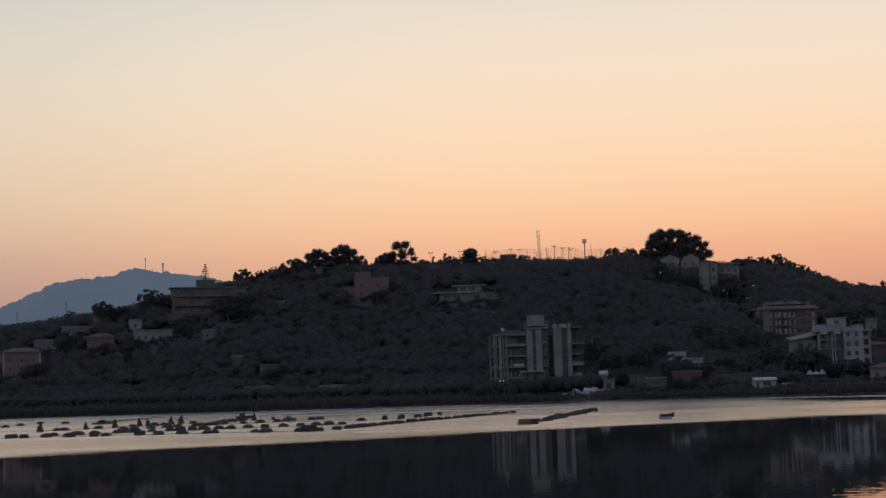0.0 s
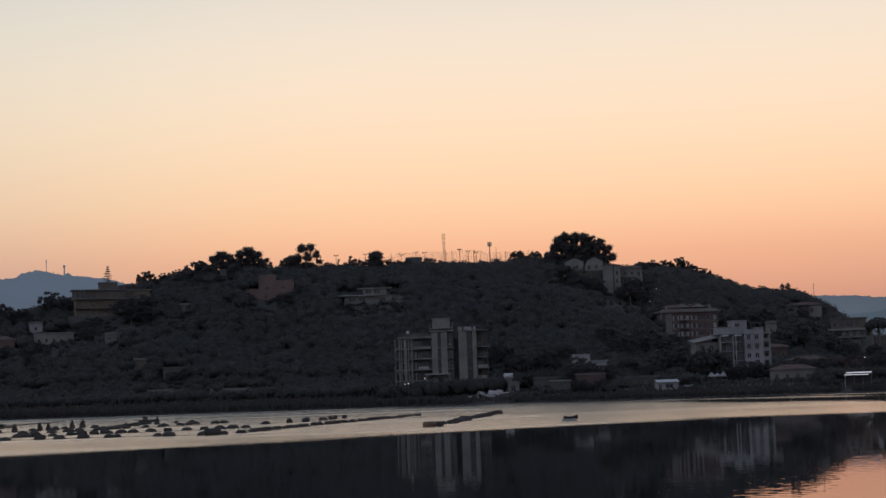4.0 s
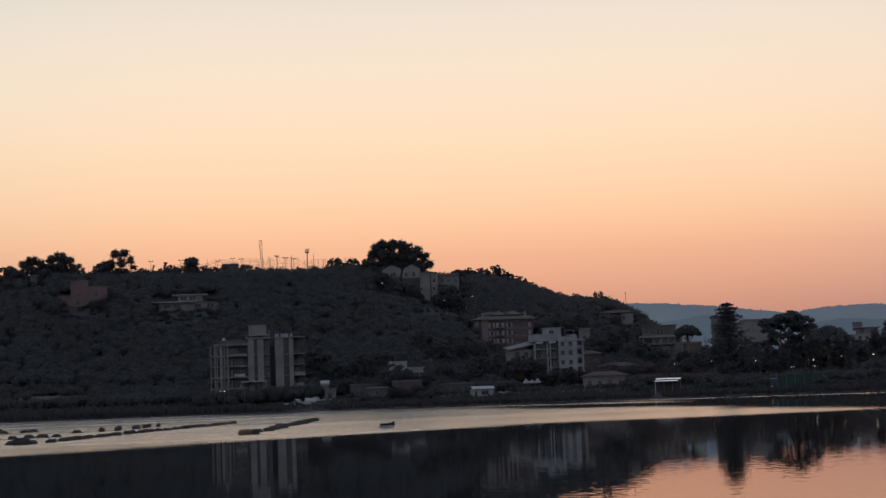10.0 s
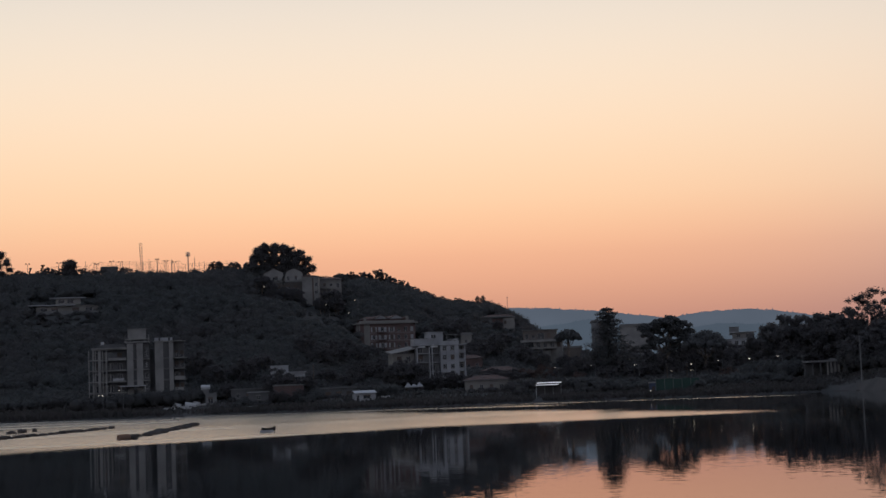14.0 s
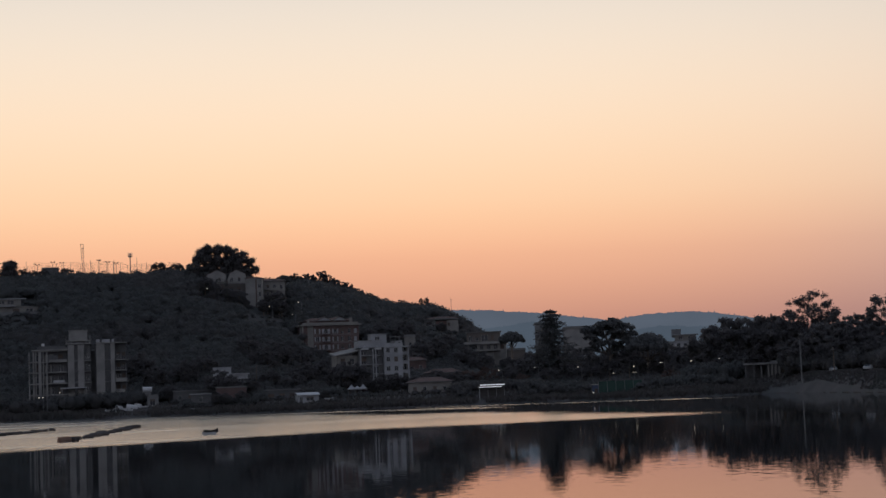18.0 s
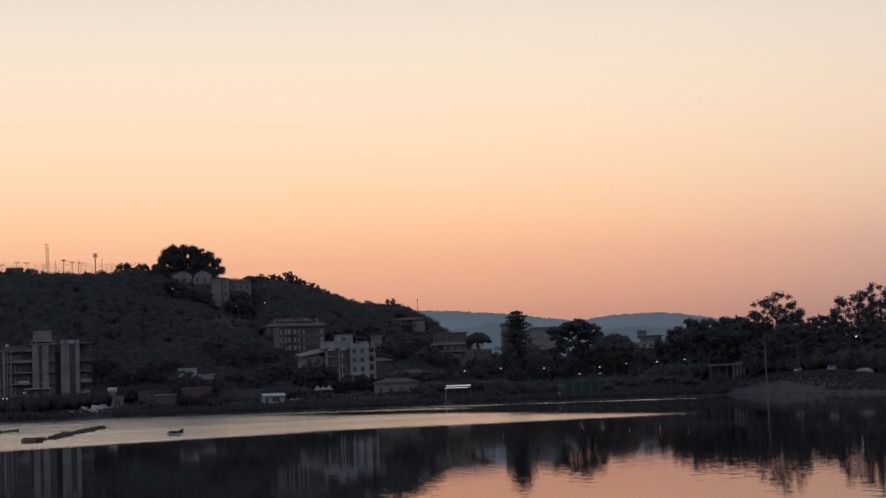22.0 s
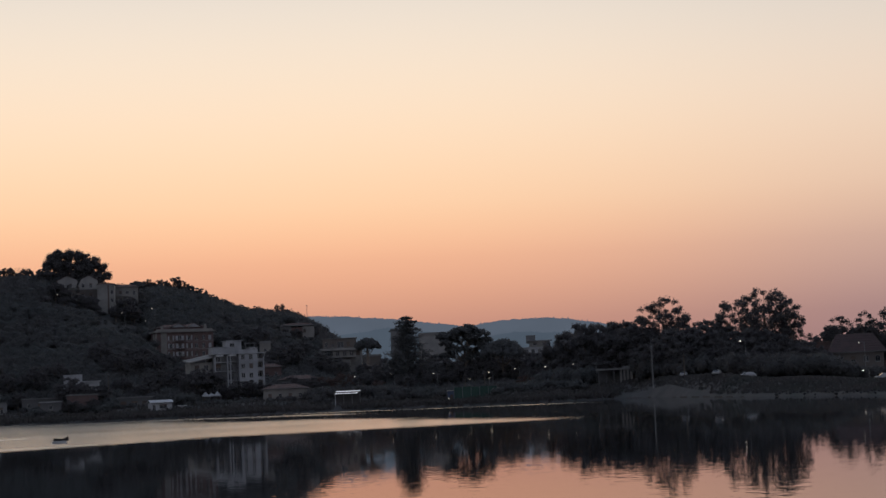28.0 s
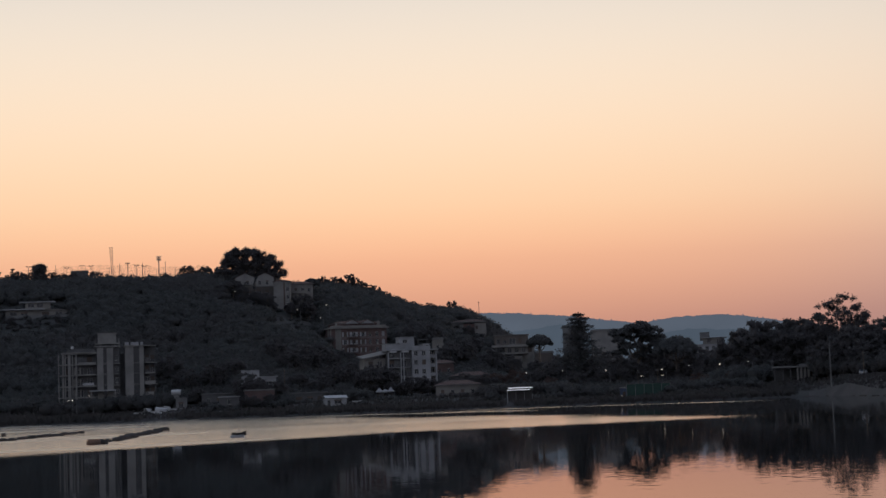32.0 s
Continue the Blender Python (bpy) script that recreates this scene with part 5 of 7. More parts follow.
def umbrella_pine(height, width, thick, open_=0.6, label="umbrella pine with a flat dark crown on bare limbs"):
    tree = base("umbrella_pine", Matrix(), label, "tree")
    bm = bmesh.new()
    top = Vector((0.4, 0, height - thick * 1.1))
    stem = limb_mesh(bm, (0, 0, -0.5), top, 0.42, 0.26, 0.2, 8)
    part("trunk", bm, M["bark"], tree)
    heap = Heap()
    n = 60
    for k in range(n):
        a, r = k * 2.399, math.sqrt((k + 0.5) / n) * width / 2 * 0.9
        c = np.array([r * math.cos(a), r * math.sin(a) * 0.9, height - thick * (0.45 + 0.62 * (2 * r / width) ** 2) + rng.uniform(-0.3, 0.3)])
        rad = np.array([width * 0.085, width * 0.085, thick * 0.17]) * rng.uniform(0.75, 1.25)
        heap.blob(c, rad * open_, True, 0.3)
        d = rng.normal(0, 1, (150, 3))
        d /= np.linalg.norm(d, axis=1, keepdims=True)
        heap.leaves(c + d * rad * rng.uniform(0.6, 1.2, (150, 1)), d, 0.22, 1.6)
        if k % 7 == 0:
            bm = bmesh.new()
            limb_mesh(bm, stem[2 + (k % 3 == 0)], c - (0, 0, rad[2] * 0.5), 0.17, 0.05, 0.35, 5)
            part("limb", bm, M["bark"], tree)
    heap.object("crown", M["needle"], tree)
    return tree


def tiered_conifer(name, height, width, tiers, label, gap=0.0, size=0.4, per=26):
    """A trunk with whorls of drooping branches, each clad in needles."""
    tree = base(name, Matrix(), label, "tree")
    part("trunk", rod(bmesh.new(), (0, 0, -0.5), (0, 0, height), 0.014 * height + 0.1, 0.04, 8), M["bark"], tree)
    for k in range(tiers):
        f = k / (tiers - 1)
        z = height * (0.12 + 0.86 * f)
        reach = width / 2 * (1.14 - f * 0.74 - f ** 8 * 0.16) * (1.12 if k % 2 else 0.8) * (0.84 + 0.3 * rng.random()) if not gap else width / 2 * (1 - f ** 2.3 * 0.85) * (0.82 + 0.36 * rng.random()) * (0.75 + 0.25 * min(1, f * 5))
        heap, bm = Heap(), bmesh.new()
        n = 7 if gap else 12
        for j in range(n):
            a = j * math.tau / n + k * 0.7 + rng.uniform(-0.2, 0.2)
            r = reach * rng.uniform(0.72, 1.12)
            tip = Vector((r * math.cos(a), r * math.sin(a), z + (0.22 if gap else -0.04) * r))
            rod(bm, (0, 0, z), tip, 0.07, 0.02, 4)
            s = rng.uniform(0.3 if gap else 0.08, 1.04, per)[:, None]
            pts = np.array(tip)[None] * s + np.array([0, 0, z])[None] * (1 - s) + rng.normal(0, 0.16 + 0.05 * r * (not gap), (per, 3)) * (1, 1, 0.8)
            heap.leaves(pts, np.tile([0, 0, 1.0], (per, 1)), size)
        branch = part("branches", bm, M["bark"], tree)
        heap.object("needles", M["needle"], branch)
    return tree




def padded_pine(label, pads):
    """An old pine: bare forking limbs that carry flat pads of needles (x, y, height, half-width, half-thickness)."""
    tree = base("umbrella_pine", Matrix(), label, "tree")
    bm = bmesh.new()
    stem = limb_mesh(bm, (0.5, 0, -0.5), (0.6, 0, 14.5), 0.5, 0.32, 0.25, 8)
    part("trunk", bm, M["bark"], tree)
    heap = Heap()
    for k, (x, y, z, w, h) in enumerate(pads):
        bm = bmesh.new()
        limb_mesh(bm, stem[2 + k % 2], (x, y, z - h * 0.4), 0.24, 0.08, 0.5, 5)
        part("limb", bm, M["bark"], tree)
        for j in range(int(9 * w)):
            a, r = j * 2.399, math.sqrt((j + 0.5) / (9 * w)) * w
            c = np.array([x + r * math.cos(a), y + r * math.sin(a), z + h * (0.6 - (r / w) ** 2) * 1.25 + rng.uniform(-0.4, 0.4)])
            q = np.array([0.85, 0.85, 0.62]) * rng.uniform(0.7, 1.25)
            heap.blob(c, q * 0.75, True, 0.2)
            d = rng.normal(0, 1, (44, 3))
            d /= np.linalg.norm(d, axis=1, keepdims=True)
            heap.leaves(c + d * q * rng.uniform(0.7, 1.15, (44, 1)), d, 0.22, 0.8)
    heap.object("crown", M["needle"], tree)
    return tree


broad_pine = padded_pine("tall umbrella pine with layered pads of needles on bare forking limbs",
                         [(-4.6, 0.5, 18.6, 3.2, 1.3), (-1.0, -1.5, 20.6, 3.0, 1.1), (2.6, 0.8, 21.2, 3.4, 1.2), (6.0, -0.6, 19.6, 3.4, 1.4), (8.6, 1.0, 17.2, 2.4, 1.2), (0.4, 2.4, 19.4, 3.0, 1.1),
                          (-6.2, -1.0, 16.6, 1.9, 0.9), (7.0, -2.0, 15.0, 2.8, 1.2), (-5.0, 1.0, 12.6, 2.6, 1.0), (4.4, 2.0, 13.0, 2.4, 0.9),
                          (-2.6, 1.5, 17.0, 2.6, 1.1), (2.4, -1.2, 18.0, 2.6, 1.0), (5.2, 1.6, 16.8, 2.8, 1.3), (0.2, -1.4, 14.6, 2.2, 1.0), (-6.4, 0.6, 19.0, 2.0, 1.0), (-3.6, -0.6, 14.6, 2.4, 1.0), (1.8, 1.2, 11.6, 2.4, 1.0), (9.4, -0.8, 15.2, 2.0, 1.0)])
dome_pine = umbrella_pine(16.5, 14, 6.0, 0.9, "dense domed umbrella pine by the shore")
small_pine = umbrella_pine(9.5, 8.2, 3.6, 0.95, "small rounded umbrella pine")
norfolk = tiered_conifer("norfolk_pine", 15, 5.2, 13, "slender tiered norfolk pine beside the villa tower", 1.0, 0.2, 16)
cedar = tiered_conifer("conifer", 25.8, 16.6, 19, "tall dense dark conifer by the lake", 0.0, 0.3, 70)
russet = tree_kind("deciduous_tree", 8, (4.6, 3.4), 46, "rounded half-bare tree in dull russet leaf", 0.25, 0.2, 0.16, 70, solid=0.4, mat="russet", limbs=9)
cypress = tree_kind("cypress", 9, (1.1, 4.2), 16, "slim dark cypress on the ridge", 0.15, 0.1, 0.3, 60, solid=0.9, mat="needle", limbs=2)

# ridge, from the villa to the end of the hill
plant(norfolk, -8.54, 688, 0.94)
plant(thicket, -5.42, 690, 0.72, 20)
plant(twin_crown, -4.5, 692, 1.08, 0)
plant(twin_crown, -3.62, 694, 1.16, 180)
plant(stone_tree, -3.05, 694, 0.78, 0)
plant(twin_crown, -5.25, 690, 0.8, 90)
plant(stone_tree, -1.55, 697, 1.3, 0)
plant(twin_crown, -2.05, 699, 0.78, 180)
for b, d, s in ((-5.0, 682, 0.7), (-4.1, 684, 0.62), (-5.7, 680, 0.66), (-3.4, 676, 0.5), (-5.4, 668, 0.6), (-4.6, 664, 0.55), (-6.1, 676, 0.6)):
    plant(twin_crown, b, d, s, float(rng.uniform(0, 360)))
plant(broadleaf, -2.15, 697, 0.7, 200)
plant(broadleaf, -0.72, 700, 0.5, 30)
plant(cypress, 0.06, 702, (1.2, 1.2, 0.95))
plant(cypress, -0.36, 702, 0.8)
plant(broadleaf, 0.28, 698, 0.6, 40)
plant(twin_crown, 0.98, 693, 0.88, 75)
plant(thicket, 0.7, 692, 0.5, 75)
plant(thicket, 1.4, 694, 0.46, 10)
plant(broadleaf, 1.75, 696, 0.5, 210)
plant(broadleaf, 2.15, 698, 0.5, 120)
plant(thicket, -0.1, 696, 0.4, 120)
plant(thicket, 3.3, 697, 0.36, 120)
plant(broadleaf, 2.9, 697, 0.55, 15)
plant(broadleaf, 6.1, 700, 0.66, 140)
plant(broadleaf, 6.7, 700, 0.62, 300)
plant(great, 8.38, 692, (1.0, 1.0, 1.14), 0)
plant(thicket, 8.9, 690, 0.6, 30)
plant(thicket, 7.8, 690, 0.55, 130)
plant(broadleaf, 7.35, 684, 0.7, 60)
plant(small_pine, 10.5, 690, 0.98, 30, 48.5)
plant(thicket, 11.85, 748, 0.64, 10)
plant(broadleaf, 12.3, 748, 0.64, 70)
plant(thicket, 15.4, 748, (0.17, 0.17, 0.3), 70, 44.2)
plant(thicket, 15.6, 748, (0.18, 0.18, 0.31), 10, 44.2)
for b, d, s in ((-12.1, 662, 0.95), (-11.5, 660, 0.7), (-10.45, 668, 0.8), (-6.5, 688, 0.6), (-7.2, 690, 0.62), (-9.7, 664, 0.75), (-13.2, 690, 0.45), (-6.0, 690, 0.66),
                (-9.3, 618, 0.55), (-13.4, 622, 0.75), (-11.3, 608, 0.6), (-6.9, 640, 0.6), (-14.3, 600, 0.5), (-3.9, 628, 0.5), (-1.7, 640, 0.6), (-8.0, 634, 0.8), (-7.4, 634, 0.9), (-7.75, 630, 0.7), (-9.2, 628, 0.5), (-7.0, 628, 0.6), (-9.5, 630, 0.5), (-8.9, 634, 0.4), (-6.35, 560, 0.36), (-6.05, 561, 0.3),
                (-7.5, 572, 0.32), (-2.4, 636, 0.45), (-12.0, 620, 0.36), (-12.5, 621, 0.3), (-10.9, 618, 0.35), (-14.6, 600, 0.4), (-13.0, 645, 0.4), (0.0, 622, 0.36), (1.6, 621, 0.32)):
    plant(broadleaf if rng.random() < 0.6 else thicket, b, d, s, float(rng.uniform(0, 360)))

for b, d, s in ((8.5, 653, 1.15), (8.12, 652, 0.8), (7.5, 646, 0.7)):
    plant(cypress, b, d, s)
for b, s in ((10.9, 0.52), (11.3, 0.5), (12.7, 0.5), (13.1, 0.44), (13.6, 0.44), (14.1, 0.4), (14.7, 0.42), (16.1, 0.4), (16.8, 0.42)):
    plant(thicket, b, float(along(CREST, b, 1)), s, float(rng.uniform(0, 360)))
for b, d, s in ((8.05, 648, 0.5), (7.85, 653, 0.5), (8.75, 648, 0.42), (10.15, 652, 0.8), (8.9, 641, 0.62), (9.75, 641, 0.55), (10.3, 646, 0.7), (7.7, 650, 0.65), (8.5, 644, 0.5), (7.2, 652, 0.45), (9.9, 646, 0.42), (10.4, 650, 0.55), (9.1, 640, 0.4), (8.0, 640, 0.4)):
    plant(broadleaf, b, d, s, float(rng.uniform(0, 360)))

# below the brick block and round the white block
for b, d, s in ((10.6, 585, 0.62), (11.0, 570, 0.7), (11.5, 590, 0.5), (12.0, 575, 0.6), (12.5, 588, 0.5), (13.0, 592, 0.5), (11.8, 552, 0.75), (12.4, 545, 0.7),
                (10.2, 560, 0.75), (9.7, 548, 0.7), (9.2, 560, 0.7), (11.2, 540, 0.7), (14.9, 590, 0.7), (15.4, 600, 0.8), (16.3, 640, 0.5), (15.9, 610, 0.75), (16.9, 600, 0.7),
                (14.7, 640, 0.8), (13.9, 640, 0.7), (17.5, 590, 0.7), (18.5, 600, 0.75), (19.2, 600, 0.8), (6.0, 520, 0.65), (6.9, 525, 0.7), (7.6, 535, 0.75), (5.4, 535, 0.8),
                (9.9, 520, 0.6), (10.8, 515, 0.6)):
    plant(thicket if rng.random() < 0.6 else broadleaf, b, d, s, float(rng.uniform(0, 360)))

for k in range(26):
    b = 19.2 + k * 0.245
    plant(thicket if k % 2 else broadleaf, b, 545 + 40 * rng.random(), 0.72 + 0.3 * rng.random(), float(rng.uniform(0, 360)))

# the low ground by the lake: pines, the tall conifer and the groves
plant(small_pine, 18.6, 606, 1.3, 70, 14.6)
plant(cypress, 17.75, 660, 1.1)
plant(thicket, 16.1, 676, 0.36, 40)
plant(cedar, 20.02, 520, 1.0)
plant(broad_pine, 22.0, 522, 1.0, 0)
plant(dome_pine, 23.45, 512, 1.12, 90)
plant(wispy, 22.95, 545, 1.2, 10)
plant(dome_pine, 25.1, 520, 0.72, 200)
for b, d, s in ((16.9, 520, 0.95), (17.6, 512, 1.05), (18.2, 518, 0.9), (16.3, 530, 0.85), (24.2, 472, 0.6), (25.3, 476, 0.6), (18.9, 500, 0.7)):
    plant(russet, b, d, s, float(rng.uniform(0, 360)))
for k in range(17):
    b = 18.4 + k * 0.5
    plant(thicket if k % 3 else broadleaf, b, 498 + 26 * rng.random(), 0.5 + 0.22 * rng.random(), float(rng.uniform(0, 360)))
for b, d, s in ((12.72, 503, 0.98), (13.0, 506, 0.86), (12.5, 500, 0.9), (13.25, 498, 0.5), (13.6, 497, 0.46), (13.95, 496, 0.5), (14.3, 498, 0.5), (14.6, 500, 0.55), (12.4, 505, 0.7),
                (8.05, 492, 0.45), (9.15, 495, 0.5), (6.35, 500, 0.5), (8.7, 478, 0.22), (8.3, 478, 0.3), (8.16, 494, 0.7), (8.36, 493, 0.55), (8.62, 494, 0.42), (8.9, 480, 0.3), (8.05, 479, 0.32), (15.1, 505, 0.5), (15.9, 520, 0.55), (16.6, 500, 0.5), (17.1, 515, 0.55)):
    plant(thicket if rng.random() < 0.5 else broadleaf, b, d, s, float(rng.uniform(0, 360)))
for b, d, s in ((21.55, 526, 0.72), (22.1, 527, 0.76), (22.65, 526, 0.82), (19.5, 523, 0.8), (20.6, 524, 0.7), (21.5, 538, 0.7), (22.0, 545, 0.7), (22.5, 536, 0.8), (22.9, 530, 0.85), (21.0, 532, 0.7)):
    plant(thicket, b, d, s, float(rng.uniform(0, 360)))
GROVE = ((25.55, 505, 0.8, 0), (25.9, 498, 1.25, 3), (26.3, 500, 1.38, 3), (26.7, 496, 1.3, 3), (27.15, 500, 1.32, 3), (27.6, 497, 1.3, 3), (28.1, 492, 1.32, 3), (28.45, 486, 1.15, 3),
         (28.75, 486, 1.12, 0), (29.3, 484, 1.22, 0), (29.65, 482, 1.0, 1), (30.1, 480, 0.95, 0), (30.35, 478, 0.85, 2), (30.9, 474, 1.2, 3), (31.5, 470, 1.08, 0), (31.95, 466, 1.04, 1),
         (32.25, 462, 1.18, 0), (32.72, 458, 1.2, 1), (33.05, 455, 1.24, 0), (33.4, 456, 1.08, 1), (29.4, 462, 1.0, 3), (29.9, 460, 1.0, 3), (30.35, 458, 1.02, 3),
         (31.4, 455, 0.92, 3), (31.9, 452, 0.95, 3), (32.35, 450, 0.98, 3), (32.8, 446, 0.96, 3), (33.25, 446, 0.85, 3), (33.7, 446, 0.75, 3), (34.1, 450, 0.62, 3), (35.1, 464, 1.0, 3), (35.6, 463, 0.98, 3), (36.15, 460, 1.0, 3), (36.6, 458, 1.0, 3), (33.6, 452, 1.05, 1), (33.9, 452, 0.78, 0), (34.95, 462, 0.72, 0), (35.3, 458, 0.85, 0),
         (35.7, 455, 0.82, 2), (36.1, 452, 0.85, 1), (36.5, 450, 0.8, 0), (36.9, 448, 0.95, 0), (37.4, 446, 0.95, 1), (38.0, 440, 1.0, 0))
for b, d, s, kind in GROVE:
    plant((eucalyptus, eucalyptus_b, wispy, thicket)[kind], b, d, s, float(rng.uniform(0, 360)))
for k in range(30):
    b = 25.6 + k * 0.43
    if 34.8 < b < 37.3:
        continue
    plant(thicket if k % 3 else broadleaf, b, (488 if b < 28.5 else 462 - (b - 28.5) * 5) - 4 * rng.random(), 0.52 + 0.2 * rng.random(), float(rng.uniform(0, 360)))
for kind in (eucalyptus, eucalyptus_b, broadleaf, thicket, wispy, great, twin_crown, stone_tree, broad_pine, dome_pine, small_pine, norfolk, cedar, cypress, russet):
    drop(kind)


# ---- low growth on the flat land ----
def build_scrub():
    heap = Heap()
    for k in range(1500):
        b = rng.uniform(9, 28)
        x, y = at(b, float(along(SHORE, b, 1)) + rng.uniform(12, 120) ** 1.0)
        d = math.hypot(x, y)
        if not clear(b, d) or not clear(b, d + 12):
            continue
        h = rng.uniform(1.4, 3.2) * (1.5 if d > 500 else 1)
        bush(heap, x, y, ground(x, y) - 0.4, h * rng.uniform(0.6, 0.9), h, 60, 0.32)
    for k in range(120):  # hedges before the apartment block and the cottages
        b = rng.uniform(1.2, 5.3) if k < 80 else rng.uniform(6.2, 9.4)
        x, y = at(b, (494 if k < 80 else 479) + rng.uniform(-3, 2.5))
        h = rng.uniform(4.3, 5.5) if k < 80 else rng.uniform(1.2, 2.8)
        bush(heap, x, y, ground(x, y) - 0.4, h * 0.7, h, 70, 0.3)
    # the tall hedge before the red-roofed house, and the dark belt under the groves
    for k in range(520):
        b = rng.uniform(31.6, 38.5)
        x, y = at(b, 425 - (b - 31.6) * 7 + rng.uniform(-7, 7))
        h = rng.uniform(3.6, 6.6) * (1.0 if b < 34.7 else max(0.5, 1.0 - (b - 34.7) * 0.4))
        bush(heap, x, y, ground(x, y) - 0.4, h * rng.uniform(0.4, 0.6), h, 90, 0.35)
    for k in range(520):
        b = rng.uniform(24.8, 33)
        x, y = at(b, (482 if b < 28 else 470 - (b - 28) * 8) + rng.uniform(-9, 6))
        if 26.5 < b < 28.3 and math.hypot(x, y) < 488:
            continue
        h = rng.uniform(3.0, 6.5)
        bush(heap, x, y, ground(x, y) - 0.4, h * rng.uniform(0.45, 0.65), h, 90, 0.35)
    ob = heap.object("lakeside_scrub", M["leaf"])
    tagged(ob, "dark scrub and hedges on the low lakeside ground", "scrub", kind="stuff")
    heap = Heap()
    for k in range(12000):
        b = rng.uniform(24, 38.5)
        x, y = at(b, float(along(SHORE, b, 1)) + rng.uniform(2, 42))
        if 27.6 < b < 30.7 and math.hypot(x, y) < float(along(SHORE, b, 1)) + 7.5:
            continue
        h, w = rng.uniform(0.2, 0.75), rng.uniform(0.15, 0.4)
        z, a = ground(x, y), rng.uniform(0, math.pi)
        c, s = math.cos(a) * w, math.sin(a) * w
        heap.add(np.array([(x - c, y - s, z - 0.1), (x + c, y + s, z - 0.1), (x + c * 0.6, y + s, z + h), (x - c, y - s * 0.4, z + h * 0.7)]), [(0, 1, 2), (0, 2, 3)])
    tagged(heap.object("bank_grass", M["soil"]), "rough dark grass on the lake bank", "grass", kind="stuff")


build_scrub()


# ---- shore works on the near right bank ----
def revetment():
    t = base("sloping_revetment", Matrix(), "weathered concrete slabs sloping into the lake", "embankment")
    for b0, bm_, b1, tops in ((27.6, 28.5, 29.33, (0.5, 2.0, 3.4)), (29.335, 30.0, 30.65, (3.3, 2.1, 0.7)), (30.7, 31.6, 33.2, (0.6, 1.0, 0.9))):
        bm = bmesh.new()
        lo, hi, under = [], [], []
        for b, z in zip((b0, bm_, b1), tops):
            r = float(along(SHORE, b, 1))
            lo.append(bm.verts.new((*at(b, r - 4.0), -1.2)))
            hi.append(bm.verts.new((*at(b, r + 7.0), z)))
            under.append(bm.verts.new((*at(b, r + 9.0), -1.2)))
        for k in range(2):
            bm.faces.new((lo[k], lo[k + 1], hi[k + 1], hi[k]))
            bm.faces.new((hi[k], hi[k + 1], under[k + 1], under[k]))
        bm.faces.new((lo[0], hi[0], under[0])), bm.faces.new((lo[2], under[2], hi[2]))
        part("slab", bm, M["old_concrete"], t)
        bm = bmesh.new()
        ends = [(Vector((*at(b, float(along(SHORE, b, 1)) + 0.1), -0.1))) for b in (b0, bm_, b1)]
        for p, q in zip(ends, ends[1:]):
            sheet(bm, p + Vector((0, -0.5, 0)), q + Vector((0, -0.5, 0)), q + Vector((0, 0.7, 0.25)), p + Vector((0, 0.7, 0.25)), 0.4)
        part("weed_line", bm, M["float_dark"], t, "dark band of weed at the waterline")


revetment()


def rock_mesh(seed):
    r = np.random.default_rng(seed)
    me = bpy.data.meshes.new("rock")
    v = ICO1_V * (1 + r.normal(0, 0.16, (len(ICO1_V), 1))) * (1.0, 0.8, 0.62)
    me.from_pydata(v.tolist(), [], ICO1_F.tolist())
    me.materials.append(M["rock"])
    me.update()
    return me


ROCKS = [rock_mesh(k) for k in range(5)]
for k in range(40):
    b = 33.0 + (k / 40) * 4.8
    r = float(along(SHORE, b, 1)) + rng.uniform(-1.0, 3.0)
    x, y = at(b, r)
    ob = new("shore_rock", ROCKS[k % 5])
    s = rng.uniform(0.2, 0.5)
    ob.matrix_world = pose(x, y, max(ground(x, y), -0.3) + 0.1 * s, 0, 0, float(rng.uniform(0, 360))) @ Matrix.Diagonal((s, s, s, 1))
    tagged(ob, "grey boulder at the water's edge", "rock", "boulders along the bank")


# ---- shore things ----
def street_lamp(bearing, dist, top, lit="lamp", arm=1.2, size=0.22, label="street lamp with a lit white head"):
    x, y = at(bearing, dist)
    z = ground(x, y)
    t = base("street_lamp", pose(x, y, z, 0, 0, -bearing), label, "lamp", "street lamps by the lake")
    h = top - z
    part("pole", rod(bmesh.new(), (arm, 0, -0.4), (arm, 0, h + 0.1), 0.09, 0.05, 8), M["steel"], t)
    part("arm", rod(bmesh.new(), (arm, 0, h + 0.1), (0, -0.1, h + 0.25), 0.04, 0.035, 6), M["steel"], t)
    part("lamp_head", a_box(-0.3, 0.3, -0.25, 0.1, h + 0.16, h + 0.3), M["steel"], t)
    bm = bmesh.new()
    bmesh.ops.create_icosphere(bm, subdivisions=2, radius=size, matrix=Matrix.Translation((0, -0.1, h)) @ Matrix.Diagonal((1.2, 1, 0.8, 1)))
    part("bulb", bm, M[lit], t, "glowing lamp glass")
    return t


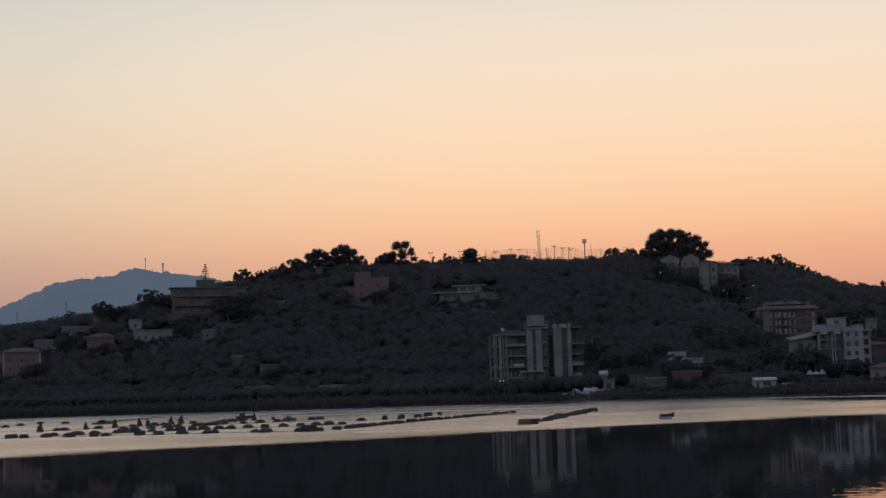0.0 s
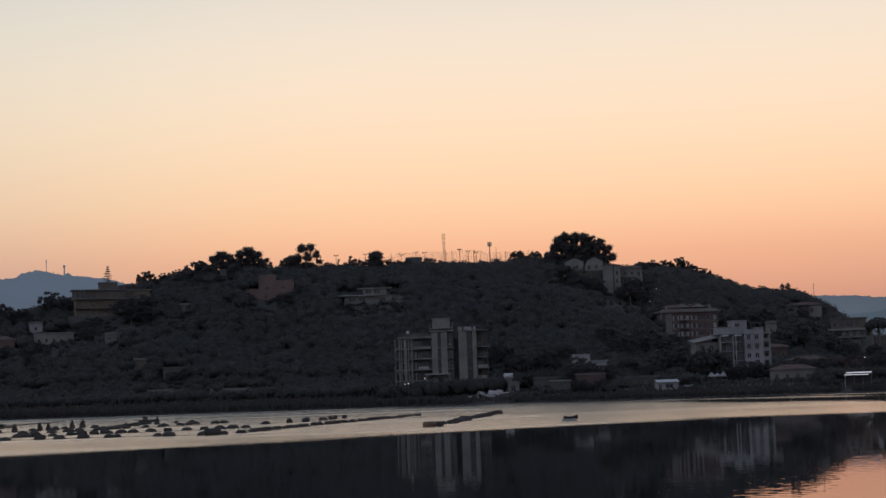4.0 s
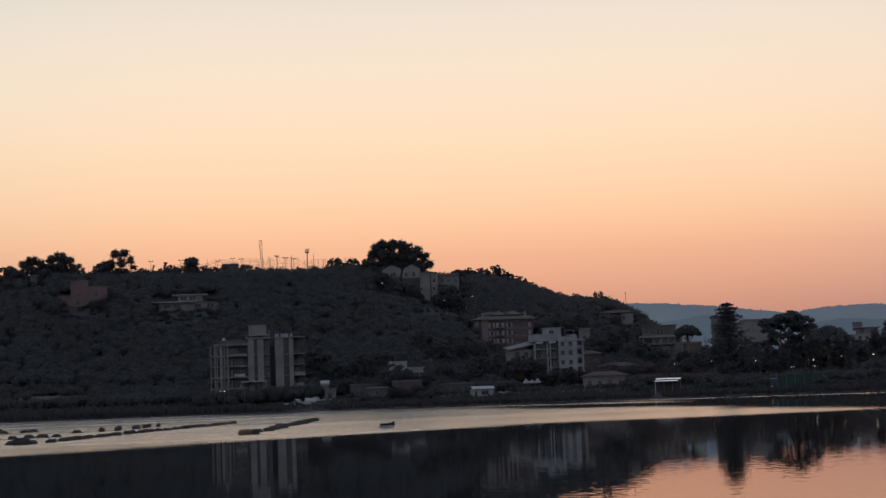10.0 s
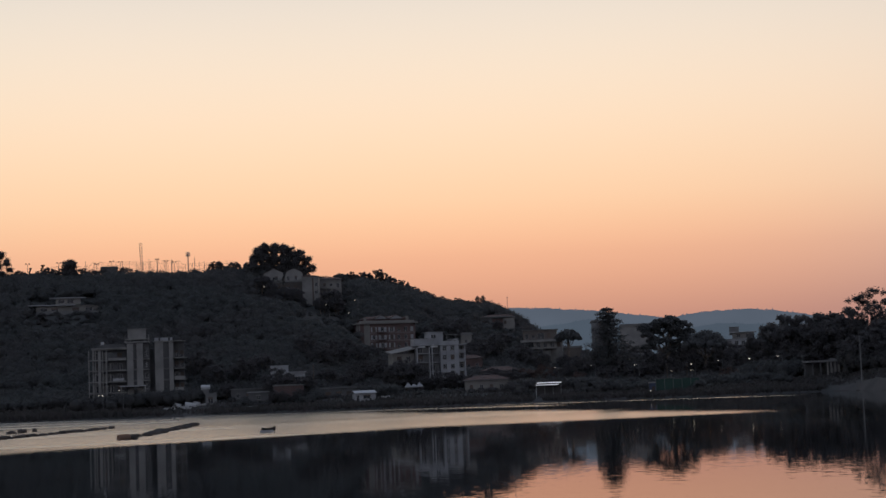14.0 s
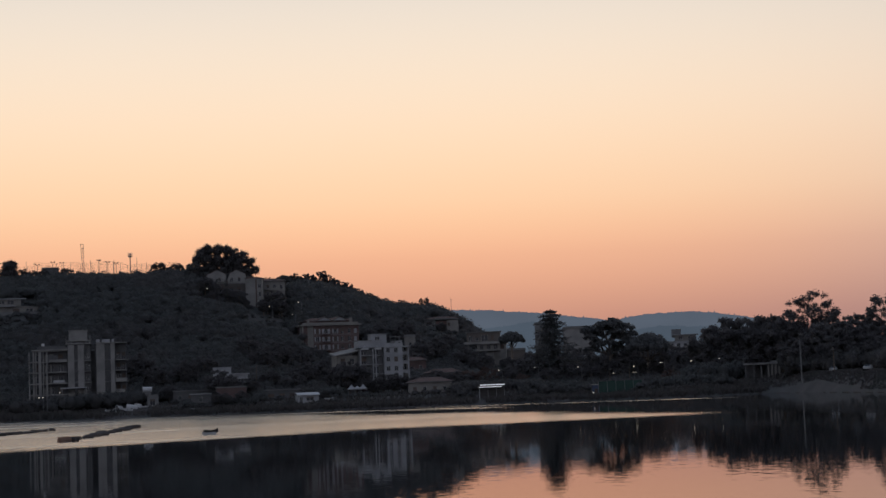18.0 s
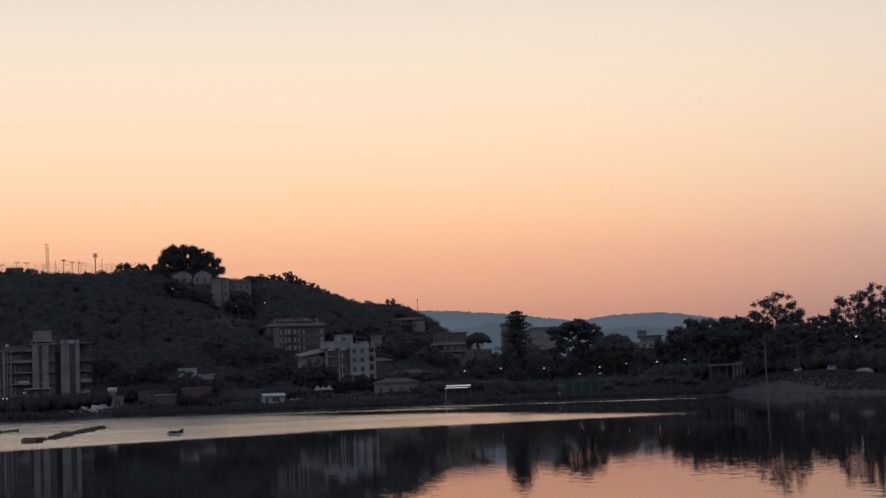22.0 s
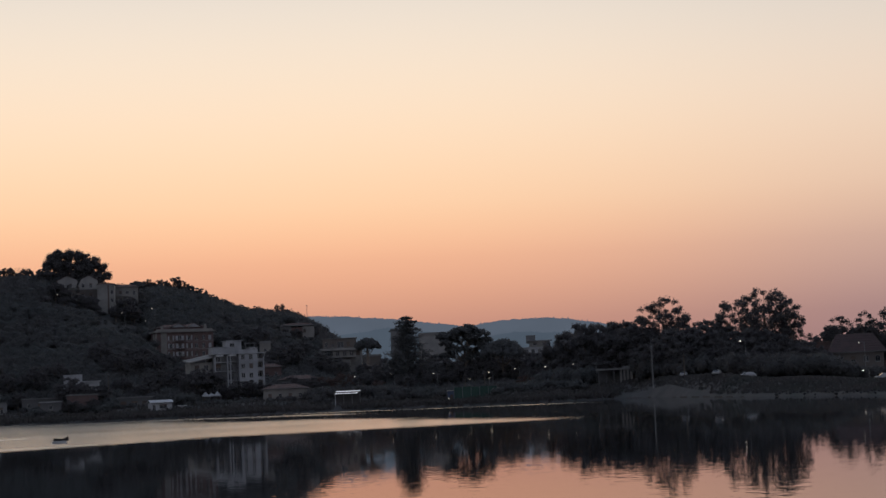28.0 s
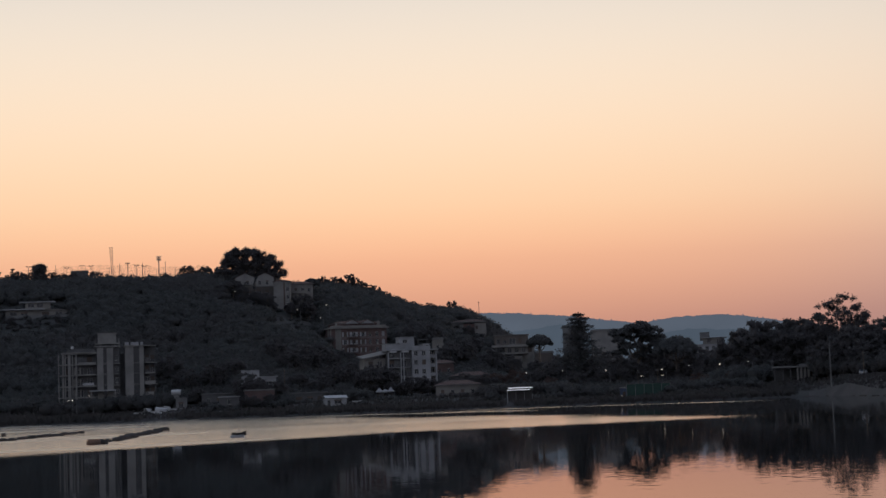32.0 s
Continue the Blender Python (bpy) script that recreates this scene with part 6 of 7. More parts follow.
for b, d, z, lit, size in ((18.08, 500, 10.0, "lamp", 0.11), (19.38, 495, 10.3, "lamp", 0.11), (20.92, 480, 9.7, "lamp", 0.11), (23.86, 480, 10.0, "lamp", 0.11), (20.58, 515, 10.9, "lamp_low", 0.22),
                           (22.91, 500, 9.5, "lamp_low", 0.2), (25.93, 478, 10.5, "lamp", 0.11), (24.94, 490, 10.3, "lamp_low", 0.22), (31.87, 420, 13.7, "lamp", 0.2),
                           (35.92, 395, 11.3, "lamp_low", 0.12), (36.0, 360, 4.6, "lamp", 0.14), (7.76, 645, 49.0, "lamp_low", 0.17), (9.96, 636, 40.4, "lamp_low", 0.14),
                           (10.77, 632, 36.7, "lamp", 0.11), (11.0, 645, 42.3, "lamp_low", 0.2), (1.89, 488, 6.9, "lamp", 0.11), (2.02, 488, 6.9, "lamp", 0.13), (2.59, 489, 8.3, "lamp", 0.1)):
    street_lamp(b, d, z, lit, size=size)


def tall_pole(name, bearing, dist, top, label, r=0.16, mat="concrete"):
    x, y = at(bearing, dist)
    t = base(name, pose(x, y, ground(x, y), 0, 0, -bearing), label, "pole")
    h = top - ground(x, y)
    part("shaft", rod(bmesh.new(), (0, 0, -0.5), (0, 0, h), r, r * 0.65, 8), M[mat], t)
    part("cap", rod(bmesh.new(), (0, 0, h), (0, 0, h + 0.12), r * 0.9, r * 0.5, 8), M["steel"], t)
    part("bracket", a_box(-0.5, 0.5, -0.06, 0.06, h - 0.5, h - 0.4), M["steel"], t)


tall_pole("utility_pole", 28.74, 440, 13.7, "pale concrete utility pole on the bank", 0.2)
tall_pole("utility_pole", 29.86, 432, 11.4, "weathered dark utility pole on the bank", 0.14, "wood")
tall_pole("utility_pole", 9.43, 502, 14.5, "thin wooden pole beside the shore road", 0.1, "wood")
tall_pole("utility_pole", 26.75, 476, 10.6, "grey utility pole before the grove", 0.12)
tall_pole("utility_pole", 24.3, 470, 8.8, "thin wooden post among the hedges", 0.1, "wood")
tall_pole("utility_pole", 22.75, 462, 9.4, "thin wooden post beside the green screen", 0.1, "wood")
tall_pole("utility_pole", 22.05, 462, 9.0, "thin wooden post beside the green screen", 0.1, "wood")
tall_pole("power_pole", -15.06, 680, 42.5, "thin power pole on the wooded skyline", 0.16, "wood")
tall_pole("power_pole", -13.39, 690, 46.8, "thin power pole on the wooded skyline", 0.16, "wood")
tall_pole("antenna_mast", 16.48, 745, 47.2, "thin antenna mast on the hill's shoulder", 0.14, "steel")


def white_shed():
    t = base("white_shed", stand(11.25, 470, 12), "small white shed with a shallow gabled roof", "shed")
    body(t, 6.2, 4, 2.6, M["white"], [(-2.6, -1.7, 0.1, 2.0), (-0.6, 1.6, 0.9, 2.1)], (), [(-0.8, 0.6, 0.2, 2.0)], z0=-1)
    bm = bmesh.new()
    sheet(bm, (-3.4, -0.5, 2.65), (3.4, -0.5, 2.65), (3.4, 2.0, 3.4), (-3.4, 2.0, 3.4), 0.1)
    sheet(bm, (-3.4, 2.0, 3.4), (3.4, 2.0, 3.4), (3.4, 4.5, 2.65), (-3.4, 4.5, 2.65), 0.1)
    part("roof", bm, M["canvas"], t, "pale sheet roof")


white_shed()


def pavilion_tent():
    t = base("white_gazebo", stand(13.0, 475), "white pavilion tent with peaked canopies", "tent")
    for cx in (-1.7, 0.0, 1.7):
        bm = bmesh.new()
        top = bm.verts.new((cx, 0, 3.9 if cx else 3.5))
        ring = [bm.verts.new((cx + sx * 1.05, sy * 1.2, 2.7)) for sx, sy in ((-1, -1), (1, -1), (1, 1), (-1, 1))]
        low = [bm.verts.new((v.co.x, v.co.y, 2.4)) for v in ring]
        for k in range(4):
            bm.faces.new((ring[k], ring[(k + 1) % 4], top))
            bm.faces.new((low[k], low[(k + 1) % 4], ring[(k + 1) % 4], ring[k]))
        part("canopy", bm, M["white"], t)
    for x in (-2.7, -0.85, 0.85, 2.7):
        for y in (-1.1, 1.1):
            part("leg", rod(bmesh.new(), (x, y, -0.3), (x, y, 2.5), 0.04), M["steel"], t)


pavilion_tent()


def pump_hut():
    t = base("pump_hut", stand(5.78, 490), "grey concrete hut with a white tank behind", "hut")
    body(t, 3.4, 3, 3.4, M["grey"], [(-0.9, 0.6, 0.3, 2.3)], (), (), z0=-1, shut=1)
    flat_roof(t, 3.4, 3, 3.4, M["concrete"], 0.2, 0.2)
    part("tank_stand", a_box(-2.6, -0.6, 3.4, 4.8, -1, 4.6), M["concrete"], t)
    part("tank", rod(bmesh.new(), (-3.0, 4.1, 5.3), (-0.2, 4.1, 5.3), 0.8, 0.8, 14), M["boat_white"], t, "white water tank")


pump_hut()


def hull(bm, length, beam, depth, sheer=0.25, flip=False):
    """An open boat: stations along x, keel to gunwale, with an inner skin."""
    rings = []
    for k in range(9):
        f = k / 8
        wide = beam / 2 * (1 - max(0, (f - 0.45) / 0.55) ** 2.2) * (0.82 + 0.18 * min(1, f * 4))
        z1 = depth * (1 + sheer * (2 * abs(f - 0.4)) ** 2)
        x = -length / 2 + f * length
        pts = [(x, -wide, z1), (x, -wide * 0.86, depth * 0.35), (x, 0, 0), (x, wide * 0.86, depth * 0.35), (x, wide, z1),
               (x, wide * 0.88, z1), (x, wide * 0.7, depth * 0.4), (x, 0, depth * 0.12), (x, -wide * 0.7, depth * 0.4), (x, -wide * 0.88, z1)]
        rings.append([bm.verts.new((p[0], p[1], -p[2] + depth * 1.2 if flip else p[2])) for p in pts])
    for a, b in zip(rings, rings[1:]):
        for k in range(10):
            bm.faces.new((a[k], a[(k + 1) % 10], b[(k + 1) % 10], b[k]))
    bm.faces.new(rings[0][::-1])
    return bm


def dinghy(name, m, length, label, dark=False, group=""):
    t = base(name, m, label, "boat", group)
    part("hull", hull(bmesh.new(), length, length * 0.42, 0.4 if dark else 0.62, 0.1 if dark else 0.25), M["boat_white"], t)
    part("thwart", a_box(-0.15, 0.15, -length * 0.17, length * 0.17, 0.36, 0.41), M["wood"], t)
    part("thwart", a_box(-length * 0.38, -length * 0.3, -length * 0.16, length * 0.16, 0.42, 0.47), M["wood"], t)
    if dark:
        bm = hull(bmesh.new(), length * 1.02, 0.62, 0.26, 0.9)
        bmesh.ops.translate(bm, verts=bm.verts, vec=(0.22, 0, 0.36))
        part("stacked_canoe", bm, M["float_dark"], t, "dark canoe lying on top of the hull")
        part("tarpaulin", a_box(-length * 0.3, length * 0.4, -0.2, 0.2, 0.52, 0.66), M["shutter"], t, "brown tarpaulin bundle")
    return t


x, y = at(7.72, 193)
dinghy("dinghy", pose(x, y, -0.12, 0, 0, 10), 1.7, "small white moored dinghy carrying a dark canoe", True)
for k, (b, d, turn, n, up) in enumerate(((4.32, 487, 20, 3.4, 0), (4.62, 489, 50, 3.2, 1), (4.86, 488, -25, 2.8, 0), (5.08, 489, -15, 3.8, 1), (5.27, 490, 40, 2.8, 1), (5.46, 489, 25, 3.0, 0), (7.32, 476, 15, 3.6, 0), (12.0, 474, 10, 3.2, 0), (4.45, 484, 80, 2.6, 1), (4.95, 485, 10, 2.6, 0))):
    x, y = at(b, d)
    m = pose(x, y, ground(x, y) - 0.02 + (0.0 if not up else 0.05), 0, 8 if up else 0, turn)
    if up:
        t = base("upturned_boat", m, "upturned white boat drawn up on the shore", "boat", "boats on the shore")
        part("hull", hull(bmesh.new(), n, n * 0.45, 1.05, flip=True), M["boat_white"], t)
        part("keel", a_box(-n * 0.45, n * 0.4, -0.04, 0.04, 1.24, 1.32), M["wood"], t)
    else:
        dinghy("rowing_boat", m, n, "white open boat drawn up on the shore", group="boats on the shore")


def lit_kiosk():
    t = base("lit_kiosk", stand(17.82, 458), "lakeside kiosk with a glowing white roof edge", "kiosk")
    part("back_wall", a_box(-3.5, 3.5, 3.0, 3.2, -1, 3.6), M["old_concrete"], t)
    part("counter", a_box(-2.6, 3.4, 0.5, 0.9, -1, 1.1), M["old_concrete"], t)
    part("roof", a_box(-3.7, 3.7, -0.3, 3.4, 3.6, 3.85), M["concrete"], t)
    part("lit_fascia", a_box(-3.3, 3.7, -0.42, -0.304, 4.05, 4.35), M["strip"], t, "glowing white fascia strip")
    part("lit_fascia", a_box(-3.7, 2.9, -0.5, -0.304, 3.5, 3.72), M["strip"], t, "glowing white fascia strip")
    for x in (-3.6, -1.2, 1.2, 3.45):
        part("post", a_box(x, x + 0.14, -0.2, -0.06, -1, 3.6), M["boat_white" if x < -3 else "steel"], t)


lit_kiosk()


def green_screen():
    t = base("green_screen_fence", stand(22.4, 446), "green mesh screen stretched between posts", "fence")
    for k in range(6):
        x = -6 + k * 2.4
        part("post", rod(bmesh.new(), (x, 0, -0.6), (x, 0, 3.5), 0.06), M["steel"], t)
    for k in range(5):
        x = -6 + k * 2.4
        part("screen", a_box(x + 0.06, x + 2.34, -0.02, 0.02, 0.15, 3.3 + 0.12 * (k % 2)), M["green"], t)


green_screen()
for b in (22.19, 22.92):
    x, y = at(b, 464)
    t = base("strip_light", pose(x, y, ground(x, y), 0, 0, -b), "post with a glowing strip light over the court", "lamp", "strip lights")
    h = 7.3 - ground(x, y)
    part("post", rod(bmesh.new(), (0, 0.2, -0.4), (0, 0.2, h), 0.06), M["steel"], t)
    part("housing", a_box(-0.65, 0.65, 0.0, 0.3, h + 0.1, h + 0.2), M["steel"], t)
    part("tube", a_box(-0.42, 0.42, 0.02, 0.28, h + 0.04, h + 0.1), M["lamp_low"], t, "glowing tube")


def booth():
    t = base("ticket_booth", stand(21.55, 448), "small dark blue booth with a pale lid", "booth")
    part("body", a_box(-1.2, 1.2, 0, 2.2, -0.5, 3.0), material("blue_panels", (0.05, 0.07, 0.12), 0.6, 2, 0.2, 0.1), t)
    part("lid", a_box(-1.4, 1.0, -0.2, 2.4, 3.0, 3.2), M["frame"], t)
    part("door", a_box(-0.5, 0.3, -0.06, -0.004, 0, 2.0), M["shutter"], t)
    part("bulb", rod(bmesh.new(), (-0.9, -0.15, 0.7), (-0.9, -0.15, 1.0), 0.1), M["lamp_low"], t)


booth()


def pavilion():
    t = base("lake_pavilion", stand(27.4, 470, -4), "pale concrete pavilion with pillars under a flat roof", "pavilion")
    part("roof", a_box(-5.4, 5.2, -1.0, 6.5, 3.9, 4.4), M["concrete"], t)
    part("roof_block", a_box(2.2, 5.0, 0.5, 5.5, 4.4, 4.9), M["concrete"], t)
    part("back_wall", a_box(-5.0, 1.3, 4.5, 4.8, -1, 3.9), M["grey_dim"], t)
    part("end_wall", a_box(1.5, 5.0, 0.2, 0.5, -1, 3.9), M["grey_dim"], t)
    for x in (1.5, 2.55, 3.55, 4.55):
        part("fin", a_box(x, x + 0.55, -0.7, 0.2, -1, 3.9), M["cream"], t, "pale upright concrete fin")
    for x in (-4.9, -2.6, -0.4):
        part("pillar", a_box(x, x + 0.35, -0.6, -0.25, -1, 3.9), M["grey_dim"], t)


pavilion()


def red_roof_house():
    t = base("red_roofed_villa", stand(35.85, 440, 6), "dun plaster villa with a broad dark red tiled roof", "house")
    body(t, 13.5, 9, 6.8, M["dun"], openings([-4.4, -1.2, 2.2, 5.2], [1.0, 4.2], 1.3, 1.6), (), (), shut=0.5)
    hip_roof(t, 13.5, 9, 6.8, 4.9, M["red_tile"], 0.8, ridge=0.72)
    body(t, 7, 6, 4.4, M["pink"], openings([0], [1.2], 1.3, 1.5), at_=(10.6, 1.0, 0))
    flat_roof(t, 7, 6, 4.4, M["red_tile"], 0.4, 0.3, (10.6, 1.0))
    part("chimney", a_box(2.0, 2.9, 4.5, 5.3, 9.2, 11.8), M["brick"], t)
    t = base("brick_outbuilding", stand(34.45, 448, 0), "dark reddish outbuilding beside the villa", "house")
    body(t, 7.5, 6, 9.3, M["brick"], openings([0], [5.0], 1.4, 1.2), (), ())
    flat_roof(t, 7.5, 6, 9.3, M["tile"], 0.4, 0.25)


red_roof_house()


def car(bearing, dist, turn, paint, label, tall=1.45, length=4.1):
    x, y = at(bearing, dist)
    t = base("parked_car", pose(x, y, ground(x, y), 0, 0, turn - bearing), label, "car", "cars parked on the bank road")
    w, half = 0.85, length / 2
    side = [(-half, 0.45), (-half + 0.05, 0.85), (-half * 0.62, 0.95), (-half * 0.3, tall), (half * 0.45, tall), (half * 0.86, 0.98), (half, 0.8), (half, 0.4), (half * 0.6, 0.28), (-half * 0.6, 0.28)]
    bm = bmesh.new()
    rows = []
    for y, s in ((-w, 1), (-w * 0.98, 1), (w * 0.98, 1), (w, 1)):
        rows.append([bm.verts.new((px, y * (0.82 if pz > 1.05 else 1.0), pz)) for px, pz in side])
    for a, b in zip(rows, rows[1:]):
        for k in range(10):
            bm.faces.new((a[k], a[(k + 1) % 10], b[(k + 1) % 10], b[k]))
    bm.faces.new(rows[0][::-1]), bm.faces.new(rows[-1])
    part("body", bm, paint, t)
    for x0, x1 in ((-half * 0.42, -0.05), (0.05, half * 0.5)):
        for y in (-w * 0.86, w * 0.84):
            part("side_window", a_box(x0, x1, y, y + 0.02, 1.0, tall - 0.12), M["glass"], t)
    for x0, z0, x1, z1, name in ((-half * 0.6, 0.99, -half * 0.33, tall - 0.06, "windscreen"), (half * 0.83, 1.0, half * 0.48, tall - 0.06, "rear_window")):
        k = -0.03 if x0 < 0 else 0.03
        bm = bmesh.new()
        sheet(bm, (x0 + k, -w * 0.76, z0 + 0.03), (x0 + k, w * 0.76, z0 + 0.03), (x1 + k, w * 0.7, z1 + 0.03), (x1 + k, -w * 0.7, z1 + 0.03), 0.02)
        part(name, bm, M["glass"], t)
    for px in (-half * 0.62, half * 0.62):
        for y0 in (-w - 0.02, w - 0.18):
            tyre = part("wheel", rod(bmesh.new(), (px, y0, 0.31), (px, y0 + 0.2, 0.31), 0.31, 0.31, 14), M["rubber"], t)
            part("rim", rod(bmesh.new(), (px, y0 - 0.01, 0.31), (px, y0 + 0.21, 0.31), 0.18, 0.18, 10), M["steel"], tyre)
    for y in (-0.55, 0.55):
        part("headlight", a_box(-half - 0.02, -half + 0.04, y - 0.14, y + 0.14, 0.62, 0.78), M["frame"], t)


car(29.83, 436, 82, M["car_white"], "white hatchback parked nose-on by the bank road", 1.4, 3.7)
car(30.99, 402, 80, M["car_white"], "white car parked at a slant on the bank road", 1.4, 3.9)
car(32.05, 393, 35, M["car_grey"], "silver car parked on the bank road")
car(36.75, 326, 10, M["car_white"], "white car parked by the water")


# ---- the ridge: a fenced sports ground with floodlights, and masts ----
def ridge_fence():
    t = base("sports_ground_fence", Matrix(), "tall netting fence round the hilltop sports ground", "fence")
    pts = []
    for k in range(27):
        b = 0.35 + k * 0.245
        x, y = at(b, 703)
        z = ground(x, y)
        top = z + 7.3 + (1.5 if 1.8 < b < 5.0 else 0) + 0.25 * math.sin(k * 1.3)
        pts.append((x, y, z, top))
        part("post", rod(bmesh.new(), (x, y, z - 0.5), (x, y, top), 0.07, 0.06), M["steel"], t)
    for p, q in zip(pts, pts[1:]):
        bm = bmesh.new()
        for f in (1.0, 0.86, 0.7, 0.55):
            a = Vector((p[0], p[1], p[2] + (p[3] - p[2]) * f))
            b = Vector((q[0], q[1], q[2] + (q[3] - q[2]) * f))
            mid = (a + b) / 2 - Vector((0, 0, 0.18))
            rod(bm, a, mid, 0.03, 0.03, 4), rod(bm, mid, b, 0.03, 0.03, 4)
        for k in range(1, 12):
            f = k / 12
            a = Vector(p[:2]).lerp(Vector(q[:2]), f)
            z0, z1 = p[2] + (q[2] - p[2]) * f, p[3] + (q[3] - p[3]) * f
            rod(bm, (a.x, a.y, z0 + 3.5), (a.x, a.y, z1 - 0.12), 0.012, 0.012, 3)
        part("net", bm, M["rope"], t)


ridge_fence()


def floodlight(bearing, top, heads=2, dist=706):
    x, y = at(bearing, dist)
    z = ground(x, y)
    h = top - z
    t = base("floodlight_pole", pose(x, y, z, 0, 0, -bearing), "steel floodlight pole at the hilltop sports ground", "lamp", "floodlight poles")
    part("pole", rod(bmesh.new(), (0, 0, -0.5), (0, 0, h), 0.13, 0.09, 8), M["steel"], t)
    if heads:
        part("crossbar", a_box(-0.9, 0.9, -0.06, 0.06, h - 0.05, h + 0.07), M["steel"], t)
        for k in range(heads):
            px = -0.7 + 1.4 * k / max(1, heads - 1)
            part("lamp_head", a_box(px - 0.3, px + 0.3, -0.3, 0.2, h + 0.07, h + 0.42), M["rail"], t)


for b, z, n in ((0.61, 66.0, 2), (1.53, 66.6, 0), (1.91, 65.2, 2), (2.43, 66.2, 2), (2.74, 65.9, 2), (3.73, 66.9, 0), (4.01, 66.7, 3), (4.32, 65.8, 2), (4.53, 67.0, 0), (4.61, 65.3, 2),
                (5.33, 67.4, 0), (5.67, 65.4, 0), (3.37, 65.0, 0), (-0.45, 65.8, 2)):
    floodlight(b, z, n)


def lattice_mast(name, m, height, wide0, wide1, label, bays=9, bar=0.06):
    t = base(name, m, label, "mast")
    ends = []
    for sx, sy in ((-1, -1), (1, -1), (1, 1), (-1, 1)):
        a, b = Vector((sx * wide0 / 2, sy * wide0 / 2, -0.5)), Vector((sx * wide1 / 2, sy * wide1 / 2, height))
        ends.append((a, b))
        part("leg", rod(bmesh.new(), a, b, bar * 1.4, bar * 1.2), M["steel"], t)
    for k in range(bays):
        bm = bmesh.new()
        for i in range(4):
            p, q = ends[i], ends[(i + 1) % 4]
            rod(bm, p[0].lerp(p[1], k / bays), q[0].lerp(q[1], (k + 1) / bays), bar, bar, 4)
            rod(bm, p[0].lerp(p[1], (k + 1) / bays), q[0].lerp(q[1], (k + 1) / bays), bar, bar, 4)
        part("bracing", bm, M["steel"], t)
    return t


x, y = at(3.49, 702)
lattice_mast("lattice_mast", pose(x, y, ground(x, y), 0, -2.0, -3.5), 16.6, 0.5, 1.2, "slim steel lattice mast on the ridge")
x, y = at(5.1, 702)
t = base("cell_tower", pose(x, y, ground(x, y), 0, 0, -5), "phone mast with a crown of antennas on the ridge", "mast")
part("pole", rod(bmesh.new(), (0, 0, -0.5), (0, 0, 12.2), 0.26, 0.2, 8), M["steel"], t)
part("platform", rod(bmesh.new(), (0, 0, 10.6), (0, 0, 10.8), 0.95, 0.95, 12), M["steel"], t)
for k in range(6):
    a = k * math.tau / 6
    part("antenna", a_box(0.8 * math.cos(a) - 0.13, 0.8 * math.cos(a) + 0.13, 0.8 * math.sin(a) - 0.1, 0.8 * math.sin(a) + 0.1, 10.4, 12.3), M["frame"], t)
for b, d, wide, turn in ((-4.0, 540, 20, 2), (-6.9, 549, 11, -3)):
    t = base("roadside_wall", stand(b, d, turn), "low pale roadside wall on the shore slope", "wall")
    part("wall", a_box(-wide / 2, wide / 2, 0, 0.4, -1.5, 1.5), M["concrete"], t)
    part("coping", a_box(-wide / 2 - 0.1, wide / 2 + 0.1, -0.08, 0.48, 1.5, 1.64), M["white_dim"], t)
simple_house("changing_rooms", 2.35, 704, 7, 5, 6.2, M["grey"], "low grey changing rooms at the sports ground", 2, 1)

# masts on the far mountain, glowing in its painted haze colour
for b, z0, h, r in ((-10.64, 368, 43, 1.1), (-10.03, 360, 36, 2.3), (-10.4, 360, 18, 0.8), (-10.25, 360, 14, 0.8)):
    x, y = at(b, 4590)
    t = base("far_antenna_mast", pose(x, y, z0), "broadcasting mast on the far mountain top", "mast", "masts on the mountain")
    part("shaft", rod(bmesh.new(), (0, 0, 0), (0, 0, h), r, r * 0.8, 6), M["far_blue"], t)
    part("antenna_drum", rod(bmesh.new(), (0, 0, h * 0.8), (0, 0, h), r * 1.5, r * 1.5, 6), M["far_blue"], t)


# ---- the mussel farm ----
def float_mesh(kind, seed):
    r = np.random.default_rng(seed)
    bm = bmesh.new()
    if kind == "dome":
        bmesh.ops.create_uvsphere(bm, u_segments=14, v_segments=8, radius=1)
        for v in bm.verts:
            v.co.x *= 0.82 * (1 + 0.05 * r.normal())
            v.co.y *= 0.55
            v.co.z = max(v.co.z, -0.5) * 0.48 * (1 + 0.08 * r.normal())
    elif kind == "barrel":
        for a, b, r0, r1 in ((-0.62, -0.5, 0.3, 0.4), (-0.5, 0.5, 0.4, 0.4), (0.5, 0.62, 0.4, 0.3)):
            rod(bm, (a, 0, 0.12), (b, 0, 0.12), r0, r1, 12)
        for a in (-0.3, 0.3):
            rod(bm, (a - 0.03, 0, 0.12), (a + 0.03, 0, 0.12), 0.43, 0.43, 12)
    elif kind == "ball":
        bmesh.ops.create_icosphere(bm, subdivisions=2, radius=0.42, matrix=Matrix.Translation((0, 0, 0.18)))
    else:  # a stook of nets hung to dry on a stake
        for k, (z, q) in enumerate(((-0.2, 0.55), (0.25, 0.5), (0.8, 0.3), (1.35, 0.07))):
            if k:
                rod(bm, (0.04 * r.normal(), 0, last[0]), (0.04 * r.normal(), 0, z), last[1], q, 10)
            last = (z, q)
    me = bpy.data.meshes.new("mussel_float")
    bm.to_mesh(me)
    bm.free()
    for poly in me.polygons:
        poly.use_smooth = kind in ("dome", "ball")
    me.materials.append(M["float_orange" if kind == "orange" else "float_dark"])
    return me


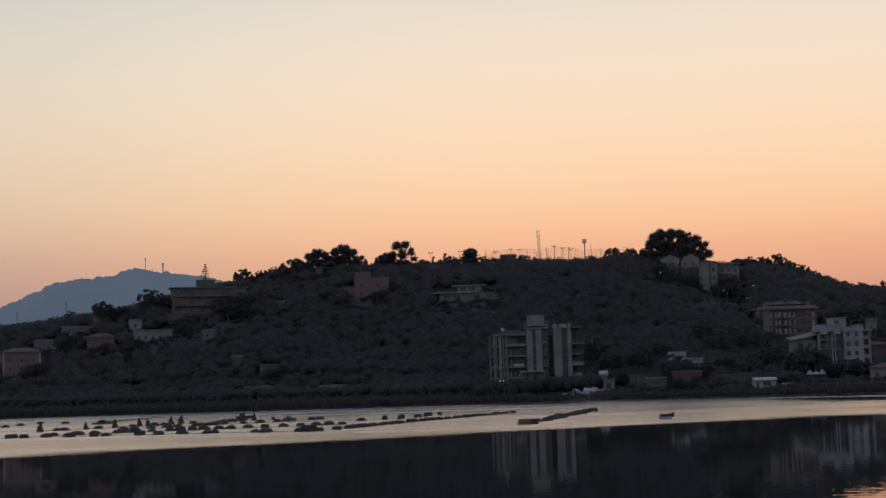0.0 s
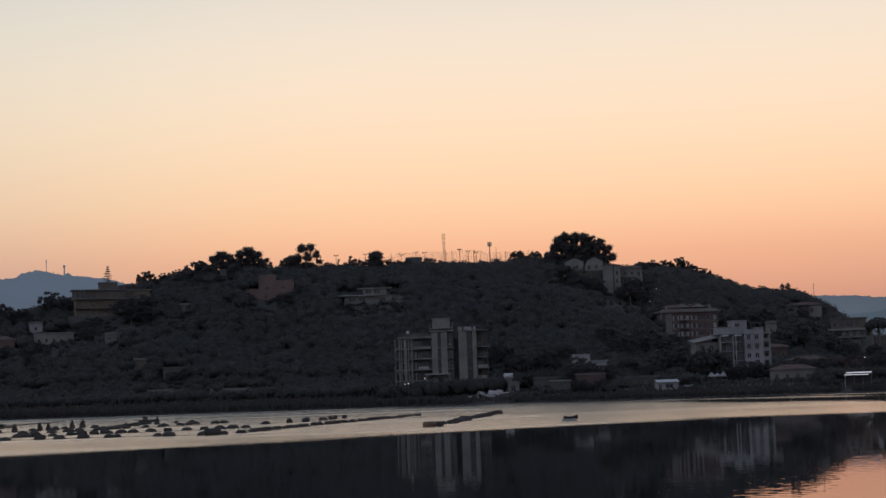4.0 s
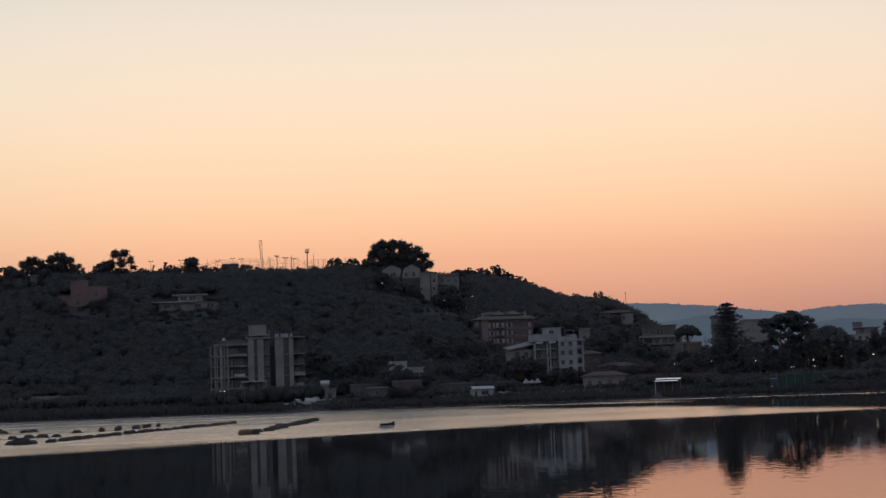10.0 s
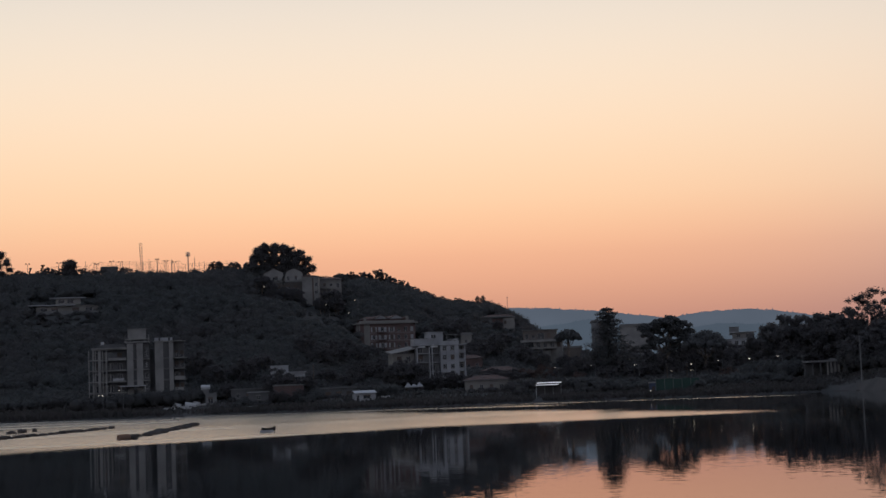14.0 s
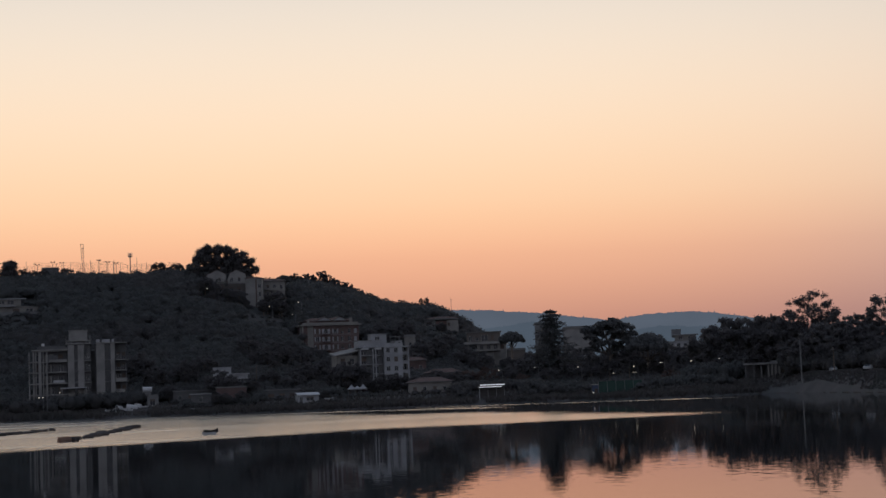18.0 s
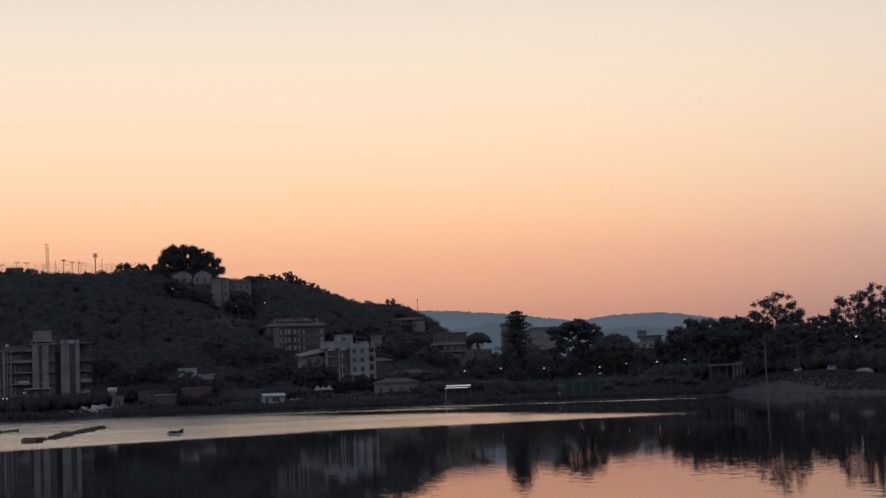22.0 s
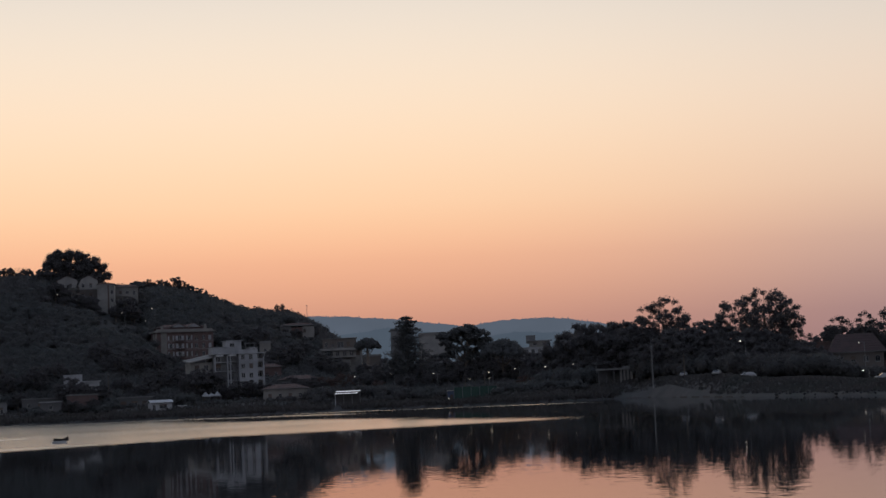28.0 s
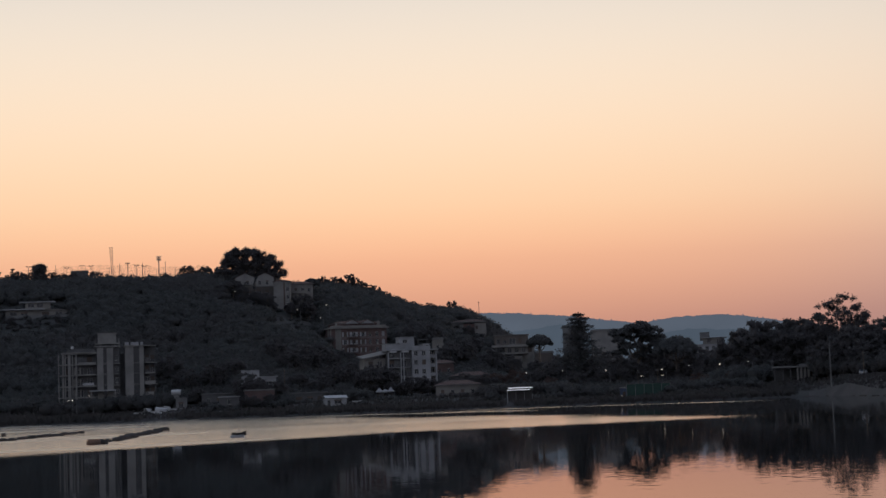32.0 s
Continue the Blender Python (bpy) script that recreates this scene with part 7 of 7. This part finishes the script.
FLOATS = {k: [float_mesh(k, s) for s in range(3)] for k in ("dome", "barrel", "ball", "nets")}
NAMES = {"dome": ("mussel_float", "dark weathered mussel float riding low in the water", "float"), "barrel": ("barrel_float", "dark barrel float lashed to the mussel line", "float"),
         "ball": ("ball_float", "dark round mussel buoy on the water", "float"), "nets": ("net_stook", "black mussel nets bundled upright on a stake", "net")}


def moor(kind, x, y, s=1.0, turn=0.0, mat=None, label=None):
    name, words, cat = NAMES[kind]
    me = FLOATS[kind][int(rng.integers(3))]
    if mat:
        me = me.copy()
        me.materials[0] = mat
    ob = new(name, me)
    ob.matrix_world = pose(x, y, 0.0, 0, 0, turn) @ Matrix.Diagonal((s, s, s, 1))
    return tagged(ob, label or words, cat, "mussel farm floats")


def rope(a, b):
    bm = bmesh.new()
    n = 12
    pts = [Vector((*Vector(a).lerp(Vector(b), k / n), 0.03 + 0.02 * math.sin(k * 2.1))) for k in range(n + 1)]
    for p, q in zip(pts, pts[1:]):
        rod(bm, p, q, 0.035, 0.035, 4)
    tagged(part("mussel_line", bm, M["rope"]), "dark rope line holding a row of mussel floats", "rope", "mussel lines")


def row(a, b, n, kinds, jitter=0.5, s=(0.85, 1.15), skip=0.0, line=True):
    a, b = Vector(a), Vector(b)
    if line:
        rope(a, b)
    for k in range(n):
        if rng.random() < skip:
            continue
        p = a.lerp(b, (k + rng.uniform(-0.25, 0.25)) / max(1, n - 1))
        moor(kinds[int(rng.integers(len(kinds)))], p.x + rng.normal(0, jitter), p.y + rng.normal(0, jitter), float(rng.uniform(*s)), float(rng.uniform(-35, 35)))


row((-56.5, 202), (-15.5, 186), 17, ("dome", "dome", "barrel"), 0.8, (0.8, 1.1), 0.1)
row((-51, 207), (-33, 216), 12, ("dome", "dome", "barrel"), 0.5)
row((-33, 216), (-15.1, 221), 10, ("dome", "dome", "barrel"), 0.5)
row((-47, 232), (-22.2, 277), 17, ("dome",), 0.5, (0.9, 1.2))
row((-62, 240), (-46.2, 279), 11, ("nets", "nets", "dome"), 1.0, (0.85, 1.15))
row((-50, 262), (-30, 300), 10, ("dome", "ball", "nets"), 1.5, (0.8, 1.1), 0.2, False)
for k in range(3):
    row((-39.5 + k * 0.9, 252), (-39.2 + k * 0.9, 300), 9, ("barrel", "dome"), 0.3, (0.7, 0.95), line=False)
row((-13.6, 189), (-7.1, 216), 11, ("dome", "barrel"), 0.25, (0.75, 1.0))
row((-7.1, 216), (11.0, 279), 24, ("dome", "dome", "barrel"), 0.3, (0.7, 1.0))
row((-9.6, 252), (-1.3, 283), 7, ("ball", "ball", "dome"), 0.4, (0.9, 1.3), line=False)
row((9.3, 189), (24.5, 272), 24, ("barrel", "dome", "dome"), 0.45, (0.8, 1.15))
moor("barrel", 8.9, 187.2, 1.2, 20, M["float_orange"], "faded orange barrel float at the end of the line")
moor("barrel", -16.2, 185.5, 1.5, 10)
moor("dome", -13.5, 248, 1.0, 10)
for x, y in ((-83.6, 302), (-85.6, 320), (-79, 330), (-66, 312), (-88, 345)):
    moor("dome", x, y, 1.1, 15)
moor("ball", -19.9, 79.0, 0.5, 0, None, "small dark buoy floating close by on calm water")


def work_raft():
    t = base("work_raft", pose(-66, 306, 0, 0, 0, 88), "low dark work raft with a long boom", "raft")
    part("deck", a_box(-3.2, 3.2, -1.3, 1.3, -0.2, 0.35), M["wood"], t)
    for y in (-0.9, 0.9):
        part("pontoon", rod(bmesh.new(), (-3.4, y, -0.1), (3.4, y, -0.1), 0.35, 0.35, 10), M["float_dark"], t)
    part("heap", hull(bmesh.new(), 3.6, 1.9, 0.7, flip=True), M["float_dark"], t, "heap of black nets")
    part("boom", rod(bmesh.new(), (3.0, 0, 0.4), (48, -1.5, 0.5), 0.16, 0.1, 6), M["wood"], t, "long floating wooden boom")


work_raft()


def work_boat():
    t = base("work_boat", pose(-41.5, 326, -0.1, 0, 0, 20), "dark flat work boat with a small wheelhouse", "boat")
    part("hull", hull(bmesh.new(), 3.4, 1.4, 0.5), M["float_dark"], t)
    part("wheelhouse", a_box(-0.9, 0.0, -0.4, 0.4, 0.35, 1.1), M["shutter"], t)
    part("roof", a_box(-1.05, 0.15, -0.5, 0.5, 1.1, 1.18), M["float_dark"], t)


work_boat()
for k in range(34):
    if k < 14:
        x, y = -109 + k * 0.95 + rng.normal(0, 0.6), 392 - k * 0.9 + rng.normal(0, 7)
    else:
        x, y = -92 + (k - 14) * 5.2 + rng.normal(0, 1.5), 385 + rng.normal(0, 20)
    h = rng.uniform(0.7, 1.5)
    ob = part("mooring_stake", rod(bmesh.new(), (0, 0, -2.4), (rng.normal(0, 0.12), 0, h), 0.07, 0.05, 6), M["wood"])
    ob.matrix_world = pose(x, y, 0)
    tagged(ob, "thin wooden mooring stake standing in the lake", "stake", "mooring stakes")
